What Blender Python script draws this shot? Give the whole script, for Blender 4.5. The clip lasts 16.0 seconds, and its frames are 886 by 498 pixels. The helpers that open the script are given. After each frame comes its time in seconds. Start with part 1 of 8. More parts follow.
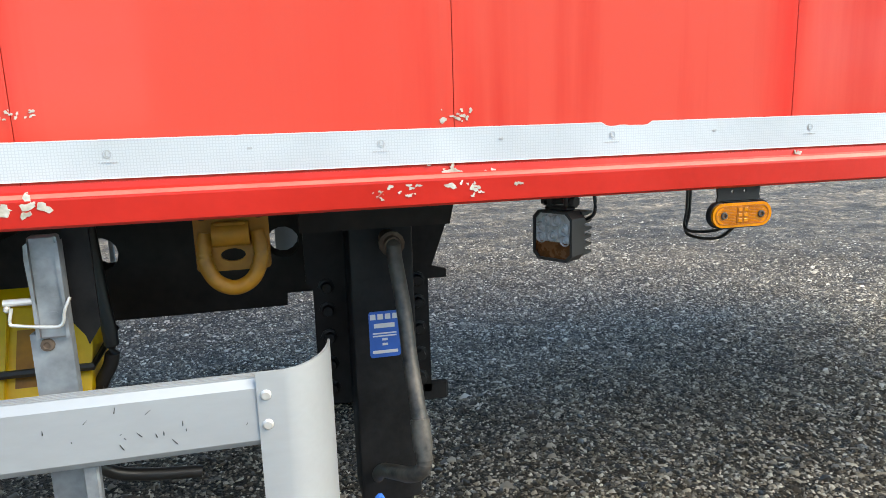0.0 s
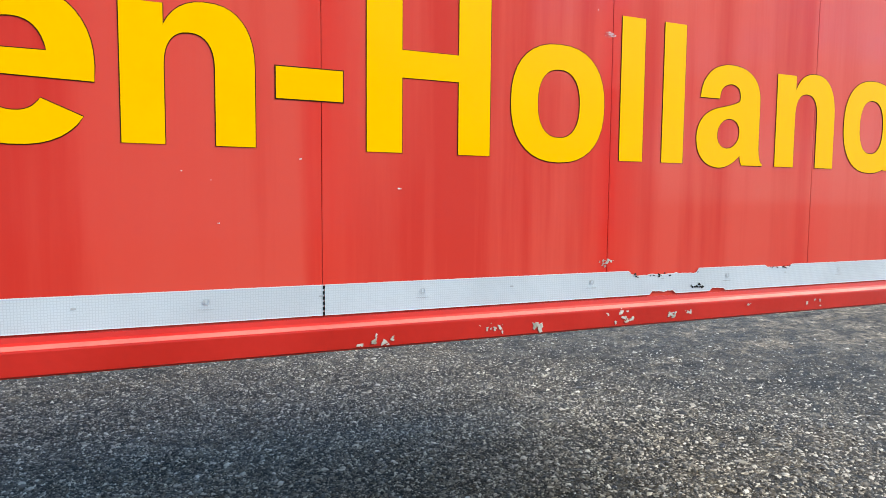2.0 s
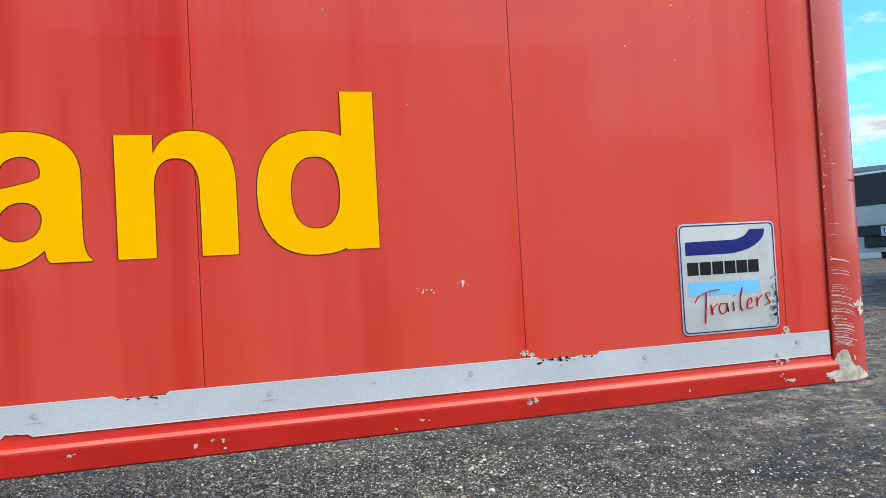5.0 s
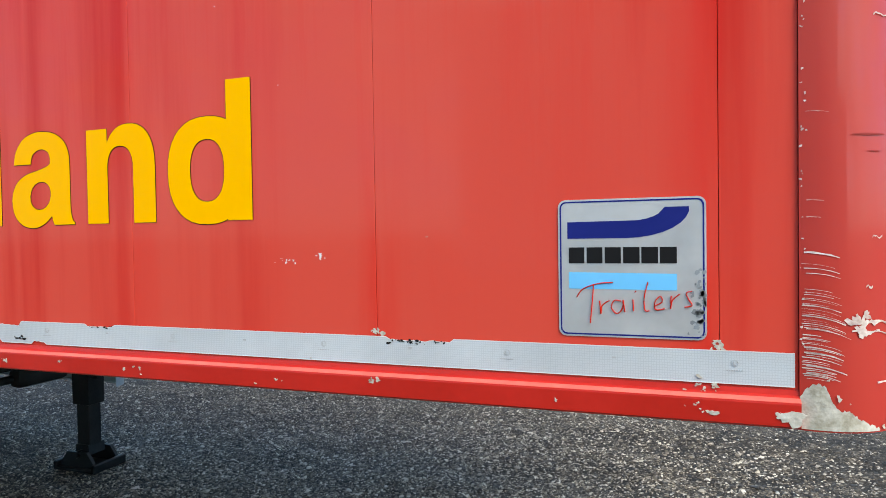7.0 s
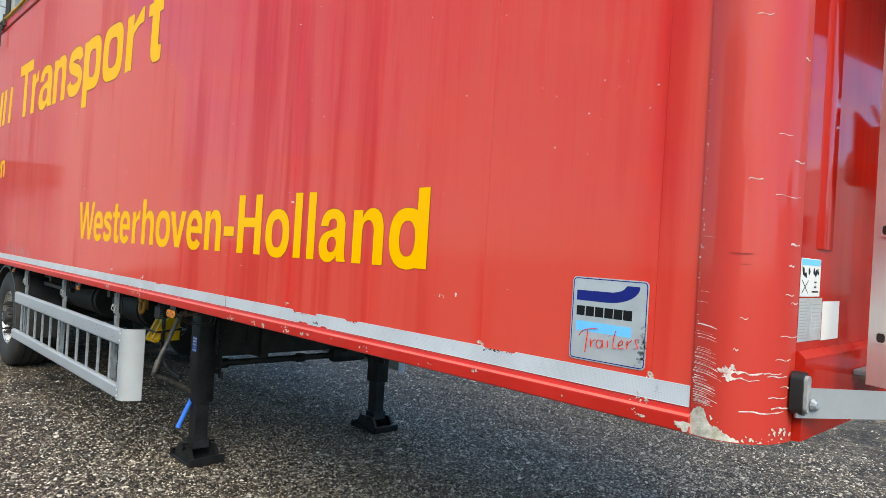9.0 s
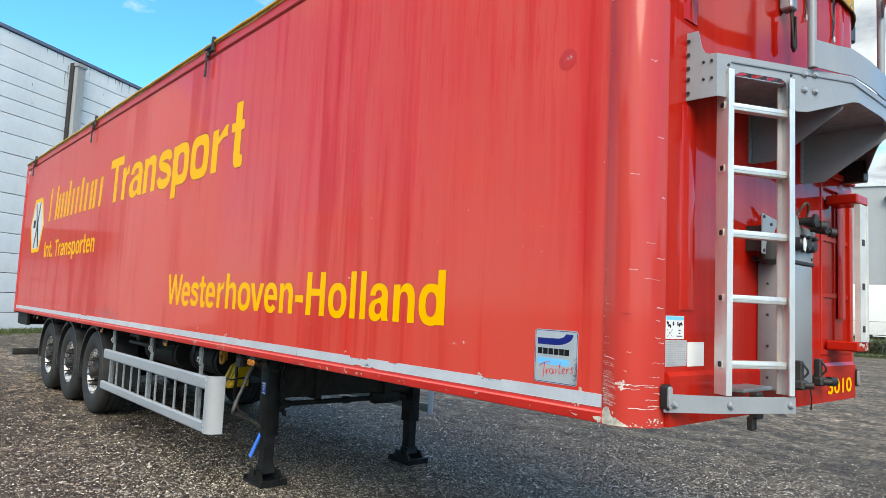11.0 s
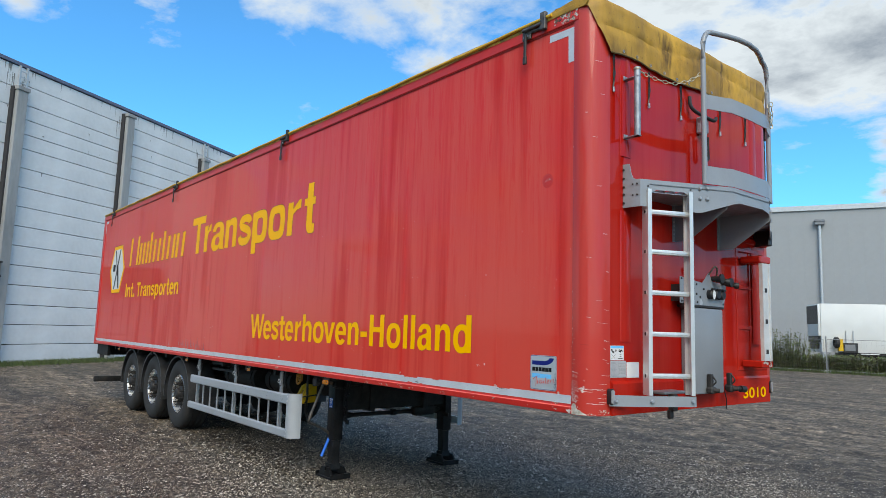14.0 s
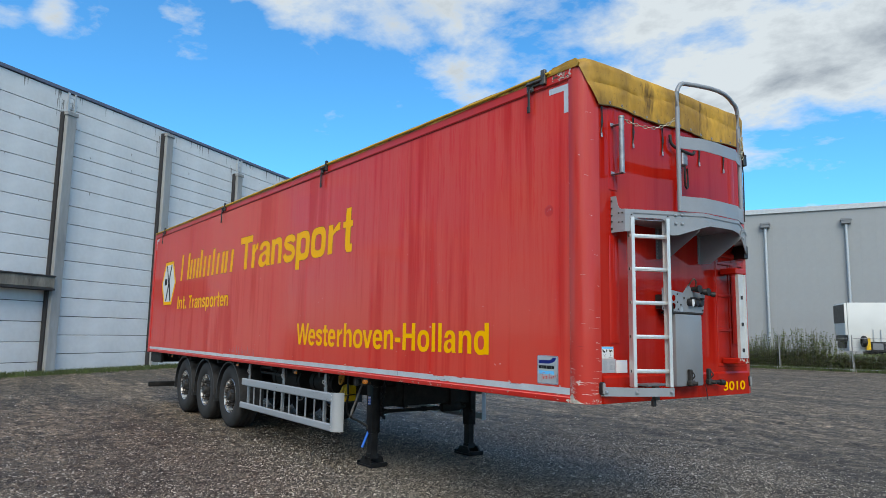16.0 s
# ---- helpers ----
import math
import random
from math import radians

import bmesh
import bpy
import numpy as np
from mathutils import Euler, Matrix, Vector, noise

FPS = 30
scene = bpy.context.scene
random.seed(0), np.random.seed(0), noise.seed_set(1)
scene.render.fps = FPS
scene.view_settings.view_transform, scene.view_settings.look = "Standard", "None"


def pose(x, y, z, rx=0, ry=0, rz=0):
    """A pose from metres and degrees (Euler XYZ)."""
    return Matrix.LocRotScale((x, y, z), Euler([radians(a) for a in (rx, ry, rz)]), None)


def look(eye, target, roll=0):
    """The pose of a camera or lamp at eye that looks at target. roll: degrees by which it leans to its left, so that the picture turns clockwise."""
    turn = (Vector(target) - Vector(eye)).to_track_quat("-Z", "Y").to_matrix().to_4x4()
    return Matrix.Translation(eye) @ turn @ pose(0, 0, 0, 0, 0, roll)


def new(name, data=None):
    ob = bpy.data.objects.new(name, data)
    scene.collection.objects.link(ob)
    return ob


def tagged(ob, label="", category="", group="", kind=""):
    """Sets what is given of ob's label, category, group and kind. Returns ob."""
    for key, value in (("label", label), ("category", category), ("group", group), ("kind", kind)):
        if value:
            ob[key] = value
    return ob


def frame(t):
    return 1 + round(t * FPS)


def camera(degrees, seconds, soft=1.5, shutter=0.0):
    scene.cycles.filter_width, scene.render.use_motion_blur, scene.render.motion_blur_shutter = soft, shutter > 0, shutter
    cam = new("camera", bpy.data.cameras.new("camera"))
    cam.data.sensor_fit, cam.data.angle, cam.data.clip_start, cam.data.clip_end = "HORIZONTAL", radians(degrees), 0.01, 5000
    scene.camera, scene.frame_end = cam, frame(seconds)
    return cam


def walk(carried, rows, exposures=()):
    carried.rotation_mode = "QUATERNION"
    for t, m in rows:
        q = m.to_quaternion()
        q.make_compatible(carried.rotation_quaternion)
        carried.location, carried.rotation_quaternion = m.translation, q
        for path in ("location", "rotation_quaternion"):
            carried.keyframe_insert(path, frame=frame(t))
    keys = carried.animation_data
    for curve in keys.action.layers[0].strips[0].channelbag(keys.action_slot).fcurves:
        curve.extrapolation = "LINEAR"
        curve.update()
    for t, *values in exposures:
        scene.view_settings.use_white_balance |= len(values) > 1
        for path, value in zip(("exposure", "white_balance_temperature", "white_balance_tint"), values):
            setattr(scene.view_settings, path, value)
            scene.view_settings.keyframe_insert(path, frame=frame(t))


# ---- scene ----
cam = camera(67.0, 16.0, soft=0.3)
PATH = [
    (0, (-4.223, -0.989, 1.254), (-3.774, 0.923, 0.876), -1.8),
    (0.5, (-3.934, -1.098, 1.323), (-3.417, 0.802, 0.971), -1.6),
    (1, (-3.674, -1.072, 1.332), (-2.995, 0.791, 1.071), -0.1),
    (1.5, (-3.357, -1.036, 1.39), (-2.559, 0.787, 1.189), 1.3),
    (2, (-3.051, -1.118, 1.392), (-2.247, 0.707, 1.239), 0.5),
    (2.5, (-2.761, -1.154, 1.424), (-1.905, 0.652, 1.338), 0.3),
    (3, (-2.488, -1.132, 1.396), (-1.637, 0.677, 1.344), 0.6),
    (3.5, (-2.226, -1.087, 1.396), (-1.399, 0.734, 1.408), 0.2),
    (4, (-1.944, -1.164, 1.389), (-1.215, 0.696, 1.493), -0.1),
    (4.5, (-1.669, -1.246, 1.433), (-1.066, 0.660, 1.501), -0.7),
    (4.7, (-1.595, -1.236, 1.434), (-1.027, 0.681, 1.490), -1.7),
    (6.8, (-0.536, -1.211, 1.416), (-1.078, 0.714, 1.417), -1.8),
    (7, (-0.445, -1.149, 1.434), (-1.137, 0.727, 1.39), -0.9),
    (7.5, (-0.272, -1.091, 1.468), (-1.245, 0.656, 1.42), -0.6),
    (8, (-0.015, -1.168, 1.467), (-1.281, 0.379, 1.399), -0.6),
    (8.5, (0.217, -1.373, 1.463), (-1.21, 0.028, 1.511), 0.5),
    (9, (0.457, -1.593, 1.53), (-0.985, -0.208, 1.543), 3.5),
    (9.5, (0.723, -1.766, 1.538), (-0.726, -0.389, 1.617), 3.1),
    (10, (0.947, -1.911, 1.536), (-0.526, -0.56, 1.598), 4.0),
    (10.2, (1.017, -1.982, 1.526), (-0.462, -0.642, 1.664), 4.2),
    (12.3, (1.938, -2.87, 1.659), (0.429, -1.569, 1.832), 2.0),
    (12.5, (2.024, -2.934, 1.656), (0.507, -1.64, 1.822), 2.4),
    (13, (2.211, -3.074, 1.647), (0.701, -1.784, 1.879), 1.7),
    (13.5, (2.434, -3.243, 1.642), (0.909, -1.97, 1.875), 1.4),
    (14, (2.588, -3.463, 1.64), (1.049, -2.208, 1.88), 1.8),
    (14.5, (2.77, -3.677, 1.648), (1.226, -2.43, 1.892), 1.8),
    (15, (3.011, -3.756, 1.643), (1.444, -2.538, 1.89), 0.7),
    (15.5, (3.224, -3.882, 1.659), (1.645, -2.679, 1.906), 0.6),
    (16, (3.403, -4.064, 1.653), (1.817, -2.872, 1.904), 1.0),
]
walk(cam, [(t, look(eye, target, roll)) for t, eye, target, roll in PATH],
     exposures=[(0.0, 1.48, 9000, 10), (1.0, 1.27, 8600, 10), (1.8, 1.10, 8300, 10), (3.0, 0.96, 8200, 10), (4.5, 0.88, 8300, 10), (8.5, 0.94, 8700, 10), (10.0, 1.02, 8700, 10), (12.5, 0.70, 8200, 10), (14.0, 0.44, 8000, 10), (16.0, 0.31, 7900, 10)])

CLOUD_X, CLOUD_Y, CLOUD_LO, CLOUD_BRIGHT = 3.1, 1.7, 0.72, 5.0
CLOUD_BANKS = (((-0.80, 0.45, 0.42), 18, 0.17), ((-0.42, 0.83, 0.37), 21, 0.17), ((-0.93, 0.17, 0.31), 15, -0.22), ((-0.847, 0.463, 0.25), 12, -0.27), ((-0.39, 0.9, 0.19), 9, -0.3), ((0.45, -0.85, 0.24), 60, 0.10),
               ((-0.918, 0.108, 0.385), 3.2, 0.20), ((-0.893, 0.225, 0.386), 3.5, 0.17), ((-0.927, 0.045, 0.40), 4, 0.19))
SKY_TINT = (0.30, 1.05, 1.6)
SUN_POWER = 2.25
CLOUD_SUNWARD = 1.6
GRAVEL = 0.64

# ---- world, sun and exposure ----
SUN_DIR = Vector((0.60, -0.42, 0.72)).normalized()
world = bpy.data.worlds.new("world")
scene.world = world
world.use_nodes = True
wt = world.node_tree
wt.nodes.clear()


def wnode(kind, **kw):
    n = wt.nodes.new(kind)
    for k, v in kw.items():
        n.inputs[k].default_value = v
    return n


def wmath(op, a, b=None, c=None):
    n = wt.nodes.new("ShaderNodeMath")
    n.operation = op
    for i, v in enumerate((a, b, c)):
        if v is None:
            continue
        if isinstance(v, (int, float)):
            n.inputs[i].default_value = v
        else:
            wt.links.new(v, n.inputs[i])
    return n.outputs[0]


sky = wt.nodes.new("ShaderNodeTexSky")
sky.sky_type = "NISHITA"
sky.sun_disc = False
sky.sun_elevation = math.asin(SUN_DIR.z)
sky.sun_rotation = math.atan2(SUN_DIR.x, SUN_DIR.y)
sky.air_density, sky.dust_density, sky.ozone_density = 1.0, 0.6, 2.5
co = wnode("ShaderNodeTexCoord")
sep = wnode("ShaderNodeSeparateXYZ")
wt.links.new(co.outputs["Generated"], sep.inputs[0])
zz = wmath("ADD", wmath("MAXIMUM", sep.outputs[2], 0.0), 0.16)
comb = wnode("ShaderNodeCombineXYZ")
wt.links.new(wmath("DIVIDE", sep.outputs[0], zz), comb.inputs[0])
wt.links.new(wmath("DIVIDE", sep.outputs[1], zz), comb.inputs[1])
mapn = wnode("ShaderNodeMapping")
mapn.inputs["Location"].default_value = (CLOUD_X, CLOUD_Y, 0.0)
wt.links.new(comb.outputs[0], mapn.inputs[0])
big = wnode("ShaderNodeTexNoise", Scale=0.6, Detail=2.0, Roughness=0.5)
fine = wnode("ShaderNodeTexNoise", Scale=2.8, Detail=12.0, Roughness=0.60, Distortion=0.15)
shade = wnode("ShaderNodeTexNoise", Scale=1.1, Detail=4.0, Roughness=0.5)
for n in (big, fine, shade):
    wt.links.new(mapn.outputs[0], n.inputs["Vector"])
cover = wmath("ADD", wmath("MULTIPLY", big.outputs["Fac"], 0.55), wmath("MULTIPLY", fine.outputs["Fac"], 0.95))
# cloud banks and clear stretches of this sky
for way, wide, much in CLOUD_BANKS:
    dot = wt.nodes.new("ShaderNodeVectorMath")
    dot.operation = "DOT_PRODUCT"
    wt.links.new(co.outputs["Generated"], dot.inputs[0])
    dot.inputs[1].default_value = Vector(way).normalized()
    mr = wt.nodes.new("ShaderNodeMapRange")
    mr.interpolation_type = "SMOOTHSTEP"
    mr.inputs["From Min"].default_value, mr.inputs["From Max"].default_value = math.cos(radians(wide)), math.cos(radians(wide * 0.25))
    mr.inputs["To Min"].default_value, mr.inputs["To Max"].default_value = 0.0, much
    wt.links.new(dot.outputs["Value"], mr.inputs["Value"])
    cover = wmath("ADD", cover, mr.outputs[0])
ramp = wnode("ShaderNodeValToRGB")
ramp.color_ramp.elements[0].position, ramp.color_ramp.elements[0].color = CLOUD_LO, (0, 0, 0, 1)
ramp.color_ramp.elements[1].position, ramp.color_ramp.elements[1].color = CLOUD_LO + 0.17, (1, 1, 1, 1)
wt.links.new(cover, ramp.inputs[0])
cloud = wnode("ShaderNodeValToRGB")
cloud.color_ramp.elements[0].position, cloud.color_ramp.elements[0].color = 0.0, (0.76, 0.94, 1.17, 1)
cloud.color_ramp.elements[1].position, cloud.color_ramp.elements[1].color = 1.0, (0.29, 0.39, 0.55, 1)
# thick cloud is greyer than its thin bright edges
thick = wmath("MULTIPLY", wmath("SUBTRACT", cover, CLOUD_LO + 0.13), 4.6)
wt.links.new(wmath("ADD", thick, wmath("MULTIPLY", wmath("SUBTRACT", shade.outputs["Fac"], 0.5), 2.2)), cloud.inputs[0])
bright = wt.nodes.new("ShaderNodeVectorMath")
bright.operation = "SCALE"
# clouds on the sun's side of the sky are lit through and brighter
sunward = wt.nodes.new("ShaderNodeVectorMath")
sunward.operation = "DOT_PRODUCT"
wt.links.new(co.outputs["Generated"], sunward.inputs[0])
sunward.inputs[1].default_value = Vector((0.50, -0.78, 0.40)).normalized()
glow = wt.nodes.new("ShaderNodeMapRange")
glow.interpolation_type = "SMOOTHSTEP"
glow.inputs["From Min"].default_value, glow.inputs["From Max"].default_value = 0.2, 1.0
glow.inputs["To Min"].default_value, glow.inputs["To Max"].default_value = CLOUD_BRIGHT, CLOUD_BRIGHT * CLOUD_SUNWARD
wt.links.new(sunward.outputs["Value"], glow.inputs["Value"])
wt.links.new(glow.outputs[0], bright.inputs["Scale"])
wt.links.new(cloud.outputs[0], bright.inputs[0])
tint = wt.nodes.new("ShaderNodeVectorMath")
tint.operation = "MULTIPLY"
tint.inputs[1].default_value = SKY_TINT
wt.links.new(sky.outputs[0], tint.inputs[0])
mixc = wt.nodes.new("ShaderNodeMix")
mixc.data_type = "RGBA"
wt.links.new(ramp.outputs[0], mixc.inputs["Factor"])
wt.links.new(tint.outputs[0], mixc.inputs["A"])
wt.links.new(bright.outputs[0], mixc.inputs["B"])
bg = wnode("ShaderNodeBackground", Strength=0.135)
wt.links.new(mixc.outputs["Result"], bg.inputs["Color"])
wout = wnode("ShaderNodeOutputWorld")
wt.links.new(bg.outputs[0], wout.inputs[0])

sun = new("sun", bpy.data.lights.new("sun", "SUN"))
sun.data.energy, sun.data.angle, sun.data.color = SUN_POWER, radians(46), (1.0, 0.965, 0.92)
sun.matrix_world = look(SUN_DIR * 40, (0, 0, 0))

# ---- materials ----
MATS = {}


def surface(name, color, rough=0.5, metal=0.0, vary=0.15, scale=6.0, fine=60.0, bump=0.0, bump_scale=80.0,
            stretch=(1, 1, 1), coat=0.0, rough_vary=0.1, tone=None, island=0.0, spec=0.5):
    """A principled surface with colour and gloss varied by a coarse and a fine noise."""
    m = bpy.data.materials.new(name)
    m.use_nodes = True
    nt = m.node_tree
    p = nt.nodes["Principled BSDF"]
    p.inputs["Metallic"].default_value = metal
    p.inputs["Coat Weight"].default_value = coat
    p.inputs["Coat Roughness"].default_value = 0.08
    p.inputs["Specular IOR Level"].default_value = spec
    tc = nt.nodes.new("ShaderNodeTexCoord")
    mp = nt.nodes.new("ShaderNodeMapping")
    mp.inputs["Scale"].default_value = stretch
    nt.links.new(tc.outputs["Object"], mp.inputs[0])
    a = nt.nodes.new("ShaderNodeTexNoise")
    a.inputs["Scale"].default_value, a.inputs["Detail"].default_value = scale, 4
    b = nt.nodes.new("ShaderNodeTexNoise")
    b.inputs["Scale"].default_value, b.inputs["Detail"].default_value = fine, 3
    for n in (a, b):
        nt.links.new(mp.outputs[0], n.inputs["Vector"])
    add = nt.nodes.new("ShaderNodeMath")
    add.operation = "MULTIPLY_ADD"
    nt.links.new(b.outputs["Fac"], add.inputs[0])
    add.inputs[1].default_value = 0.4
    nt.links.new(a.outputs["Fac"], add.inputs[2])
    ramp = nt.nodes.new("ShaderNodeValToRGB")
    dark = [c * (1 - vary) for c in color]
    lite = tone if tone else [min(1, c * (1 + vary)) for c in color]
    ramp.color_ramp.elements[0].position, ramp.color_ramp.elements[0].color = 0.45, (*dark, 1)
    ramp.color_ramp.elements[1].position, ramp.color_ramp.elements[1].color = 0.95, (*lite, 1)
    nt.links.new(add.outputs[0], ramp.inputs[0])
    out = ramp.outputs[0]
    if island:
        geo = nt.nodes.new("ShaderNodeNewGeometry")
        hsv = nt.nodes.new("ShaderNodeHueSaturation")
        mr = nt.nodes.new("ShaderNodeMapRange")
        mr.inputs["To Min"].default_value, mr.inputs["To Max"].default_value = 1 - island, 1 + island
        nt.links.new(geo.outputs["Random Per Island"], mr.inputs["Value"])
        nt.links.new(mr.outputs[0], hsv.inputs["Value"])
        nt.links.new(out, hsv.inputs["Color"])
        out = hsv.outputs[0]
    nt.links.new(out, p.inputs["Base Color"])
    rr = nt.nodes.new("ShaderNodeMapRange")
    rr.inputs["From Min"].default_value, rr.inputs["From Max"].default_value = 0.4, 1.0
    rr.inputs["To Min"].default_value, rr.inputs["To Max"].default_value = max(0.02, rough - rough_vary), min(1, rough + rough_vary)
    nt.links.new(add.outputs[0], rr.inputs["Value"])
    nt.links.new(rr.outputs[0], p.inputs["Roughness"])
    if bump:
        c = nt.nodes.new("ShaderNodeTexNoise")
        c.inputs["Scale"].default_value, c.inputs["Detail"].default_value = bump_scale, 3
        nt.links.new(mp.outputs[0], c.inputs["Vector"])
        bn = nt.nodes.new("ShaderNodeBump")
        bn.inputs["Strength"].default_value, bn.inputs["Distance"].default_value = bump, 0.004
        nt.links.new(c.outputs["Fac"], bn.inputs["Height"])
        nt.links.new(bn.outputs[0], p.inputs["Normal"])
    MATS[name] = m
    return m


def red_paint(name, base, gloss, streak, coat=0.8, spec=0.25):
    """Glossy vehicle paint with rain streaks, chalky fading and slight panel waves."""
    m = bpy.data.materials.new(name)
    m.use_nodes = True
    nt = m.node_tree
    p = nt.nodes["Principled BSDF"]
    tc = nt.nodes.new("ShaderNodeTexCoord")

    def noise_of(scale, size, detail=4, rough=0.55):
        mp = nt.nodes.new("ShaderNodeMapping")
        mp.inputs["Scale"].default_value = scale
        nt.links.new(tc.outputs["Object"], mp.inputs[0])
        n = nt.nodes.new("ShaderNodeTexNoise")
        n.inputs["Scale"].default_value, n.inputs["Detail"].default_value, n.inputs["Roughness"].default_value = size, detail, rough
        nt.links.new(mp.outputs[0], n.inputs["Vector"])
        return n.outputs["Fac"]

    def band(v, lo, hi, a, b):
        r = nt.nodes.new("ShaderNodeMapRange")
        r.inputs["From Min"].default_value, r.inputs["From Max"].default_value = lo, hi
        r.inputs["To Min"].default_value, r.inputs["To Max"].default_value = a, b
        nt.links.new(v, r.inputs["Value"])
        return r.outputs[0]

    def both(op, a, b):
        n = nt.nodes.new("ShaderNodeMath")
        n.operation = op
        nt.links.new(a, n.inputs[0])
        nt.links.new(b, n.inputs[1])
        return n.outputs[0]

    def calc(op, a, b):
        n = nt.nodes.new("ShaderNodeMath")
        n.operation = op
        for k, v in enumerate((a, b)):
            if isinstance(v, (int, float)):
                n.inputs[k].default_value = v
            else:
                nt.links.new(v, n.inputs[k])
        return n.outputs[0]

    # chalky film, rinsed off in runs: broad ones, fingers and hairlines
    wide = band(noise_of((1, 1, 0.10), 2.6, 3), 0.32, 0.66, 0, 1)
    runs = band(noise_of((1, 1, 0.055), 9.0, 6, 0.66), 0.42, 0.56, 0, 1)
    finger = band(noise_of((1, 1, 0.075), 21.0, 5, 0.62), 0.55, 0.60, 0, 1)
    hair = band(noise_of((1, 1, 0.030), 80.0, 4, 0.6), 0.52, 0.60, 0, 1)
    place = nt.nodes.new("ShaderNodeSeparateXYZ")
    nt.links.new(tc.outputs["Object"], place.inputs[0])
    high = band(place.outputs[2], 1.45, 2.9, 0.10, 1.0)
    film = calc("ADD", calc("MULTIPLY", calc("SUBTRACT", 1.0, calc("MULTIPLY", calc("SUBTRACT", 1.0, runs), calc("MULTIPLY", high, 0.55))), 0.65), calc("MULTIPLY", wide, 0.35))
    rinse = calc("MAXIMUM", calc("MULTIPLY", finger, 0.55), calc("MULTIPLY", hair, 0.30))
    # water from the upright joints keeps a band of paint clean beside them
    film = calc("MULTIPLY", film, calc("SUBTRACT", 1.0, calc("MULTIPLY", rinse, high)))
    along = calc("FRACT", calc("DIVIDE", calc("ADD", place.outputs[0], 1.005 + 0.5925 * 40), 0.5925), 0.0)
    near = band(calc("ABSOLUTE", calc("SUBTRACT", along, 0.5), 0.0), 0.36, 0.49, 0, 1)
    ragged = band(noise_of((1, 1, 0.07), 4.3, 5, 0.65), 0.42, 0.60, 0, 1)
    rinsed = calc("MULTIPLY", near, ragged)
    film = calc("MULTIPLY", film, calc("SUBTRACT", 1.0, calc("MULTIPLY", rinsed, 0.85)))
    mix = nt.nodes.new("ShaderNodeMix")
    mix.data_type = "RGBA"
    mix.inputs["A"].default_value = (*base, 1)
    # besides chalk, the film's pink carries a painted share of reflected sky
    mix.inputs["B"].default_value = (base[0] * 1.0, base[1] + 0.048, base[2] + 0.034, 1)
    nt.links.new(band(film, 0.08, 0.85, 0, streak), mix.inputs["Factor"])
    grime = nt.nodes.new("ShaderNodeMix")
    grime.data_type = "RGBA"
    grime.blend_type = "MULTIPLY"
    grime.inputs["B"].default_value = (0.88, 0.52, 0.52, 1)
    washed = both("MULTIPLY", noise_of((1, 1, 0.05), 7.0, 6, 0.6), noise_of((1, 1, 0.3), 1.1, 3))
    nt.links.new(band(washed, 0.26, 0.35, 0, 1), grime.inputs["Factor"])
    nt.links.new(mix.outputs["Result"], grime.inputs["A"])
    nt.links.new(grime.outputs["Result"], p.inputs["Base Color"])
    nt.links.new(band(film, 0, 1, 0.35, 0.6), p.inputs["Roughness"])
    p.inputs["Specular IOR Level"].default_value = spec
    nt.links.new(band(washed, 0.26, 0.34, coat, coat * (1 - 0.4 * streak)), p.inputs["Coat Weight"])
    nt.links.new(band(film, 0, 1, gloss, gloss + 0.08), p.inputs["Coat Roughness"])
    bn = nt.nodes.new("ShaderNodeBump")
    bn.inputs["Strength"].default_value, bn.inputs["Distance"].default_value = 0.10, 0.01
    nt.links.new(noise_of((1, 1, 0.6), 3.0, 2), bn.inputs["Height"])
    # each panel is set a hair out of true
    info = nt.nodes.new("ShaderNodeObjectInfo")
    geo = nt.nodes.new("ShaderNodeNewGeometry")
    tilt = nt.nodes.new("ShaderNodeCombineXYZ")
    nt.links.new(band(info.outputs["Random"], 0, 1, -0.005, 0.005), tilt.inputs[0])
    nt.links.new(band(calc("FRACT", calc("MULTIPLY", info.outputs["Random"], 7.3), 0.0), 0, 1, -0.006, 0.006), tilt.inputs[2])
    lean = nt.nodes.new("ShaderNodeVectorMath")
    lean.operation = "ADD"
    nt.links.new(geo.outputs["Normal"], lean.inputs[0])
    nt.links.new(tilt.outputs[0], lean.inputs[1])
    unit = nt.nodes.new("ShaderNodeVectorMath")
    unit.operation = "NORMALIZE"
    nt.links.new(lean.outputs[0], unit.inputs[0])
    nt.links.new(unit.outputs[0], bn.inputs["Normal"])
    nt.links.new(bn.outputs[0], p.inputs["Normal"])
    MATS[name] = m
    return m


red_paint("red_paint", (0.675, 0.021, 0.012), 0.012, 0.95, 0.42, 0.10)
# the bulkhead's red is a darkened copy that paints in its weaker light
red_paint("red_front_dim", (0.43, 0.009, 0.004), 0.006, 0.2, 0.62, 0.0)
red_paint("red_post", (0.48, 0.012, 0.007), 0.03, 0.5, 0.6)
surface("red_rail", (0.55, 0.016, 0.009), 0.38, vary=0.12, scale=5, coat=0.0, bump=0.15, bump_scale=30)
surface("seam_dark", (0.28, 0.014, 0.010), 0.8)
surface("yellow_vinyl", (1.0, 0.47, 0.0), 0.5, vary=0.02, scale=8, coat=0.06, spec=0.1)
surface("vinyl_edge", (0.05, 0.018, 0.006), 0.7, spec=0.05)
surface("white_vinyl", (0.68, 0.69, 0.69), 0.4, vary=0.06)
surface("black_vinyl", (0.008, 0.008, 0.009), 0.5, spec=0.15)
surface("navy_vinyl", (0.005, 0.014, 0.16), 0.4, vary=0.08, spec=0.2)
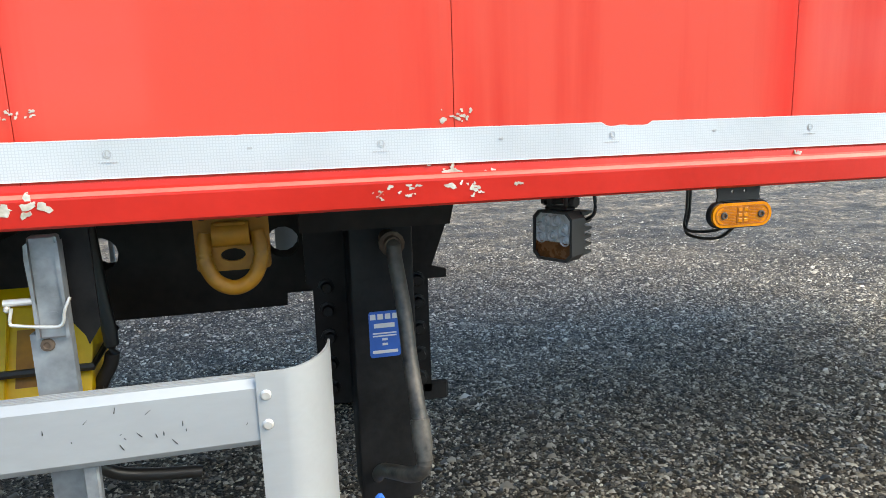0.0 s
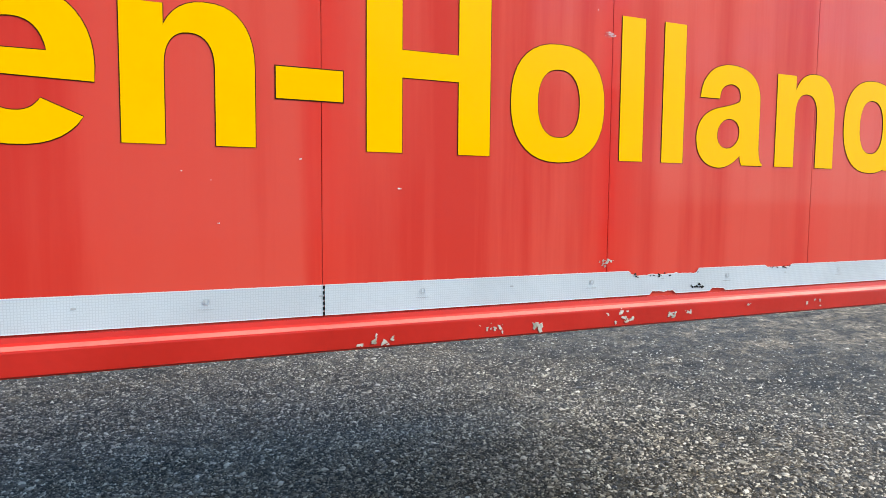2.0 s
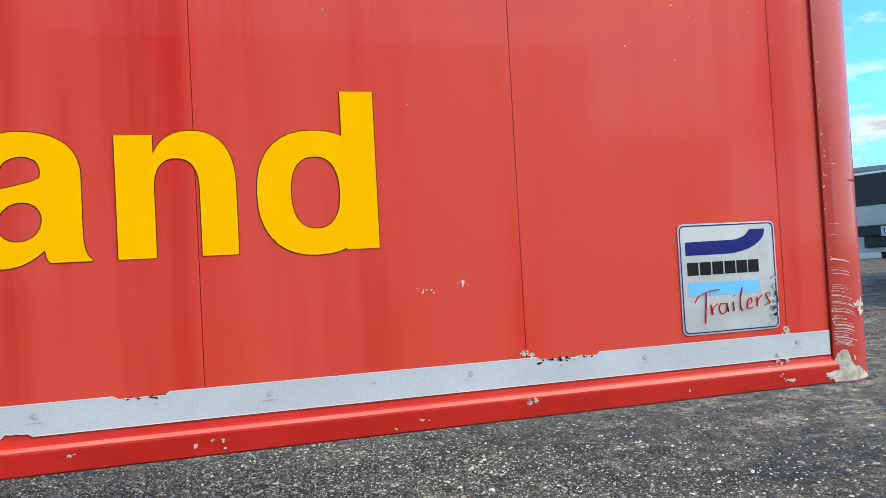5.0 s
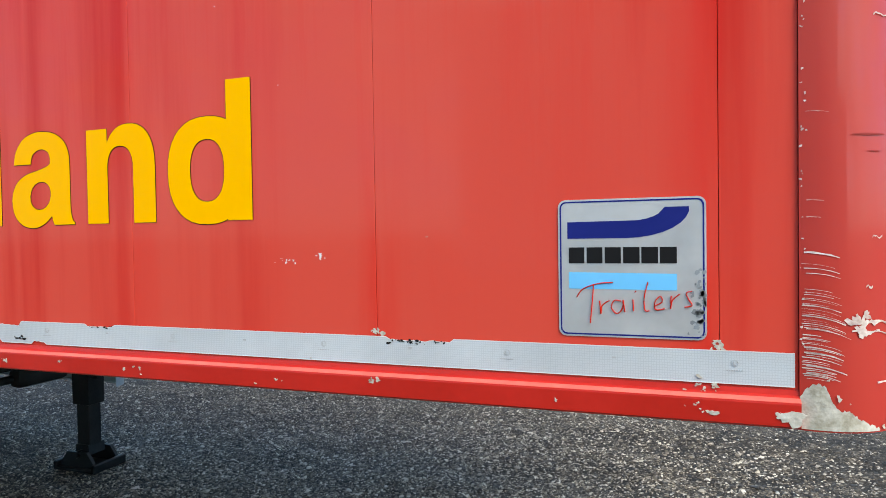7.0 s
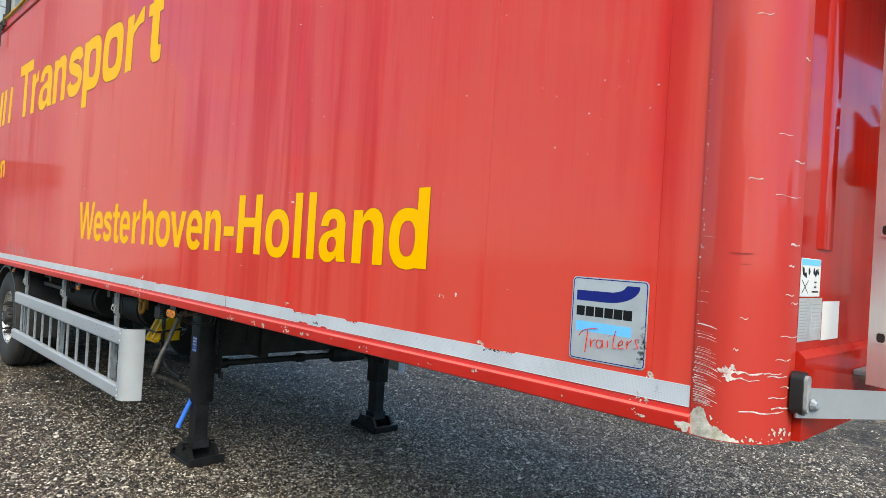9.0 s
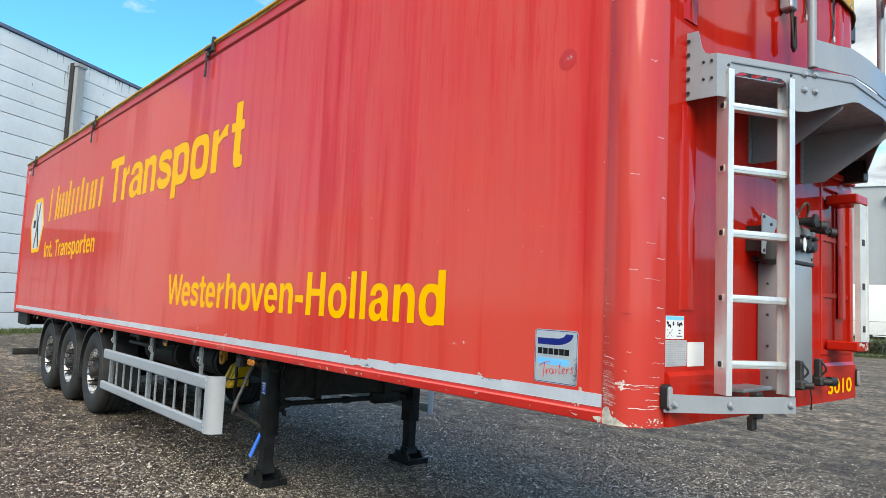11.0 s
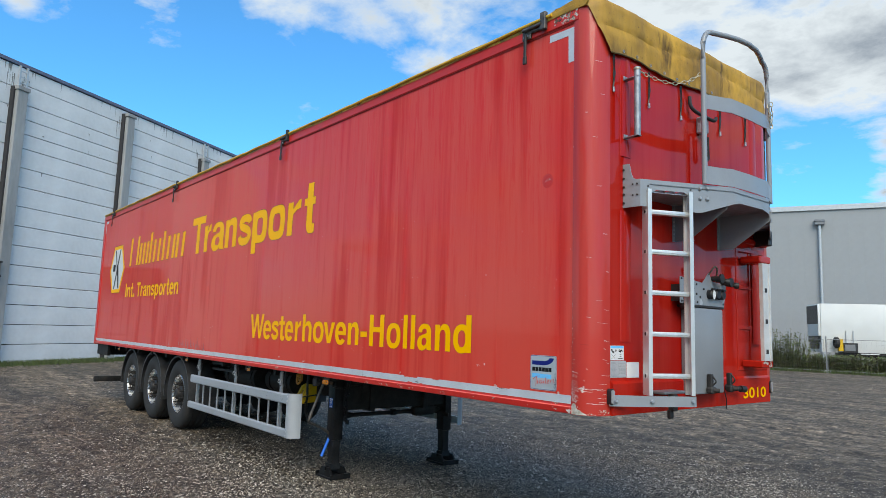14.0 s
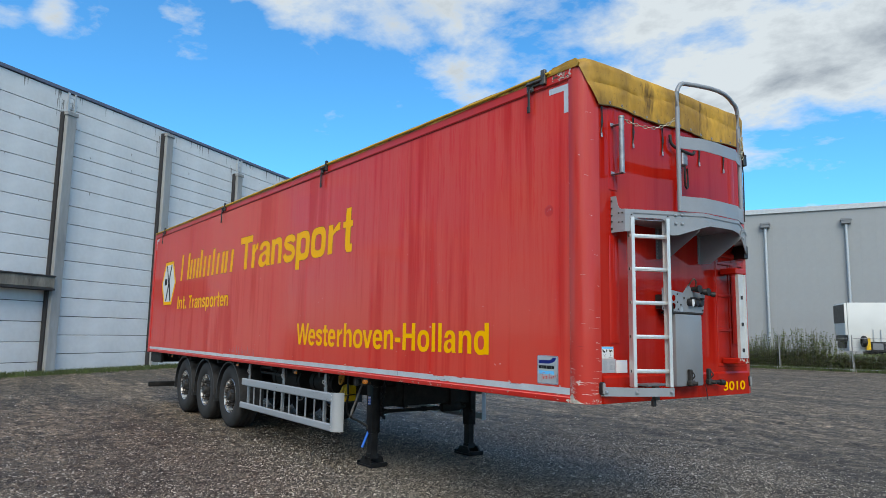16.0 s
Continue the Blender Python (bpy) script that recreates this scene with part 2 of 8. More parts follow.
surface("cyan_vinyl", (0.10, 0.50, 0.86), 0.4, vary=0.06)
surface("red_ink", (0.70, 0.028, 0.012), 0.6, spec=0.1)
surface("blue_label", (0.02, 0.13, 0.50), 0.4)
surface("grey_ink", (0.36, 0.38, 0.40), 0.6)
surface("primer_chip", (0.46, 0.42, 0.31), 0.8, vary=0.45, scale=38, fine=190, tone=(0.66, 0.64, 0.58), bump=0.3, bump_scale=120)
surface("aluminium", (0.66, 0.65, 0.63), 0.42, metal=0.6, vary=0.12, scale=9, stretch=(1, 1, 0.25), bump=0.05)
surface("sign_metal", (0.55, 0.56, 0.57), 0.42, metal=0.55, vary=0.08, scale=14)
surface("guard_metal", (0.37, 0.395, 0.42), 0.5, metal=0.3, vary=0.08, scale=4, fine=90, stretch=(0.3, 1, 1), bump=0.06)
surface("galvanised", (0.30, 0.325, 0.35), 0.5, metal=0.6, vary=0.35, scale=18, fine=70, bump=0.1)
surface("grey_paint", (0.245, 0.265, 0.285), 0.36, vary=0.07, scale=6, coat=0.1, bump=0.05)
surface("cover_grey", (0.21, 0.225, 0.24), 0.4, vary=0.08, scale=4, coat=0.15, bump=0.05)
surface("pale_metal", (0.62, 0.62, 0.60), 0.45, metal=0.3, vary=0.12, scale=9)
surface("ledge_pink", (0.80, 0.13, 0.10), 0.4, vary=0.3, scale=6, fine=50, coat=0.2)
surface("red_stain", (0.40, 0.004, 0.003), 0.35, vary=0.25, scale=9, coat=0.3)
surface("chalk", (0.60, 0.40, 0.36), 0.8, vary=0.4, scale=60, fine=200, tone=(0.78, 0.70, 0.66))
surface("grey_dark", (0.17, 0.185, 0.20), 0.45, vary=0.10, scale=6)
surface("chassis_black", (0.008, 0.008, 0.009), 0.6, vary=0.5, scale=7, fine=45, tone=(0.026, 0.024, 0.022), spec=0.25, bump=0.15)
surface("leg_black", (0.009, 0.010, 0.012), 0.42, vary=0.4, scale=9, fine=60, tone=(0.022, 0.022, 0.023), spec=0.18, bump=0.12)
surface("rust", (0.060, 0.036, 0.024), 0.85, vary=0.5, scale=20, fine=90, tone=(0.17, 0.12, 0.09), bump=0.3)
surface("crank_steel", (0.050, 0.050, 0.052), 0.5, metal=0.4, vary=0.4, scale=22, fine=90, tone=(0.15, 0.135, 0.12), bump=0.2)
surface("rubber", (0.013, 0.013, 0.014), 0.75, vary=0.35, scale=8, fine=70, tone=(0.032, 0.030, 0.029), bump=0.2, bump_scale=60)
surface("fender_black", (0.016, 0.017, 0.019), 0.5, vary=0.35, scale=6, tone=(0.045, 0.045, 0.047), bump=0.1)
surface("rim_alloy", (0.60, 0.60, 0.60), 0.28, metal=0.9, vary=0.18, scale=12)
surface("dark_alloy", (0.060, 0.056, 0.052), 0.5, metal=0.5, vary=0.5, scale=22)
surface("hub_dark", (0.03, 0.028, 0.027), 0.55, metal=0.3, vary=0.4)
surface("yellow_plastic", (0.66, 0.40, 0.008), 0.42, vary=0.15, scale=9, bump=0.05)
surface("yellow_steel", (0.30, 0.125, 0.006), 0.55, vary=0.4, scale=14, fine=60, bump=0.15)
surface("blue_grip", (0.01, 0.17, 0.72), 0.4, vary=0.1)
surface("cable", (0.01, 0.01, 0.011), 0.45)
surface("plastic_black", (0.014, 0.014, 0.015), 0.42, vary=0.2)
surface("lens_clear", (0.30, 0.31, 0.32), 0.12, vary=0.15, scale=50, coat=0.6)
surface("socket_dark", (0.02, 0.02, 0.022), 0.5, metal=0.2)
surface("chain", (0.42, 0.38, 0.28), 0.45, metal=0.7, vary=0.3)
surface("tarp_yellow", (0.36, 0.185, 0.022), 0.6, vary=0.6, scale=1.7, fine=11, tone=(0.68, 0.37, 0.04), bump=0.4, bump_scale=18, stretch=(1, 1, 0.45))
surface("tarp_hem", (0.10, 0.062, 0.018), 0.75, vary=0.5, scale=9, fine=50, bump=0.3)
surface("tarp_edge", (0.66, 0.36, 0.02), 0.55, vary=0.25, scale=3, fine=30, tone=(0.80, 0.47, 0.04), bump=0.2, bump_scale=30)
tarp_mat = MATS["tarp_yellow"]
nt = tarp_mat.node_tree
p = nt.nodes["Principled BSDF"]
had = p.inputs["Base Color"].links[0].from_socket
tc = nt.nodes.new("ShaderNodeTexCoord")
# black mould runs down from the creases, and a grey bloom of dirt
for stretch, size, lo, hi, dark in (((1.0, 1.0, 0.22), 9.0, 0.56, 0.70, (0.16, 0.13, 0.10, 1)), ((1.0, 1.0, 0.7), 3.2, 0.50, 0.66, (0.55, 0.53, 0.48, 1)), ((1, 1, 1), 46.0, 0.62, 0.70, (0.22, 0.19, 0.15, 1))):
    mp = nt.nodes.new("ShaderNodeMapping")
    mp.inputs["Scale"].default_value = stretch
    nt.links.new(tc.outputs["Object"], mp.inputs[0])
    n = nt.nodes.new("ShaderNodeTexNoise")
    n.inputs["Scale"].default_value, n.inputs["Detail"].default_value, n.inputs["Roughness"].default_value = size, 6, 0.65
    nt.links.new(mp.outputs[0], n.inputs["Vector"])
    r = nt.nodes.new("ShaderNodeMapRange")
    r.inputs["From Min"].default_value, r.inputs["From Max"].default_value = lo, hi
    r.inputs["To Max"].default_value = 0.85
    nt.links.new(n.outputs["Fac"], r.inputs["Value"])
    mx = nt.nodes.new("ShaderNodeMix")
    mx.data_type, mx.blend_type = "RGBA", "MULTIPLY"
    mx.inputs["B"].default_value = dark
    nt.links.new(r.outputs[0], mx.inputs["Factor"])
    nt.links.new(had, mx.inputs["A"])
    had = mx.outputs["Result"]
nt.links.new(had, p.inputs["Base Color"])
surface("concrete_panel", (0.61, 0.625, 0.63), 0.75, vary=0.11, scale=0.8, fine=6, stretch=(1, 1, 1), bump=0.05)
surface("joint_dark", (0.03, 0.032, 0.035), 0.9)
surface("column_concrete", (0.28, 0.29, 0.29), 0.85, vary=0.25, scale=1.2, fine=9, stretch=(1, 1, 0.25), bump=0.1)
surface("near_black", (0.03, 0.03, 0.032), 0.9)
surface("beam_stained", (0.17, 0.155, 0.13), 0.9, vary=0.6, scale=2.5, fine=14, stretch=(1, 1, 0.3))
surface("roof_trim", (0.10, 0.12, 0.18), 0.5)
surface("far_cladding", (0.27, 0.292, 0.305), 0.6, vary=0.06, scale=0.5, fine=3)
surface("pale_cladding", (0.76, 0.77, 0.77), 0.6, vary=0.06, scale=0.5, fine=3)
surface("wall_stain", (0.20, 0.20, 0.19), 0.9, vary=0.4, scale=3, fine=20)
surface("zinc", (0.45, 0.48, 0.50), 0.45, metal=0.4, vary=0.1)
surface("reefer_white", (0.62, 0.645, 0.635), 0.4, vary=0.05, scale=1)
surface("glass_dark", (0.02, 0.022, 0.025), 0.12)
surface("fence_metal", (0.26, 0.27, 0.275), 0.55, metal=0.3)
surface("leaf", (0.115, 0.155, 0.045), 0.6, vary=0.3, scale=1.5, fine=9, island=0.45)
surface("dry_stem", (0.10, 0.085, 0.050), 0.8, vary=0.3, island=0.3)
surface("grass", (0.054, 0.080, 0.022), 0.7, vary=0.3, scale=1.5, fine=9, island=0.35)
stone = surface("stone", (0.182, 0.160, 0.136), 0.5, vary=0.3, scale=5, fine=60, bump=0.2, bump_scale=150)
# each loose stone takes its own tone, from near black to pale grey and brown
nt = stone.node_tree
geo = nt.nodes.new("ShaderNodeNewGeometry")
tones = nt.nodes.new("ShaderNodeValToRGB")
cr = tones.color_ramp
cr.elements[0].position, cr.elements[0].color = 0.0, (0.018, 0.016, 0.014, 1)
cr.elements[1].position, cr.elements[1].color = 1.0, (0.70, 0.66, 0.58, 1)
# pale tones are raised to make up for dim light under the trailer
for at, tone in ((0.36, (0.050, 0.043, 0.035, 1)), (0.44, (0.165, 0.140, 0.108, 1)), (0.47, (0.105, 0.092, 0.076, 1)), (0.76, (0.27, 0.238, 0.19, 1)), (0.90, (0.52, 0.475, 0.40, 1))):
    cr.elements.new(at).color = tone
nt.links.new(geo.outputs["Random Per Island"], tones.inputs[0])
nt.links.new(tones.outputs[0], nt.nodes["Principled BSDF"].inputs["Base Color"])
# the open yard's grit: browner, few pale grains, darkened to offset its stronger light
grit = stone.copy()
grit.name = "grit"
cr = next(n for n in grit.node_tree.nodes if n.type == "VALTORGB" and len(n.color_ramp.elements) > 4).color_ramp
for e, tone in zip(cr.elements, ((0.016, 0.013, 0.010, 1), (0.038, 0.032, 0.025, 1), (0.098, 0.080, 0.060, 1), (0.058, 0.049, 0.039, 1), (0.130, 0.110, 0.088, 1), (0.37, 0.335, 0.28, 1), (0.62, 0.58, 0.51, 1))):
    e.color = tone
MATS["grit"] = grit

# amber lens, lets light through a little
amber = surface("amber_lens", (0.66, 0.21, 0.004), 0.2, vary=0.25, scale=30, fine=300, coat=0.6)
surface("amber_deep", (0.40, 0.105, 0.002), 0.3, vary=0.3, scale=40, fine=200, coat=0.3)
surface("amber_smoked", (0.10, 0.032, 0.008), 0.25, vary=0.5, scale=60, fine=200, coat=0.5)
surface("lamp_bowl", (0.34, 0.345, 0.35), 0.35, metal=0.3, vary=0.35, scale=70, fine=240, coat=0.4)

# reflective tape with a honeycomb of cells
tape = bpy.data.materials.new("reflective_tape")
tape.use_nodes = True
nt = tape.node_tree
p = nt.nodes["Principled BSDF"]
tc = nt.nodes.new("ShaderNodeTexCoord")
vor = nt.nodes.new("ShaderNodeTexVoronoi")
vor.feature = "DISTANCE_TO_EDGE"
vor.inputs["Scale"].default_value, vor.inputs["Randomness"].default_value = 240.0, 0.25
nt.links.new(tc.outputs["Object"], vor.inputs["Vector"])
rp = nt.nodes.new("ShaderNodeValToRGB")
rp.color_ramp.elements[0].position, rp.color_ramp.elements[0].color = 0.0, (0.45, 0.50, 0.55, 1)
rp.color_ramp.elements[1].position, rp.color_ramp.elements[1].color = 0.18, (0.575, 0.63, 0.675, 1)
nt.links.new(vor.outputs["Distance"], rp.inputs[0])
dirt = nt.nodes.new("ShaderNodeTexNoise")
dirt.inputs["Scale"].default_value, dirt.inputs["Detail"].default_value = 4.0, 5
nt.links.new(tc.outputs["Object"], dirt.inputs["Vector"])
dr = nt.nodes.new("ShaderNodeMapRange")
dr.inputs["From Min"].default_value, dr.inputs["From Max"].default_value = 0.3, 0.7
dr.inputs["To Min"].default_value, dr.inputs["To Max"].default_value = 0.78, 1.0
nt.links.new(dirt.outputs["Fac"], dr.inputs["Value"])
sc = nt.nodes.new("ShaderNodeVectorMath")
sc.operation = "SCALE"
nt.links.new(rp.outputs[0], sc.inputs[0])
nt.links.new(dr.outputs[0], sc.inputs["Scale"])
nt.links.new(sc.outputs[0], p.inputs["Base Color"])
p.inputs["Roughness"].default_value = 0.3
p.inputs["Coat Weight"].default_value, p.inputs["Coat Roughness"].default_value = 0.5, 0.12
MATS["reflective_tape"] = tape

# gravel ground: cells of stone with joints between them, damp darker patches
grav = bpy.data.materials.new("gravel")
grav.use_nodes = True
nt = grav.node_tree
p = nt.nodes["Principled BSDF"]
tc = nt.nodes.new("ShaderNodeTexCoord")
warp = nt.nodes.new("ShaderNodeTexNoise")
warp.inputs["Scale"].default_value = 30.0
nt.links.new(tc.outputs["Object"], warp.inputs["Vector"])
wm = nt.nodes.new("ShaderNodeVectorMath")
wm.operation = "MULTIPLY_ADD"
wm.inputs[1].default_value = (0.012, 0.012, 0.012)
nt.links.new(warp.outputs["Color"], wm.inputs[0])
nt.links.new(tc.outputs["Object"], wm.inputs[2])
cells, edges = [], []
for scale in (56.0, 120.0):
    v = nt.nodes.new("ShaderNodeTexVoronoi")
    v.inputs["Scale"].default_value = scale
    nt.links.new(wm.outputs[0], v.inputs["Vector"])
    e = nt.nodes.new("ShaderNodeTexVoronoi")
    e.feature = "DISTANCE_TO_EDGE"
    e.inputs["Scale"].default_value = scale
    nt.links.new(wm.outputs[0], e.inputs["Vector"])
    cells.append(v)
    edges.append(e)
sepc = nt.nodes.new("ShaderNodeSeparateColor")
nt.links.new(cells[0].outputs["Color"], sepc.inputs[0])
sepd = nt.nodes.new("ShaderNodeSeparateColor")
nt.links.new(cells[1].outputs["Color"], sepd.inputs[0])
pick = nt.nodes.new("ShaderNodeMath")
pick.operation = "MULTIPLY_ADD"
pick.inputs[1].default_value = 0.45
nt.links.new(sepd.outputs[1], pick.inputs[0])
half = nt.nodes.new("ShaderNodeMath")
half.operation = "MULTIPLY"
half.inputs[1].default_value = 0.6
nt.links.new(sepc.outputs[0], half.inputs[0])
nt.links.new(half.outputs[0], pick.inputs[2])
rp = nt.nodes.new("ShaderNodeValToRGB")
cr = rp.color_ramp
cr.elements[0].position, cr.elements[0].color = 0.08, (*[c * GRAVEL for c in (0.020, 0.017, 0.014)], 1)
cr.elements[1].position, cr.elements[1].color = 1.0, (*[c * GRAVEL for c in (0.65, 0.585, 0.485)], 1)
mid = cr.elements.new(0.46)
mid.color = (*[c * GRAVEL for c in (0.085, 0.070, 0.052)], 1)
mid = cr.elements.new(0.70)
mid.color = (*[c * GRAVEL for c in (0.215, 0.18, 0.135)], 1)
nt.links.new(pick.outputs[0], rp.inputs[0])
joint = nt.nodes.new("ShaderNodeMapRange")
joint.inputs["From Min"].default_value, joint.inputs["From Max"].default_value = 0.0, 0.36
joint.inputs["To Min"].default_value, joint.inputs["To Max"].default_value = 0.02, 1.42
nt.links.new(edges[0].outputs["Distance"], joint.inputs["Value"])
patch = nt.nodes.new("ShaderNodeTexNoise")
patch.inputs["Scale"].default_value, patch.inputs["Detail"].default_value, patch.inputs["Roughness"].default_value = 0.55, 9, 0.68
nt.links.new(tc.outputs["Object"], patch.inputs["Vector"])
pr = nt.nodes.new("ShaderNodeMapRange")
pr.inputs["From Min"].default_value, pr.inputs["From Max"].default_value = 0.35, 0.65
pr.inputs["To Min"].default_value, pr.inputs["To Max"].default_value = 0.5, 1.45
nt.links.new(patch.outputs["Fac"], pr.inputs["Value"])
mm = nt.nodes.new("ShaderNodeMath")
mm.operation = "MULTIPLY"
nt.links.new(joint.outputs[0], mm.inputs[0])
nt.links.new(pr.outputs[0], mm.inputs[1])
# long wheel tracks, worn to pale brown grit, and clumps of grit a hand wide
tm = nt.nodes.new("ShaderNodeMapping")
tm.inputs["Rotation"].default_value, tm.inputs["Scale"].default_value = (0, 0, radians(-24)), (0.06, 0.8, 1.0)
nt.links.new(tc.outputs["Object"], tm.inputs[0])
tn = nt.nodes.new("ShaderNodeTexNoise")
tn.inputs["Scale"].default_value, tn.inputs["Detail"].default_value = 1.0, 7
nt.links.new(tm.outputs[0], tn.inputs["Vector"])
clump = nt.nodes.new("ShaderNodeTexNoise")
clump.inputs["Scale"].default_value, clump.inputs["Detail"].default_value, clump.inputs["Roughness"].default_value = 9.0, 8, 0.85
nt.links.new(tc.outputs["Object"], clump.inputs["Vector"])
cl = nt.nodes.new("ShaderNodeMapRange")
cl.inputs["From Min"].default_value, cl.inputs["From Max"].default_value = 0.35, 0.65
cl.inputs["To Min"].default_value, cl.inputs["To Max"].default_value = 0.25, 1.95
nt.links.new(clump.outputs["Fac"], cl.inputs["Value"])
# scuffed streaks and ruts left by turning wheels, relief shading painted in as colour
rm = nt.nodes.new("ShaderNodeMapping")
rm.inputs["Rotation"].default_value, rm.inputs["Scale"].default_value = (0, 0, radians(18)), (0.35, 1.6, 1.0)
nt.links.new(tc.outputs["Object"], rm.inputs[0])
scuff = nt.nodes.new("ShaderNodeTexNoise")
scuff.inputs["Scale"].default_value, scuff.inputs["Detail"].default_value, scuff.inputs["Roughness"].default_value, scuff.inputs["Distortion"].default_value = 1.7, 9, 0.72, 0.6
nt.links.new(rm.outputs[0], scuff.inputs["Vector"])
sf = nt.nodes.new("ShaderNodeMapRange")
sf.inputs["From Min"].default_value, sf.inputs["From Max"].default_value = 0.36, 0.64
sf.inputs["To Min"].default_value, sf.inputs["To Max"].default_value = 0.42, 1.5
nt.links.new(scuff.outputs["Fac"], sf.inputs["Value"])
# kicked-up hollows, dark with damp and with their shade painted in
hollow = nt.nodes.new("ShaderNodeTexNoise")
hollow.inputs["Scale"].default_value, hollow.inputs["Detail"].default_value, hollow.inputs["Roughness"].default_value = 2.7, 8, 0.78
nt.links.new(tc.outputs["Object"], hollow.inputs["Vector"])
hl = nt.nodes.new("ShaderNodeMapRange")
hl.inputs["From Min"].default_value, hl.inputs["From Max"].default_value = 0.40, 0.60
hl.inputs["To Min"].default_value, hl.inputs["To Max"].default_value = 0.30, 1.50
nt.links.new(hollow.outputs["Fac"], hl.inputs["Value"])
uneven = sf.outputs[0]
for other in (cl.outputs[0], hl.outputs[0]):
    ms = nt.nodes.new("ShaderNodeMath")
    ms.operation = "MULTIPLY"
    nt.links.new(uneven, ms.inputs[0])
    nt.links.new(other, ms.inputs[1])
    uneven = ms.outputs[0]
track = nt.nodes.new("ShaderNodeMapRange")
track.inputs["From Min"].default_value, track.inputs["From Max"].default_value = 0.46, 0.60
track.inputs["To Min"].default_value, track.inputs["To Max"].default_value = 0.0, 0.22
nt.links.new(tn.outputs["Fac"], track.inputs["Value"])
sc = nt.nodes.new("ShaderNodeVectorMath")
sc.operation = "SCALE"
nt.links.new(rp.outputs[0], sc.inputs[0])
nt.links.new(mm.outputs[0], sc.inputs["Scale"])
worn = nt.nodes.new("ShaderNodeMix")
worn.data_type = "RGBA"
worn.inputs["B"].default_value = (0.163, 0.124, 0.086, 1)
# the far side of the yard is bare, rutted earth
away = nt.nodes.new("ShaderNodeVectorMath")
away.operation = "DISTANCE"
away.inputs[1].default_value = (-2.5, 1.8, 0.0)
nt.links.new(tc.outputs["Object"], away.inputs[0])
far = nt.nodes.new("ShaderNodeMapRange")
far.inputs["From Min"].default_value, far.inputs["From Max"].default_value = 2.6, 8.0
nt.links.new(away.outputs["Value"], far.inputs["Value"])
clod = nt.nodes.new("ShaderNodeTexVoronoi")
clod.inputs["Scale"].default_value = 21.0
nt.links.new(wm.outputs[0], clod.inputs["Vector"])
csep = nt.nodes.new("ShaderNodeSeparateColor")
nt.links.new(clod.outputs["Color"], csep.inputs[0])
cmap = nt.nodes.new("ShaderNodeMapRange")
cmap.inputs["To Min"].default_value, cmap.inputs["To Max"].default_value = 0.25, 1.95
nt.links.new(csep.outputs[0], cmap.inputs["Value"])
cmix = nt.nodes.new("ShaderNodeMix")
cmix.inputs["A"].default_value = 1.0
rough = nt.nodes.new("ShaderNodeMapRange")
rough.inputs["To Min"].default_value, rough.inputs["To Max"].default_value = 0.5, 1.0
nt.links.new(far.outputs[0], rough.inputs["Value"])
nt.links.new(rough.outputs[0], cmix.inputs["Factor"])
nt.links.new(cmap.outputs[0], cmix.inputs["B"])
rut = nt.nodes.new("ShaderNodeMapRange")
rut.inputs["From Min"].default_value, rut.inputs["From Max"].default_value = 0.40, 0.58
rut.inputs["To Min"].default_value, rut.inputs["To Max"].default_value = 0.25, 0.85
nt.links.new(tn.outputs["Fac"], rut.inputs["Value"])
bare = nt.nodes.new("ShaderNodeMath")
bare.operation = "MULTIPLY"
nt.links.new(far.outputs[0], bare.inputs[0])
nt.links.new(rut.outputs[0], bare.inputs[1])
most = nt.nodes.new("ShaderNodeMath")
most.operation = "MAXIMUM"
nt.links.new(bare.outputs[0], most.inputs[0])
nt.links.new(track.outputs[0], most.inputs[1])
nt.links.new(most.outputs[0], worn.inputs["Factor"])
nt.links.new(sc.outputs[0], worn.inputs["A"])
lumpy = nt.nodes.new("ShaderNodeVectorMath")
lumpy.operation = "SCALE"
nt.links.new(worn.outputs["Result"], lumpy.inputs[0])
ms = nt.nodes.new("ShaderNodeMath")
ms.operation = "MULTIPLY"
nt.links.new(cmix.outputs["Result"], ms.inputs[0])
nt.links.new(uneven, ms.inputs[1])
nt.links.new(ms.outputs[0], lumpy.inputs["Scale"])
nt.links.new(lumpy.outputs[0], p.inputs["Base Color"])
p.inputs["Roughness"].default_value = 0.62
p.inputs["Specular IOR Level"].default_value = 0.35
hsum = nt.nodes.new("ShaderNodeMath")
hsum.operation = "MINIMUM"
hsum.inputs[1].default_value = 0.35
nt.links.new(edges[0].outputs["Distance"], hsum.inputs[0])
bn = nt.nodes.new("ShaderNodeBump")
bn.inputs["Strength"].default_value, bn.inputs["Distance"].default_value = 0.9, 0.014
nt.links.new(hsum.outputs[0], bn.inputs["Height"])
bn2 = nt.nodes.new("ShaderNodeBump")
bn2.inputs["Strength"].default_value, bn2.inputs["Distance"].default_value = 0.6, 0.02
nt.links.new(sepc.outputs[2], bn2.inputs["Height"])
nt.links.new(bn.outputs[0], bn2.inputs["Normal"])
bn3 = nt.nodes.new("ShaderNodeBump")
bn3.inputs["Strength"].default_value, bn3.inputs["Distance"].default_value = 0.8, 0.05
nt.links.new(scuff.outputs["Fac"], bn3.inputs["Height"])
nt.links.new(bn2.outputs[0], bn3.inputs["Normal"])
nt.links.new(bn3.outputs[0], p.inputs["Normal"])
MATS["gravel"] = grav

# ---- helpers for shapes ----
PLACE = {}


def thing(name, label, category, group="", kind="", at=(0, 0, 0)):
    ob = new(name)
    ob.location = at
    ob.empty_display_size = 0.1
    PLACE[ob] = Matrix.Translation(at)
    return tagged(ob, label, category, group, kind)


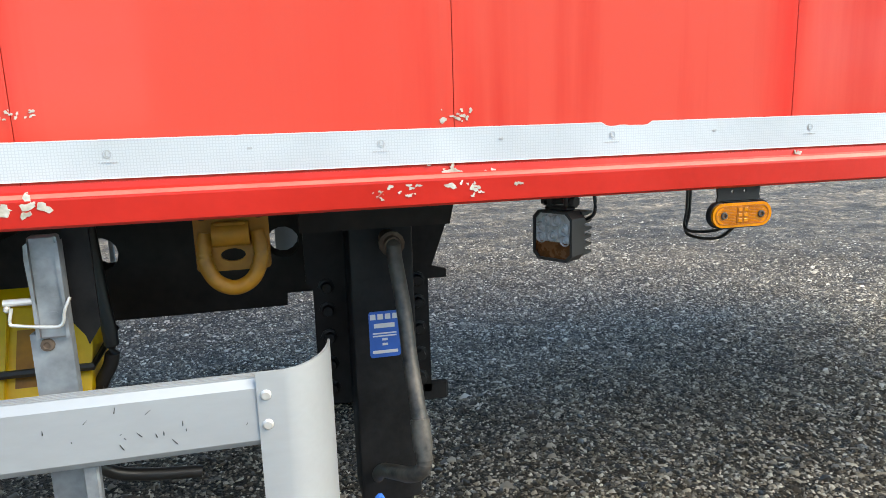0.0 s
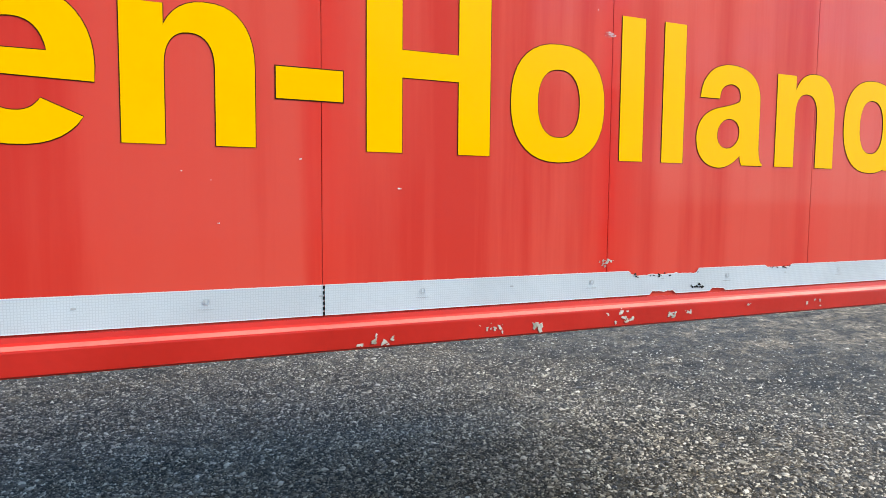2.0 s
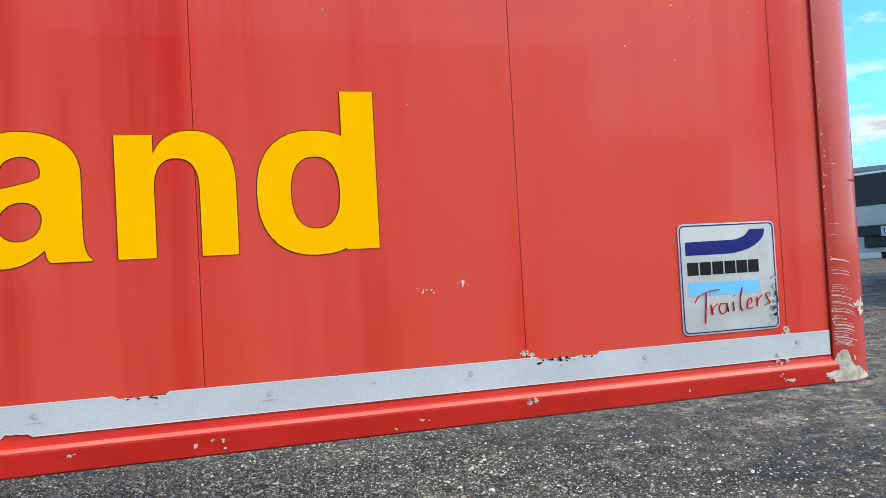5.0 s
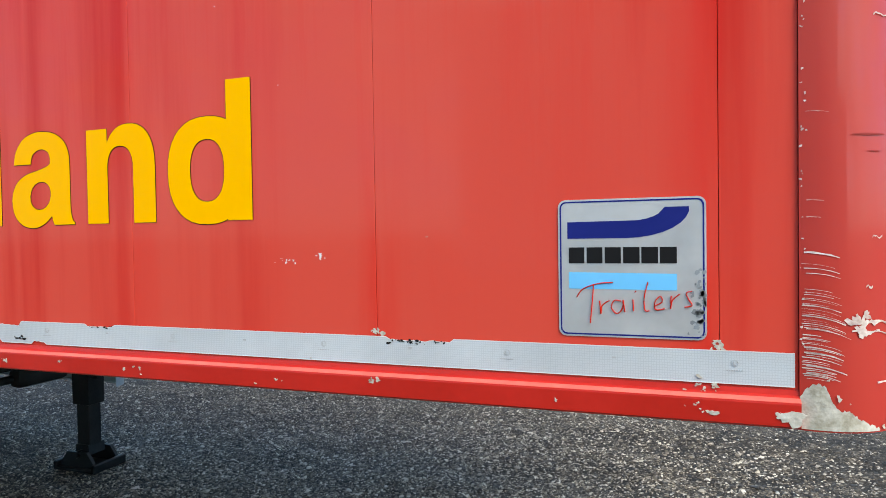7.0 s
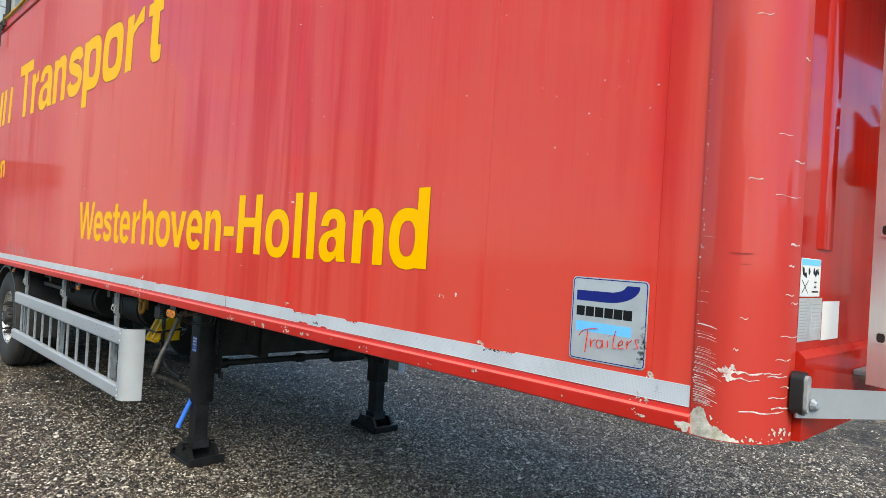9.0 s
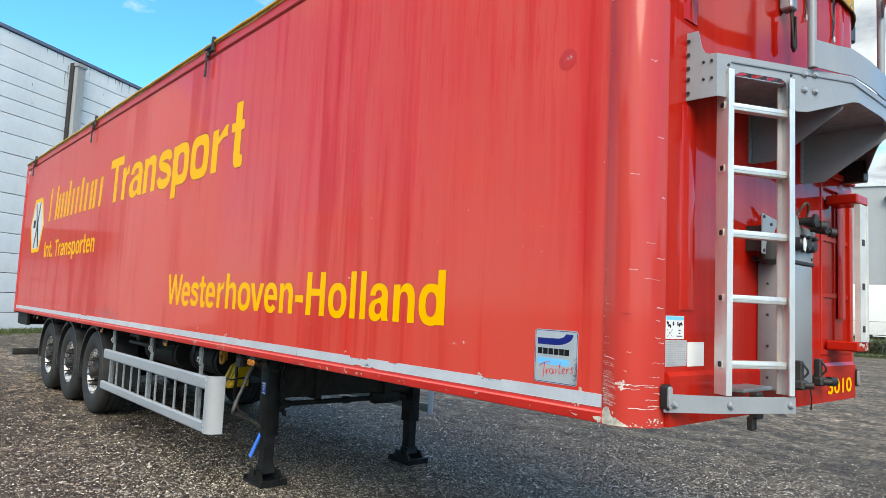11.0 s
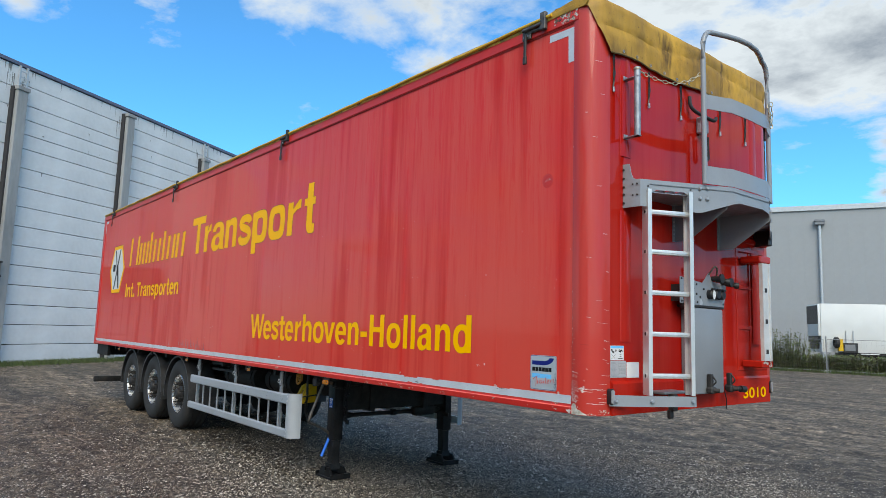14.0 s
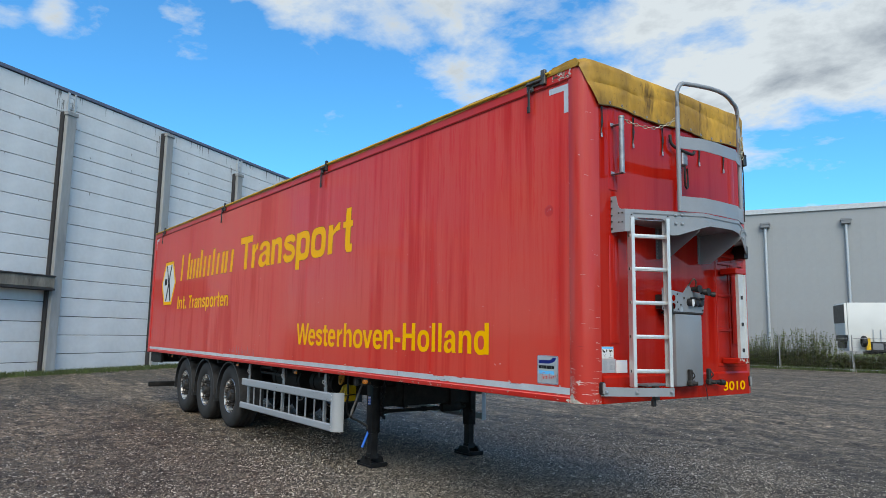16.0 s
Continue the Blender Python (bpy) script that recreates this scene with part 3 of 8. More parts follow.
def mesh_of(name, bm, material, smooth=True):
    me = bpy.data.meshes.new(name)
    bmesh.ops.recalc_face_normals(bm, faces=bm.faces)
    bm.to_mesh(me)
    bm.free()
    me.materials.append(MATS[material])
    if smooth:
        me.set_sharp_from_angle(angle=radians(28.5))
        me.polygons.foreach_set("use_smooth", [True] * len(me.polygons))
    return me


def part(name, bm, material, parent, label="", m=None, kind=""):
    """Links a bmesh (or a mesh) as one object under a thing or a part, its shape given in world places."""
    me = mesh_of(name, bm, material) if isinstance(bm, bmesh.types.BMesh) else bm
    ob = new(name, me)
    m = m or Matrix()
    if parent is not None:
        ob.parent = parent
        ob.matrix_parent_inverse = PLACE[parent].inverted()
    ob.matrix_basis = m
    PLACE[ob] = m
    return tagged(ob, label, kind=kind)


def bx(bm, lo, hi, bev=0.0, seg=1, m=None):
    """A box between two corners, with bevelled edges."""
    b = bmesh.new()
    bmesh.ops.create_cube(b, size=1)
    size = [max(1e-5, h - l) for l, h in zip(lo, hi)]
    for v in b.verts:
        v.co = Vector([l + s * (c + 0.5) for l, s, c in zip(lo, size, v.co)])
    if bev:
        bmesh.ops.bevel(b, geom=list(b.edges), offset=min(bev, min(size) * 0.45), segments=seg, affect="EDGES", profile=0.5)
    return join(bm, b, m)


def join(bm, b, m=None):
    if m is not None:
        bmesh.ops.transform(b, matrix=m, verts=b.verts)
    made = {v: bm.verts.new(v.co) for v in b.verts}
    for f in b.faces:
        bm.faces.new([made[v] for v in f.verts])
    b.free()
    return bm


def rod(bm, p, q, r, seg=14, r2=None):
    """A round bar from p to q."""
    seg = max(seg, 13) if r > 0.01 else seg
    p, q = Vector(p), Vector(q)
    b = bmesh.new()
    bmesh.ops.create_cone(b, cap_ends=True, segments=seg, radius1=r, radius2=r if r2 is None else r2, depth=(q - p).length)
    turn = (q - p).to_track_quat("Z", "Y").to_matrix().to_4x4()
    return join(bm, b, Matrix.Translation((p + q) / 2) @ turn)


def smooth_line(pts, n=6):
    """A rounded line through points (Catmull-Rom)."""
    pts = [Vector(p) for p in pts]
    out = []
    for i in range(len(pts) - 1):
        a, b, c, d = pts[max(0, i - 1)], pts[i], pts[i + 1], pts[min(len(pts) - 1, i + 2)]
        for k in range(n):
            t = k / n
            out.append(0.5 * (2 * b + (c - a) * t + (2 * a - 5 * b + 4 * c - d) * t * t + (3 * b - a - 3 * c + d) * t ** 3))
    return out + [pts[-1]]


def tube(bm, pts, r, seg=8, flat=1.0):
    """A round bar swept along points."""
    seg = max(seg, 13) if r > 0.009 else seg
    pts = [Vector(p) for p in pts]
    rings = []
    up = Vector((0, 0, 1))
    for i, p in enumerate(pts):
        d = (pts[min(i + 1, len(pts) - 1)] - pts[max(i - 1, 0)]).normalized()
        side = d.cross(up)
        if side.length < 0.05:
            side = d.cross(Vector((1, 0, 0)))
        side.normalize()
        u2 = side.cross(d).normalized()
        rings.append([bm.verts.new(p + side * r * math.cos(a) + u2 * r * flat * math.sin(a))
                      for a in (2 * math.pi * k / seg for k in range(seg))])
    for a, b in zip(rings, rings[1:]):
        for k in range(seg):
            bm.faces.new((a[k], a[(k + 1) % seg], b[(k + 1) % seg], b[k]))
    bm.faces.new(rings[0][::-1])
    bm.faces.new(rings[-1])
    return bm


AXES = {"x": lambda a, u, v: (a, u, v), "y": lambda a, u, v: (u, a, v), "z": lambda a, u, v: (u, v, a)}


def prism(bm, poly, axis, a, b):
    """A polygon drawn in the plane across an axis, pushed from a to b."""
    f = AXES[axis]
    lo = [bm.verts.new(f(a, u, v)) for u, v in poly]
    hi = [bm.verts.new(f(b, u, v)) for u, v in poly]
    n = len(poly)
    bm.faces.new(lo[::-1])
    bm.faces.new(hi)
    for i in range(n):
        bm.faces.new((lo[i], lo[(i + 1) % n], hi[(i + 1) % n], hi[i]))
    return bm


def holed(bm, outer, holes, axis, a, b):
    """A plate with holes through it."""
    t = bmesh.new()
    f = AXES[axis]
    for loop in (outer, *holes):
        vs = [t.verts.new(f(a, u, v)) for u, v in loop]
        for i in range(len(vs)):
            t.edges.new((vs[i], vs[(i + 1) % len(vs)]))
    bmesh.ops.triangle_fill(t, use_beauty=True, use_dissolve=False, edges=t.edges)
    got = bmesh.ops.extrude_face_region(t, geom=list(t.faces))
    move = Vector(f(b, 0, 0)) - Vector(f(a, 0, 0))
    bmesh.ops.translate(t, vec=move, verts=[g for g in got["geom"] if isinstance(g, bmesh.types.BMVert)])
    return join(bm, t)


def ring_of(cx, cy, r, n=14, ry=None):
    return [(cx + r * math.cos(2 * math.pi * k / n), cy + (ry or r) * math.sin(2 * math.pi * k / n)) for k in range(n)]


def round_rect(x0, y0, x1, y1, r, n=4):
    pts = []
    for cx, cy, a0 in ((x1 - r, y1 - r, 0), (x0 + r, y1 - r, 90), (x0 + r, y0 + r, 180), (x1 - r, y0 + r, 270)):
        for k in range(n + 1):
            a = radians(a0 + 90 * k / n)
            pts.append((cx + r * math.cos(a), cy + r * math.sin(a)))
    return pts


def lathe(bm, profile, centre, axis="y", seg=40):
    """A profile of (radius, along) turned round an axis."""
    f = {"y": lambda r, a, c, s: (r * c, a, r * s), "z": lambda r, a, c, s: (r * c, r * s, a), "x": lambda r, a, c, s: (a, r * c, r * s)}[axis]
    rings = []
    for k in range(seg):
        c, s = math.cos(2 * math.pi * k / seg), math.sin(2 * math.pi * k / seg)
        rings.append([bm.verts.new(Vector(centre) + Vector(f(r, a, c, s))) for r, a in profile])
    for k in range(seg):
        p0, p1 = rings[k], rings[(k + 1) % seg]
        for i in range(len(profile) - 1):
            bm.faces.new((p0[i], p0[i + 1], p1[i + 1], p1[i]))
    bmesh.ops.remove_doubles(bm, verts=bm.verts, dist=1e-5)
    return bm


def blob(cx, cy, r, rng, n=11, rough=0.45, stretch=1.0):
    """An uneven closed outline."""
    ph = [rng.uniform(0, 6.28) for _ in range(3)]
    out = []
    for k in range(n):
        a = 2 * math.pi * k / n
        q = r * (1 + rough * (0.5 * math.sin(2 * a + ph[0]) + 0.35 * math.sin(3 * a + ph[1]) + rng.uniform(-0.4, 0.4)))
        out.append((cx + stretch * q * math.cos(a), cy + q * math.sin(a)))
    return out

# ---- ground ----
LATTICE = np.random.default_rng(12).uniform(-1, 1, (128, 128))
FEET = [(-4.03, 0.47), (-4.03, 2.03)] + [(x, y) for x in (-8.22, -9.525, -10.83) for y in (0.29, 2.21)]


def lumps(x, y, size):
    """Smooth noise from -1 to 1 whose lumps are about that many metres wide."""
    u, v = x / size, y / size
    i, j = np.floor(u).astype(int), np.floor(v).astype(int)
    f, g = u - i, v - j
    f, g = f * f * (3 - 2 * f), g * g * (3 - 2 * g)
    at = lambda p, q: LATTICE[(i + p) % 128, (j + q) % 128]
    return (at(0, 0) * (1 - f) + at(1, 0) * f) * (1 - g) + (at(0, 1) * (1 - f) + at(1, 1) * f) * g


def ground_height(x, y):
    """The yard's uneven surface: shallow ruts, scuffed heaps and fine lumps, level under wheels and feet."""
    along, across = 0.92 * x + 0.39 * y, -0.39 * x + 0.92 * y
    h = 0.012 * lumps(x, y, 1.3) + 0.016 * lumps(along * 0.45, across, 0.42) + 0.008 * lumps(x + 9, y + 4, 0.19) + 0.005 * lumps(x + 3, y + 7, 0.09)
    flat = np.ones_like(x)
    for fx, fy in FEET:
        flat = flat * (1 - np.exp(-((x - fx) ** 2 + (y - fy) ** 2) / 0.16))
    reach = np.clip(1.6 - np.maximum(np.abs(x + 3), np.abs(y - 4)) / 14, 0, 1)
    return (h - 0.014) * flat * reach - 0.003


def ground_sheet():
    fine_x, fine_y = np.arange(-10.0, 7.0, 0.07), np.arange(-4.5, 13.0, 0.07)
    xs = np.concatenate([[-900, -300, -120, -60, -40, -30, -22, -16, -13, -11], fine_x, [8, 10, 14, 20, 30, 60, 140, 400, 900]])
    ys = np.concatenate([[-900, -300, -120, -60, -30, -16, -9, -6], fine_y, [14, 16, 20, 26, 34, 46, 60, 90, 160, 400, 900]])
    gx, gy = np.meshgrid(xs, ys, indexing="ij")
    verts = np.stack([gx, gy, ground_height(gx, gy)], -1).reshape(-1, 3)
    k = (np.arange(len(xs) - 1)[:, None] * len(ys) + np.arange(len(ys) - 1)[None]).reshape(-1)
    faces = np.stack([k, k + len(ys), k + len(ys) + 1, k + 1], -1)
    me = bpy.data.meshes.new("ground")
    me.from_pydata(verts.tolist(), [], faces.tolist())
    me.materials.append(MATS["gravel"])
    me.polygons.foreach_set("use_smooth", [True] * len(me.polygons))
    return me


ground = new("ground", ground_sheet())
tagged(ground, "dark damp crushed gravel yard with lighter worn patches", "ground", kind="structure")


def loose_stones(name, seed, beds, grow):
    """Crushed stones lying on the yard in beds (number, middle, spread): angular wedges with a ridge."""
    rng = np.random.default_rng(seed)
    x = np.concatenate([rng.normal(cx, wx, k) for k, cx, wx, cy, wy in beds])
    y = np.concatenate([rng.normal(cy, wy, k) for k, cx, wx, cy, wy in beds])
    n = len(x)
    size = np.clip(rng.lognormal(-5.10, 0.42, n), 0.0028, 0.021) * rng.uniform(1.0, grow, n)
    base = np.array([(-1, -1, -0.45), (1, -1, -0.45), (1, 1, -0.45), (-1, 1, -0.45), (-0.55, 0.0, 0.85), (0.5, 0.0, 0.70)])
    v = base[None] * rng.uniform(0.55, 1.2, (n, 6, 3)) + rng.uniform(-0.3, 0.3, (n, 6, 3)) * np.array([1, 1, 0.4])
    v = v * (size[:, None, None] * np.array([1.0, 0.78, 0.62]))
    a, t = rng.uniform(0, 6.283, n), rng.uniform(-0.5, 0.5, n)
    c, s = np.cos(a)[:, None], np.sin(a)[:, None]
    ct, st = np.cos(t)[:, None], np.sin(t)[:, None]
    vy, vz = v[..., 1] * ct - v[..., 2] * st, v[..., 1] * st + v[..., 2] * ct
    vx, vy = v[..., 0] * c - vy * s, v[..., 0] * s + vy * c
    verts = np.stack([vx + x[:, None], vy + y[:, None], vz + 0.002 + ground_height(x, y)[:, None]], -1).reshape(-1, 3)
    loops = np.array([0, 1, 5, 4, 2, 3, 4, 5, 1, 2, 5, 3, 0, 4])
    starts = np.array([0, 4, 8, 11])
    faces = (loops[None] + 6 * np.arange(n)[:, None]).reshape(-1)
    me = bpy.data.meshes.new(name)
    me.vertices.add(6 * n)
    me.vertices.foreach_set("co", verts.reshape(-1))
    me.loops.add(len(faces))
    me.loops.foreach_set("vertex_index", faces.astype(np.int32))
    me.polygons.add(4 * n)
    me.polygons.foreach_set("loop_start", (starts[None] + 14 * np.arange(n)[:, None]).reshape(-1).astype(np.int32))
    me.update(calc_edges=True)
    me.materials.append(MATS["stone" if name == "gravel_stones" else "grit"])
    return me


tagged(new("gravel_stones", loose_stones("gravel_stones", 3, ((150000, -2.6, 1.9, 2.3, 1.5), (70000, -2.2, 2.0, 0.2, 1.2)), 1.0)), "loose grey and pale crushed stones under the trailer", "gravel", kind="stuff")
tagged(new("yard_grit", loose_stones("yard_grit", 5, ((70000, -1.0, 2.8, -1.2, 1.8), (90000, -4.5, 4.5, -1.0, 3.0)), 1.5)), "brown and grey grit loose on the open yard", "gravel", kind="stuff")

# ---- the white panelled warehouse ----
WH = Vector((-24.353, -0.834, 0))
WDIR = Vector((-0.545, 0.838, 0)).normalized()
WM = Matrix.Translation(WH) @ Matrix(((WDIR.x, -WDIR.y, 0, 0), (WDIR.y, WDIR.x, 0, 0), (0, 0, 1, 0), (0, 0, 0, 1)))
BAY, WTOP, WEND, BAYS = 5.0, 10.38, -3.85, 5
# heights of the level joints: the gable bay has even rows, the others three narrow rows near the top
PH = 0.682
EVEN_ROWS = [PH * k for k in range(15)] + [WTOP - 0.05]
MIXED_ROWS = [PH * k for k in range(12)] + [8.02, 8.54, 9.06, 9.74, WTOP - 0.05]
DOOR_ROWS = [0.0, 0.42, 1.12, 1.83, 2.54, 3.0]


def warehouse():
    wh = thing("warehouse", "white warehouse of stacked horizontal concrete panels with grey columns", "building", at=tuple(WH))
    # in its own frame: x along the wall, y into the building, z up
    bays = range(-1, BAYS)
    far = BAYS * BAY
    bm = bmesh.new()
    bx(bm, (WEND, 0.10, 0), (far, 0.5, WTOP - 0.05))
    part("wall", bm, "joint_dark", wh, "dark joints between the panels", WM)
    bm = bmesh.new()
    bx(bm, (WEND - 0.02, 0.004, 0), (WEND + 0.4, 18, WTOP - 0.05))
    bx(bm, (far - 0.4, 0.5, 0), (far, 18, WTOP - 0.05))
    bx(bm, (WEND + 0.4, 18, 0), (far - 0.4, 18.4, WTOP - 0.05))
    part("end_wall", bm, "concrete_panel", wh, "", WM)
    bm = bmesh.new()
    bx(bm, (WEND, 0.3, WTOP - 0.3), (far, 18.2, WTOP - 0.1))
    part("roof", bm, "roof_trim", wh, "", WM)
    bm = bmesh.new()
    bx(bm, (WEND - 0.05, -0.06, WTOP - 0.04), (far, 0.30, WTOP + 0.09), 0.01)
    part("roof_trim", bm, "roof_trim", wh, "thin dark blue metal edge trim", WM)
    made = {}

    def panel(wide, high):
        key = (round(wide, 3), round(high, 3))
        if key not in made:
            bm = bmesh.new()
            bx(bm, (0.010, 0.0, 0.011), (wide - 0.010, 0.14, high - 0.011), 0.008)
            made[key] = mesh_of("wall_panel", bm, "concrete_panel")
        return made[key]

    q = random.Random(77)
    for i in bays:
        u0, wide = (WEND, -WEND) if i < 0 else (i * BAY, BAY)
        rows = [z for z in EVEN_ROWS if z > 3.2] if i < 0 else MIXED_ROWS
        rows = [3.42] + rows if i < 0 else rows
        for z0, z1 in zip(rows, rows[1:]):
            part("wall_panel", panel(wide, z1 - z0), "", wh, "", WM @ Matrix.Translation((u0, q.uniform(-0.004, 0.0), z0)))
        if i < 0:
            for z0, z1 in zip(DOOR_ROWS, DOOR_ROWS[1:]):
                part("wall_panel", panel(wide, z1 - z0), "", wh, "", WM @ Matrix.Translation((u0, 0.03, z0)))
    cols = []
    for top in (WTOP - 0.85, WTOP - 0.22):
        bm = bmesh.new()
        bx(bm, (-0.20, -0.30, 0), (0.20, -0.002, top), 0.02)
        bx(bm, (-0.24, -0.34, top - 0.12), (0.24, -0.004, top + 0.02), 0.01)
        col = mesh_of("column", bm, "column_concrete")
        # solid near-black strip stands in for the shade of the gap
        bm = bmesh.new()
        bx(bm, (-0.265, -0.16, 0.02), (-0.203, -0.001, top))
        cols.append((col, mesh_of("column_gap", bm, "near_black")))
    bm = bmesh.new()
    for s in (-0.14, 0.14):
        bx(bm, (s - 0.03, -0.24, WTOP - 0.85), (s + 0.03, -0.18, WTOP - 0.1))
    for z in (WTOP - 0.7, WTOP - 0.5, WTOP - 0.3):
        bx(bm, (-0.14, -0.225, z), (0.14, -0.195, z + 0.03))
    fix = mesh_of("roof_bracket", bm, "zinc")
    for i in range(0, BAYS + 1):
        col, gap = cols[i % 2]
        c = part("column", col, "", wh, "grey concrete column with a black strip for the gap's shade", WM @ Matrix.Translation((i * BAY, 0, 0)))
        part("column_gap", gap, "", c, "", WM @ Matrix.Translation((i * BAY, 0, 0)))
        if i % 2 == 0:
            part("roof_bracket", fix, "", c, "", WM @ Matrix.Translation((i * BAY, 0, 0)))
    bm = bmesh.new()
    bx(bm, (WEND, -0.42, 3.0), (-0.2, -0.002, 3.42), 0.03)
    beam = part("dock_beam", bm, "beam_stained", wh, "stained concrete beam over the loading bay", WM)
    bm = bmesh.new()
    bx(bm, (WEND, -0.45, 2.93), (-0.2, -0.003, 3.0), 0.01)
    bx(bm, (WEND, -0.46, 3.40), (-0.2, -0.003, 3.46), 0.01)
    part("beam_edge", bm, "near_black", beam, "black lower and upper edge", WM)

    # rain stains under the roof edge, beside the columns and below the joints
    q = random.Random(51)
    for i in bays:
        bm = bmesh.new()
        u0, wide = (WEND, -WEND) if i < 0 else (i * BAY, BAY)
        spots = [(q.uniform(0.3, wide - 0.3), WTOP - 0.06, q.uniform(0.12, 0.5)) for _ in range(9)]
        spots += [(q.choice((0.3, wide - 0.33)) + q.gauss(0, 0.06), WTOP - 0.55 + q.uniform(-0.1, 0.2), q.uniform(0.2, 0.8)) for _ in range(9)]
        spots += [(q.uniform(0.3, wide - 0.3), PH * q.randint(9, 14) - 0.015, q.uniform(0.04, 0.14)) for _ in range(6)]
        for u, z, l in spots:
            w = q.uniform(0.008, 0.035)
            prism(bm, [(u0 + u - w, z), (u0 + u + w * 0.8, z - q.uniform(0, 0.02)), (u0 + u + w * 0.25, z - l * 0.7), (u0 + u, z - l), (u0 + u - w * 0.5, z - l * 0.5)], "y", -0.0062, -0.0008)
        part("rain_stain", bm, "wall_stain", wh, "", WM, kind="stuff")


warehouse()


def tufts(n, spots, h, w, seed, lean=0.35):
    """Blades of grass or weed, each a bent strip."""
    rng = random.Random(seed)
    verts, faces = [], []
    for _ in range(n):
        x, y = spots(rng)
        a, hh = rng.uniform(0, 6.28), h * rng.uniform(0.4, 1.15)
        dx, dy = math.cos(a), math.sin(a)
        lx, ly = rng.uniform(-lean, lean) * hh, rng.uniform(-lean, lean) * hh
        ww = w * rng.uniform(0.5, 1.2)
        i = len(verts)
        for f, k in ((0, 1.0), (0.55, 0.8), (1.0, 0.1)):
            verts.append((x + lx * f * f - dx * ww * k, y + ly * f * f - dy * ww * k, hh * f))
            verts.append((x + lx * f * f + dx * ww * k, y + ly * f * f + dy * ww * k, hh * f))
        faces += [(i, i + 1, i + 3, i + 2), (i + 2, i + 3, i + 5, i + 4)]
    return verts, faces


def stuff(name, verts, faces, material, label, category):
    me = bpy.data.meshes.new(name)
    me.from_pydata(verts, [], faces)
    me.materials.append(MATS[material])
    return tagged(new(name, me), label, category, kind="stuff")


def verge_spot(rng):
    u, d = rng.uniform(WEND, 24), -abs(rng.gauss(0, 0.45)) - 0.02
    p = WM @ Vector((u, d, 0))
    return p.x, p.y


stuff("grass_verge", *tufts(16000, verge_spot, 0.16, 0.012, 5), "grass", "strip of short green grass along the warehouse foot", "grass")

# ---- the grey hall behind, with downpipes ----
FDIR = Vector((0.91, 0.415, 0)).normalized()
FM = Matrix.Translation((-21.4, 50.0, 0)) @ Matrix(((FDIR.x, -FDIR.y, 0, 0), (FDIR.y, FDIR.x, 0, 0), (0, 0, 1, 0), (0, 0, 0, 1)))


def grey_hall():
    hall = thing("grey_hall", "long grey metal-clad industrial hall with downpipes", "building", at=(-21.4, 50.0, 0))
    bm = bmesh.new()
    bx(bm, (-22, 0.0, 0), (60, 20, 12.0))
    part("wall", bm, "far_cladding", hall, "", FM)
    bm = bmesh.new()
    bx(bm, (0.0008, -0.04, 0.3), (0.9992, 0.02, 11.75), 0.002)
    clad = mesh_of("cladding_sheet", bm, "far_cladding")
    for i in range(-22, 60):
        part("cladding_sheet", clad, "", hall, "", FM @ Matrix.Translation((i, 0, 0)))
    bm = bmesh.new()
    bx(bm, (-22.1, -0.18, 11.72), (60.1, 20, 12.12), 0.02)
    part("roof_trim", bm, "zinc", hall, "pale metal roof edge", FM)
    for u in (-13.75, -8.15, -2.55, 3.05, 8.65, 14.25, 19.85):
        bm = bmesh.new()
        bx(bm, (u - 0.34, -0.50, 10.55), (u + 0.34, -0.06, 10.98), 0.03)
        bx(bm, (u - 0.38, -0.54, 10.80), (u + 0.38, -0.06, 10.90), 0.01)
        hopper = part("rain_hopper", bm, "grey_dark", hall, "", FM)
        bm = bmesh.new()
        rod(bm, (u, -0.26, 0.2), (u, -0.26, 10.6), 0.105, 12)
        for z in (2.5, 5.0, 7.5):
            rod(bm, (u, -0.26, z), (u, -0.26, z + 0.08), 0.12, 12)
        part("downpipe", bm, "zinc", hall, "", FM)


grey_hall()


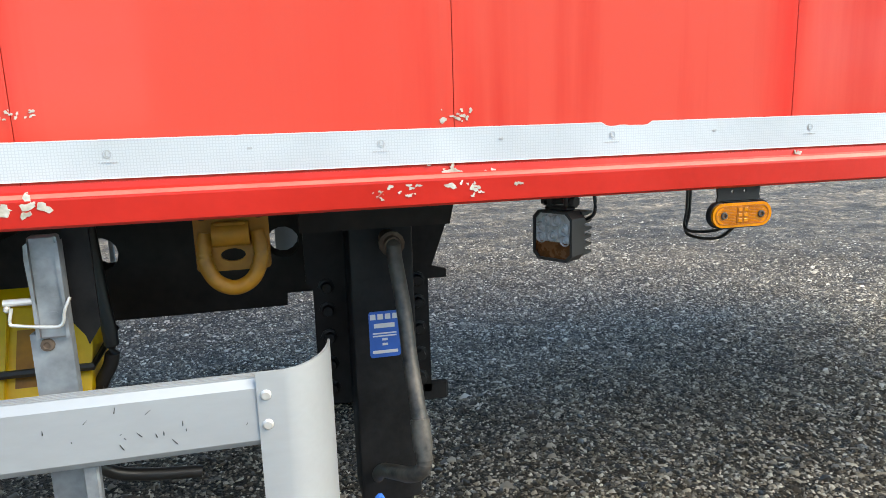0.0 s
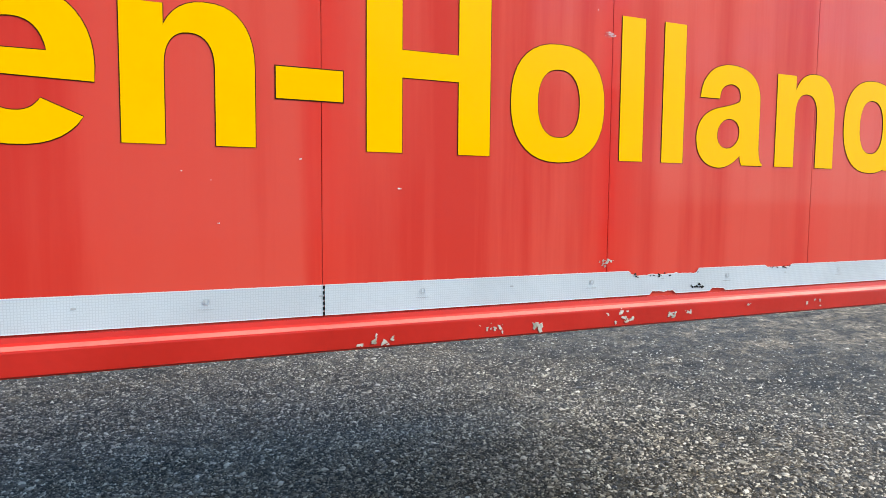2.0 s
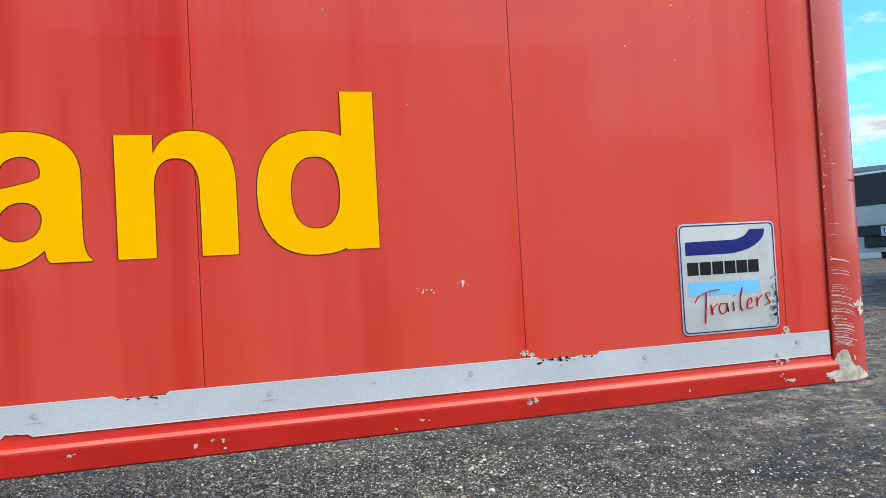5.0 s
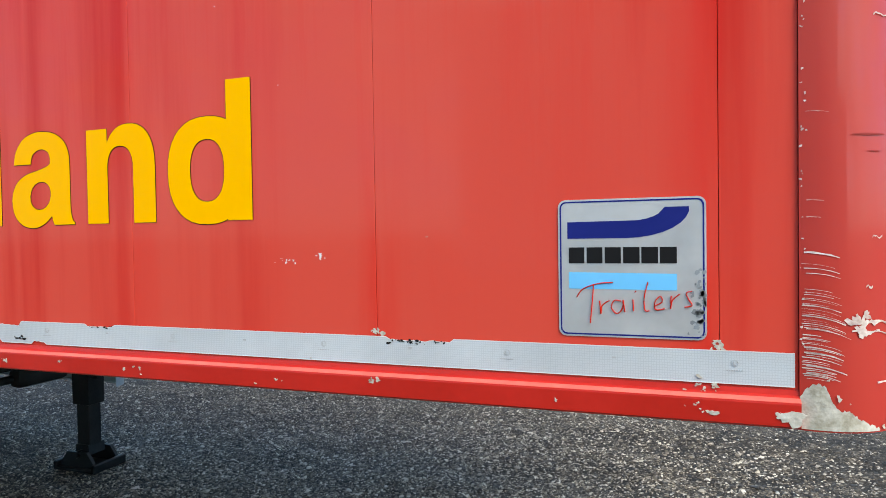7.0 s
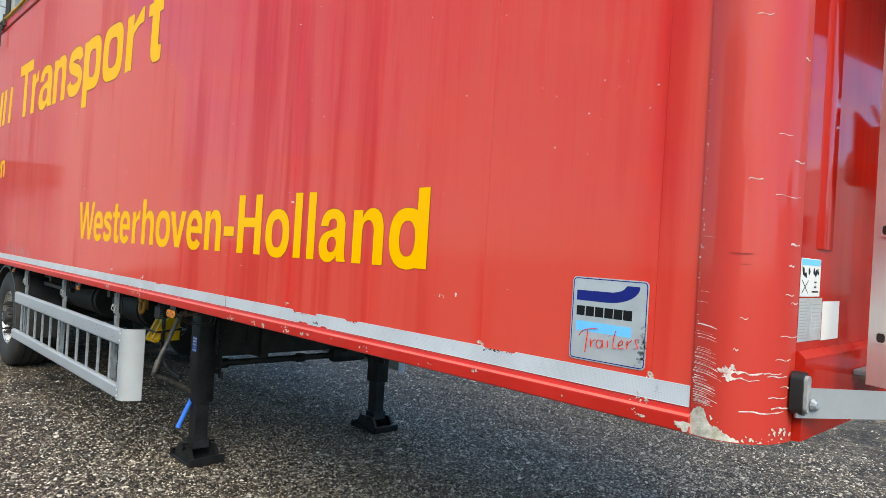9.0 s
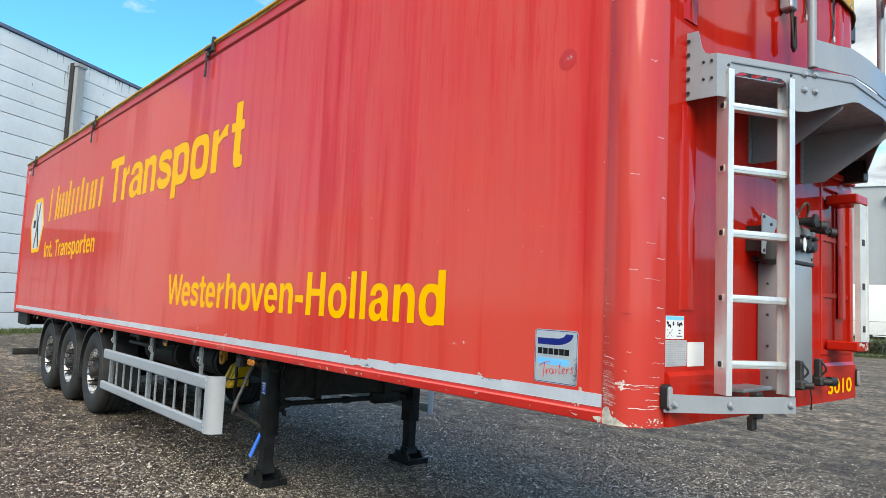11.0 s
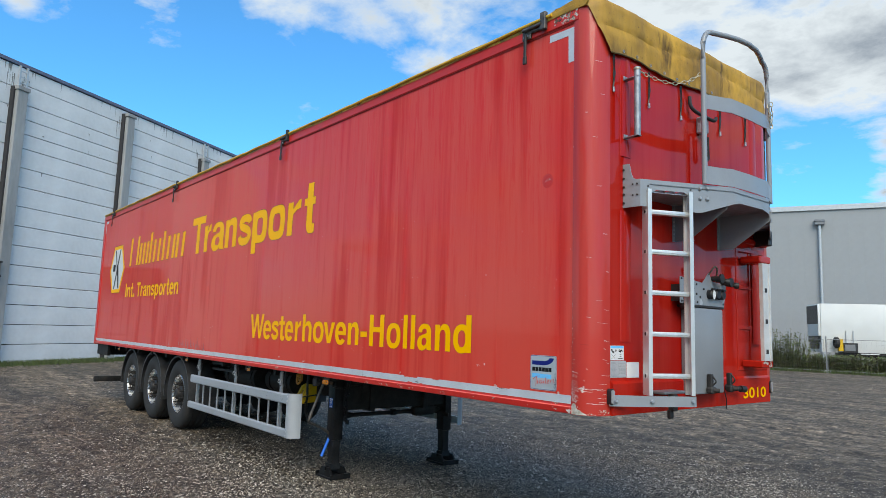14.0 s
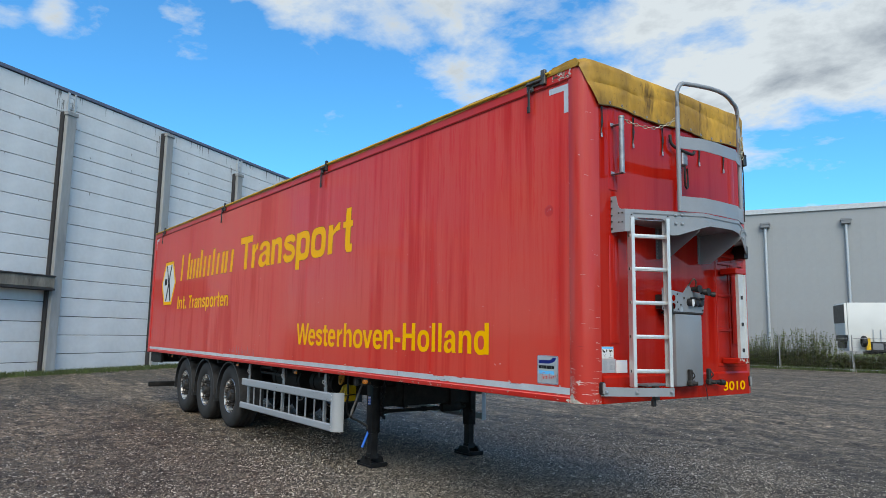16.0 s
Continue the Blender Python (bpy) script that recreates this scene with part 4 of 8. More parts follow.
# ---- parked white refrigerated trailers ----
def white_trailer(at, turn, label):
    """Box along +x from its front end; the door side away."""
    base = Matrix.Translation(at) @ pose(0, 0, 0, 0, 0, turn)
    tr = thing("refrigerated_trailer", label, "trailer", at=at)
    bm = bmesh.new()
    bx(bm, (0.0, -1.25, 1.02), (13.4, 1.25, 4.0), 0.03, 2)
    part("body", bm, "reefer_white", tr, "smooth white insulated box", base)
    bm = bmesh.new()
    bx(bm, (-0.16, -1.22, 2.0), (-0.004, 1.22, 3.96), 0.04, 2)
    unit = part("cooling_unit", bm, "reefer_white", tr, "", base)
    bm = bmesh.new()
    bx(bm, (-0.19, -1.2, 2.75), (-0.155, 1.2, 3.9), 0.015)
    part("grille", bm, "plastic_black", unit, "black grille", base)
    bm = bmesh.new()
    bx(bm, (-0.16, -1.1, 1.62), (-0.004, 1.1, 1.98), 0.03)
    bx(bm, (-0.12, -0.8, 1.2), (-0.004, 0.9, 1.60), 0.03)
    part("lower_case", bm, "plastic_black", unit, "", base)
    bm = bmesh.new()
    for y in (-1.18, 1.06):
        bx(bm, (1.4, y, 0.74), (13.3, y + 0.12, 1.0))
    bx(bm, (1.4, -1.2, 0.92), (13.3, 1.2, 1.015))
    part("chassis", bm, "chassis_black", tr, "", base)
    bm = bmesh.new()
    bx(bm, (1.16, -1.40, 1.02), (1.95, -1.256, 1.62), 0.02)
    box = part("tool_box", bm, "plastic_black", tr, "", base)
    bm = bmesh.new()
    bx(bm, (1.24, -1.42, 1.14), (1.80, -1.398, 1.52), 0.01)
    part("lid", bm, "grey_dark", box, "grey box lid", base)
    bm = bmesh.new()
    bx(bm, (0.9, -1.30, 0.90), (13.3, -1.254, 1.05), 0.01)
    guard = part("side_rail", bm, "chassis_black", tr, "", base)
    for k in range(7):
        bm = bmesh.new()
        bx(bm, (2.1 + 1.6 * k, -1.304, 0.95), (3.1 + 1.6 * k, -1.299, 1.01))
        part("reflector_strip", bm, "reefer_white", guard, "", base)
    bm = bmesh.new()
    prism(bm, [(0.88, 1.12), (1.13, 1.12), (1.11, 1.86), (0.90, 1.86)], "y", -1.48, -1.256)
    part("wheel_chock", bm, "yellow_plastic", tr, "yellow plastic chock", base)
    for x in (1.34, 1.74):
        bm = bmesh.new()
        rod(bm, (x, -1.30, 1.55), (x, -1.30, 2.35), 0.028, 8)
        part("stake", bm, "zinc", tr, "", base)
    bm = bmesh.new()
    lathe(bm, [(0.2, 0.0), (0.28, 0.0), (0.34, 0.06), (0.34, 0.2), (0.28, 0.26), (0.2, 0.26)], (0.60, -1.6, 1.62), "x", 24)
    part("spare_wheel", bm, "rubber", tr, "", base)
    for y in (-0.8, 0.8):
        bm = bmesh.new()
        bx(bm, (3.0, y - 0.07, 0.06), (3.14, y + 0.07, 0.95), 0.01)
        bx(bm, (2.92, y - 0.15, 0.0), (3.22, y + 0.15, 0.06), 0.01)
        part("support_leg", bm, "chassis_black", tr, "", base)
    bm = bmesh.new()
    lathe(bm, [(0.27, 0.0), (0.46, -0.01), (0.52, 0.05), (0.52, 0.32), (0.46, 0.37), (0.27, 0.37)], (0, 0, 0), "y", 28)
    tyre = mesh_of("wheel", bm, "rubber")
    bm = bmesh.new()
    lathe(bm, [(0.0, 0.10), (0.2, 0.10), (0.26, 0.02), (0.285, 0.02), (0.285, 0.3), (0.0, 0.3)], (0, 0, 0), "y", 24)
    rim = mesh_of("rim", bm, "zinc")
    for x in (8.6, 9.9, 11.2):
        for y in (-1.22, 0.85):
            m = base @ Matrix.Translation((x, y, 0.52))
            w = part("wheel", tyre, "", tr, "", m)
            part("rim", rim, "", w, "", m)
    return tr


white_trailer((-15.48, 41.98, 0), 36.0, "white refrigerated semi-trailer parked behind the wire fence")
far_reefer = white_trailer((20.2, 18.2, 0), 12.0, "white refrigerated semi-trailer with a blue lettered plate, parked across the yard")
white_trailer((13.16, 8.99, 0), 40.0, "white refrigerated semi-trailer parked beside the yard lane")
white_trailer((9.6, 26.8, 0), 62.0, "white refrigerated semi-trailer parked at the far side of the yard")

# ---- low pale hall across the yard ----
def pale_hall():
    hall = thing("pale_hall", "low pale hall with a row of small windows across the yard", "building", at=(46, 44, 0))
    m = pose(46, 44, 0, 0, 0, -52)
    bm = bmesh.new()
    bx(bm, (-34, 0, 0), (34, 16, 7.2), 0.02)
    part("wall", bm, "reefer_white", hall, "", m)
    bm = bmesh.new()
    bx(bm, (-34.2, -0.2, 7.2), (34.2, 16, 7.6), 0.02)
    part("roof", bm, "far_cladding", hall, "", m)
    bm = bmesh.new()
    bx(bm, (-0.9, -0.02, 0), (0.9, 0.02, 0.9))
    pane = mesh_of("window", bm, "glass_dark")
    for row in range(3):
        for i in range(14):
            part("window", pane, "", hall, "", m @ Matrix.Translation((-29 + 4.4 * i, 0, 1.4 + 1.9 * row)))


pale_hall()

# ---- grey hall along the other side of the yard, mirrored in the trailer's paint ----
def yard_hall():
    hall = thing("yard_hall", "pale metal-clad hall with a lower annex across the yard", "building", at=(10.3, -21.2, 0))
    for name, x0, x1, y0, y1, h in (("wall", -8.0, 10.3, -38.0, -21.2, 8.9), ("annex", 10.3, 19.0, -40.0, -25.0, 6.3)):
        bm = bmesh.new()
        bx(bm, (x0, y0, 0), (x1, y1 - 0.06, h))
        body = part(name, bm, "pale_cladding", hall)
        n = int((x1 - x0) / 1.0)
        bm = bmesh.new()
        bx(bm, (0.001, -0.06, 0.3), ((x1 - x0) / n - 0.001, 0.0, h - 0.2), 0.002)
        sheet = mesh_of("cladding_sheet", bm, "pale_cladding")
        for i in range(n):
            part("cladding_sheet", sheet, "", body, "", Matrix.Translation((x0 + (x1 - x0) / n * i, y1, 0)))
        bm = bmesh.new()
        bx(bm, (x0 - 0.1, y0, h - 0.02), (x1 + 0.1, y1 + 0.12, h + 0.25), 0.02)
        part("roof_trim", bm, "zinc", body)


yard_hall()

# ---- wire fence and weeds ----
FENCE_A, FENCE_B = Vector((-34, 31.5, 0)), Vector((2, 38.2, 0))


def fence():
    d = (FENCE_B - FENCE_A)
    n = 10
    step = d / n
    ang = math.degrees(math.atan2(d.y, d.x))
    bm = bmesh.new()
    L = step.length - 0.12
    tube(bm, [(0.06, 0, 0.12), (0.06, 0, 1.78), (L, 0, 1.78), (L, 0, 0.12), (0.06, 0, 0.12)], 0.015, 6)
    rail = mesh_of("panel_frame", bm, "fence_metal")
    bm = bmesh.new()
    k = 0.1
    while k < L:
        bx(bm, (k, -0.0008, 0.14), (k + 0.0016, 0.0008, 1.76))
        k += 0.11
    for z in (0.3, 0.55, 0.8, 1.05, 1.3, 1.55):
        bx(bm, (0.08, -0.003, z), (L - 0.02, 0.0015, z + 0.0025))
    wire = mesh_of("wire_mesh", bm, "fence_metal")
    bm = bmesh.new()
    bx(bm, (-0.12, -0.32, 0.0), (0.12, 0.32, 0.13), 0.03)
    foot = mesh_of("fence_foot", bm, "column_concrete")
    bm = bmesh.new()
    rod(bm, (0, 0, 0.1), (0, 0, 1.95), 0.03, 8)
    post = mesh_of("post", bm, "fence_metal")
    for i in range(n):
        at = FENCE_A + step * i
        m = Matrix.Translation(at) @ pose(0, 0, 0, 0, 0, ang)
        f = thing("fence_panel", "galvanised wire mesh fence panel on concrete feet", "fence", "yard fence", at=tuple(at))
        part("panel_frame", rail, "", f, "", m)
        part("wire_mesh", wire, "", f, "", m)
        part("post", post, "", f, "", m)
        part("fence_foot", foot, "", f, "", m)


fence()


def weed_spot(rng):
    f = rng.uniform(0, 1)
    p = FENCE_A.lerp(FENCE_B, f)
    d = abs(rng.gauss(0, 1.2)) + 0.25
    return p.x - 0.18 * d, p.y + d


def weeds():
    """Tall leafy weeds: stems with many small leaves, uneven in height."""
    rng = random.Random(11)
    lv, lf, sv, sf = [], [], [], []
    for n in range(4600):
        x, y = weed_spot(rng)
        h = (1.15 + 0.8 * noise.noise((x * 0.35, y * 0.35, 3.0)) + rng.uniform(0.1, 0.75)) * rng.choice((0.7, 1.0, 1.0, 1.15))
        h = max(0.35, min(2.35 if x < -13.6 else 0.80 + 0.2 * rng.random(), h))
        if n % 5 > 1:
            h = min(h, rng.uniform(0.7, 1.2))
        lx, ly = rng.uniform(-0.2, 0.2) * h, rng.uniform(-0.2, 0.2) * h
        i = len(sv)
        sv += [(x - 0.012, y, 0), (x + 0.012, y, 0), (x + lx + 0.004, y + ly, h), (x + lx - 0.004, y + ly, h)]
        sf.append((i, i + 1, i + 2, i + 3))
        for _ in range(int(22 * h) + 10):
            f = rng.uniform(0.05, 1.0)
            px, py, pz = x + lx * f, y + ly * f, h * f
            a, r, w = rng.uniform(0, 6.28), rng.uniform(0.05, 0.16) * (1.25 - 0.6 * f), rng.uniform(0.025, 0.06)
            dx, dy, dz = math.cos(a) * r, math.sin(a) * r, rng.uniform(-0.4, 0.7) * r
            nx, ny = -math.sin(a) * w, math.cos(a) * w
            i = len(lv)
            lv += [(px, py, pz), (px + dx * 0.5 + nx, py + dy * 0.5 + ny, pz + dz * 0.7), (px + dx, py + dy, pz + dz), (px + dx * 0.5 - nx, py + dy * 0.5 - ny, pz + dz * 0.7)]
            lf.append((i, i + 1, i + 2, i + 3))
    stuff("weed_stems", sv, sf, "dry_stem", "brown stems of tall weeds behind the fence", "weeds")
    stuff("weed_leaves", lv, lf, "leaf", "tall dull green weeds behind the wire fence", "weeds")


weeds()


def rough_grass_spot(rng):
    p = FENCE_A.lerp(FENCE_B, rng.uniform(0, 1))
    d = rng.uniform(-0.9, 4.0)
    return p.x - 0.18 * d, p.y + d


stuff("rough_grass", *tufts(26000, rough_grass_spot, 0.22, 0.012, 8), "grass", "rough green grass under the fence", "grass")

# ---- the red semi-trailer ----
FRONT, REAR, WIDE = -0.115, -13.45, 2.5
FLOOR, RAIL_T, WALL_T, TOP = 1.128, 1.186, 3.79, 3.885
trailer = thing("semi_trailer", "long red box semi-trailer with yellow lettering and yellow roof tarpaulin", "trailer", at=(-6.8, 1.25, 0))
T = trailer


# side wall of upright panels
SEAMS = [-0.289, -0.402] + [-1.005 - 0.5925 * i for i in range(21)]
SEAMS = [s for s in SEAMS if s > REAR + 0.2] + [REAR]
bm = bmesh.new()
bx(bm, (REAR + 0.01, 0.012, FLOOR + 0.02), (-0.20, 0.05, TOP - 0.02))
wall_left = part("side_wall", bm, "seam_dark", T, "dark joints between the red wall panels")
for a, b in zip(SEAMS[1:], SEAMS):
    bm = bmesh.new()
    bx(bm, (a + 0.0005, 0.0, RAIL_T - 0.02), (b - 0.0005, 0.014, WALL_T + 0.02), 0.0005, 1)
    part("wall_panel", mesh_of("wall_panel", bm, "red_paint", False), "", wall_left)
bm = bmesh.new()
bx(bm, (REAR, WIDE - 0.05, FLOOR + 0.02), (-0.2, WIDE, TOP - 0.02), 0.004)
part("side_wall", bm, "red_paint", T)

# bottom and top rails
RAIL = [(0.05, FLOOR), (-0.012, FLOOR), (-0.0165, FLOOR + 0.004), (-0.0185, FLOOR + 0.038), (-0.0180, FLOOR + 0.0405), (-0.0075, FLOOR + 0.0465), (-0.0035, FLOOR + 0.0495),
        (-0.002, RAIL_T), (0.05, RAIL_T)]
bm = bmesh.new()
prism(bm, RAIL, "x", REAR, -0.288)
rail_l = part("bottom_rail", mesh_of("bottom_rail", bm, "red_rail", False), "", T, "red painted steel rail, chipped")
# pale pink strip paints sky sheen, and some wear, onto the ledge
bm = bmesh.new()
b0, b1 = Vector((-0.0180, FLOOR + 0.0405)), Vector((-0.0075, FLOOR + 0.0465))
off = Vector((-0.00045, 0.00055))
prism(bm, [tuple(b0.lerp(b1, 0.06)), tuple(b0.lerp(b1, 0.06) + off), tuple(b0.lerp(b1, 0.92) + off), tuple(b0.lerp(b1, 0.92))], "x", REAR, -0.288)
part("worn_ledge", bm, "ledge_pink", rail_l, "pink strip for sky sheen and wear on the rail's upper ledge")
bm = bmesh.new()
prism(bm, [(WIDE - y, z) for y, z in RAIL], "x", REAR, -0.288)
part("bottom_rail", bm, "red_rail", T)
TOPR = [(0.06, WALL_T), (-0.010, WALL_T), (-0.014, WALL_T + 0.006), (-0.014, TOP - 0.012), (-0.008, TOP), (0.06, TOP)]
bm = bmesh.new()
prism(bm, TOPR, "x", REAR, -0.25)
part("top_rail", bm, "red_rail", T)
bm = bmesh.new()
prism(bm, [(WIDE - y, z) for y, z in TOPR], "x", REAR, -0.25)
part("top_rail", bm, "red_rail", T)
bm = bmesh.new()
bx(bm, (REAR, -0.006, WALL_T - 0.011), (-0.27, 0.004, WALL_T - 0.001))
part("drip_line", bm, "seam_dark", T)


def corner_plan(out=0.0, n=10):
    """Plan of the rounded front corner, from the side wall round to the front."""
    pts = [(-0.289, -0.006 - out), (-0.268, -0.009 - out)]
    for k in range(n + 1):
        a = radians(90 * k / n)
        pts.append((-0.25 + (0.135 + out) * math.sin(a), 0.165 - (0.174 + out) * math.cos(a)))
    return pts


for side in (0, 1):
    outer = corner_plan()
    inner = [(x - 0.0, y + 0.03) if i < 2 else (-0.25 + 0.105 * math.sin(radians(9 * (i - 2))), 0.165 - 0.14 * math.cos(radians(9 * (i - 2)))) for i, (x, y) in enumerate(outer)]
    poly = outer + inner[::-1]
    if side:
        poly = [(x, WIDE - y) for x, y in poly]
    bm = bmesh.new()
    prism(bm, poly, "z", FLOOR - 0.002, TOP - 0.005)
    part("corner_post", bm, "red_post", T, "rounded red corner post with pale scrapes" if not side else "")

# front wall
bm = bmesh.new()
hatch = [(1.86, 1.42), (2.30, 1.42), (2.30, 2.36), (1.86, 2.36)]
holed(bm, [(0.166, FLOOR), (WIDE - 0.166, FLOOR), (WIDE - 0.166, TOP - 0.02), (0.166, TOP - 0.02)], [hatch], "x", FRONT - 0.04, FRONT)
front = part("front_wall", bm, "red_front_dim", T, "glossy red front bulkhead")
bm = bmesh.new()
bx(bm, (FRONT - 0.06, 1.8, 1.36), (FRONT - 0.016, 2.36, 2.42))
part("recess_panel", bm, "red_front_dim", front)
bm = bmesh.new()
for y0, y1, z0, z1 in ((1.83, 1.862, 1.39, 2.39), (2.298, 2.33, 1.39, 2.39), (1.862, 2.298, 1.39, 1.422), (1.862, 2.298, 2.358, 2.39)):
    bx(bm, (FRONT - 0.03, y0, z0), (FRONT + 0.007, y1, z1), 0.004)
part("recess_frame", bm, "red_front_dim", front)
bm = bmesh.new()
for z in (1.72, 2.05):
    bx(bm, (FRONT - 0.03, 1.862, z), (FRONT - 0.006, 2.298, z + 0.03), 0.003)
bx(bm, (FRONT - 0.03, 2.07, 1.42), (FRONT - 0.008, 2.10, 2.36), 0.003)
part("recess_rib", bm, "red_front_dim", front)
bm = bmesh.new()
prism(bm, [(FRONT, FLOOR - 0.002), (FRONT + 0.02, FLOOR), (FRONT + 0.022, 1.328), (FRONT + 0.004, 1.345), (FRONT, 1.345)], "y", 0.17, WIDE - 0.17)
part("front_sill", bm, "red_front_dim", front)
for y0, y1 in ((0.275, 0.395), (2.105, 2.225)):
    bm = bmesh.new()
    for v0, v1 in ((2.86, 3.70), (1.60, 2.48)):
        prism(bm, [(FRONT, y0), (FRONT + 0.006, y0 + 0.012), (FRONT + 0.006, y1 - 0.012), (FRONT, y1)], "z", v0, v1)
    part("stiffener", bm, "red_front_dim", front)
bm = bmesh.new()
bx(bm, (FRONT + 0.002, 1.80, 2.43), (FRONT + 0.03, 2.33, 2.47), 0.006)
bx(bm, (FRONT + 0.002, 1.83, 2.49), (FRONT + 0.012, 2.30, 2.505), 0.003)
part("slot_cover", bm, "red_front_dim", front)
bm = bmesh.new()
bx(bm, (REAR, 0.0, FLOOR + 0.02), (REAR + 0.06, WIDE, TOP), 0.01)
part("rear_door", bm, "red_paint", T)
bm = bmesh.new()
bx(bm, (REAR - 0.05, -0.012, FLOOR - 0.02), (REAR + 0.10, 0.06, TOP - 0.02), 0.01)
part("rear_post", bm, "red_rail", T)

# floor and chassis
# the floor's underside is out of view; pale metal bounces light onto the gravel
bm = bmesh.new()
bx(bm, (REAR + 0.02, 0.05, FLOOR + 0.015), (FRONT - 0.05, WIDE - 0.05, FLOOR + 0.12))
part("floor", bm, "aluminium", T, "bare aluminium floor planks, unseen, pale to bounce light below")
for y in (0.74, 1.66):
    low = 0.795 if y < 1 else 0.90
    outer = [(REAR + 0.3, FLOOR + 0.01), (-3.93, FLOOR + 0.01), (-3.93, low + 0.033), (-4.233, low + 0.033), (-4.235, low), (REAR + 0.3, low)]
    holes = [ring_of(x, 0.962, 0.040) for x in (-4.235, -4.663)]
    bm = bmesh.new()
    holed(bm, outer, holes, "y", y, y + 0.10)
    part("chassis_beam", bm, "chassis_black", T)
bm = bmesh.new()
for x in [-12.8 + 0.8 * i for i in range(11)]:
    bx(bm, (x, 0.06, 1.06), (x + 0.06, WIDE - 0.06, FLOOR + 0.01))
part("cross_members", bm, "chassis_black", T)
bm = bmesh.new()
bx(bm, (-4.06, 0.52, 0.72), (-3.94, 1.98, 0.98), 0.01)
bx(bm, (-4.14, 0.84, 0.70), (-3.90, 0.90, 1.0))
bx(bm, (-4.14, 1.60, 0.70), (-3.90, 1.66, 1.0))
bx(bm, (-4.07, 1.52, 0.60), (-3.97, 1.86, 0.72), 0.04, 2)
part("cross_beam", bm, "chassis_black", T)
bm = bmesh.new()
rod(bm, (-4.03, 0.53, 0.655), (-4.03, 1.97, 0.655), 0.024, 14)
for y in (0.62, 1.25, 1.88):
    rod(bm, (-4.03, y - 0.03, 0.655), (-4.03, y + 0.03, 0.655), 0.036, 14)
part("connecting_shaft", bm, "chassis_black", T)
for x, y, w, h in ((-6.9, 0.46, 1.0, 0.15), (-5.75, 0.55, 0.7, 0.15)):
    bm = bmesh.new()
    rod(bm, (x, y, 0.93), (x + w, y, 0.93), h, 20)
    for e in (x + 0.1, x + w - 0.12):
        rod(bm, (e, y, 0.93), (e + 0.04, y, 0.93), h + 0.01, 20)
    part("air_tank", bm, "chassis_black", T)
bm = bmesh.new()
for z in (0.98, 1.06):
    bx(bm, (-7.0, 0.16, z), (-6.1, 0.20, z + 0.035), 0.004)
part("storage_rail", bm, "chassis_black", T)
bm = bmesh.new()
prism(bm, [(-4.2, 1.05), (-3.905, 1.05), (-3.885, FLOOR + 0.01), (-4.2, FLOOR + 0.01)], "y", 0.30, 0.52)
part("outrigger", bm, "chassis_black", T)
# rear underrun bar and flaps
bm = bmesh.new()
bx(bm, (REAR + 0.15, 0.0, 0.325), (REAR + 0.27, WIDE, 0.44), 0.015, 2)
for y in (0.7, 1.75):
    bx(bm, (REAR + 0.2, y, 0.36), (REAR + 0.32, y + 0.08, 1.13))
part("underrun_bar", bm, "chassis_black", T)
bm = bmesh.new()
bx(bm, (REAR + 0.02, 0.06, 0.9), (REAR + 0.9, 0.12, 1.12), 0.01)
bx(bm, (REAR + 0.05, 0.10, 0.88), (REAR + 0.10, WIDE - 0.1, 1.12), 0.01)
part("rear_skirt", bm, "chassis_black", T)

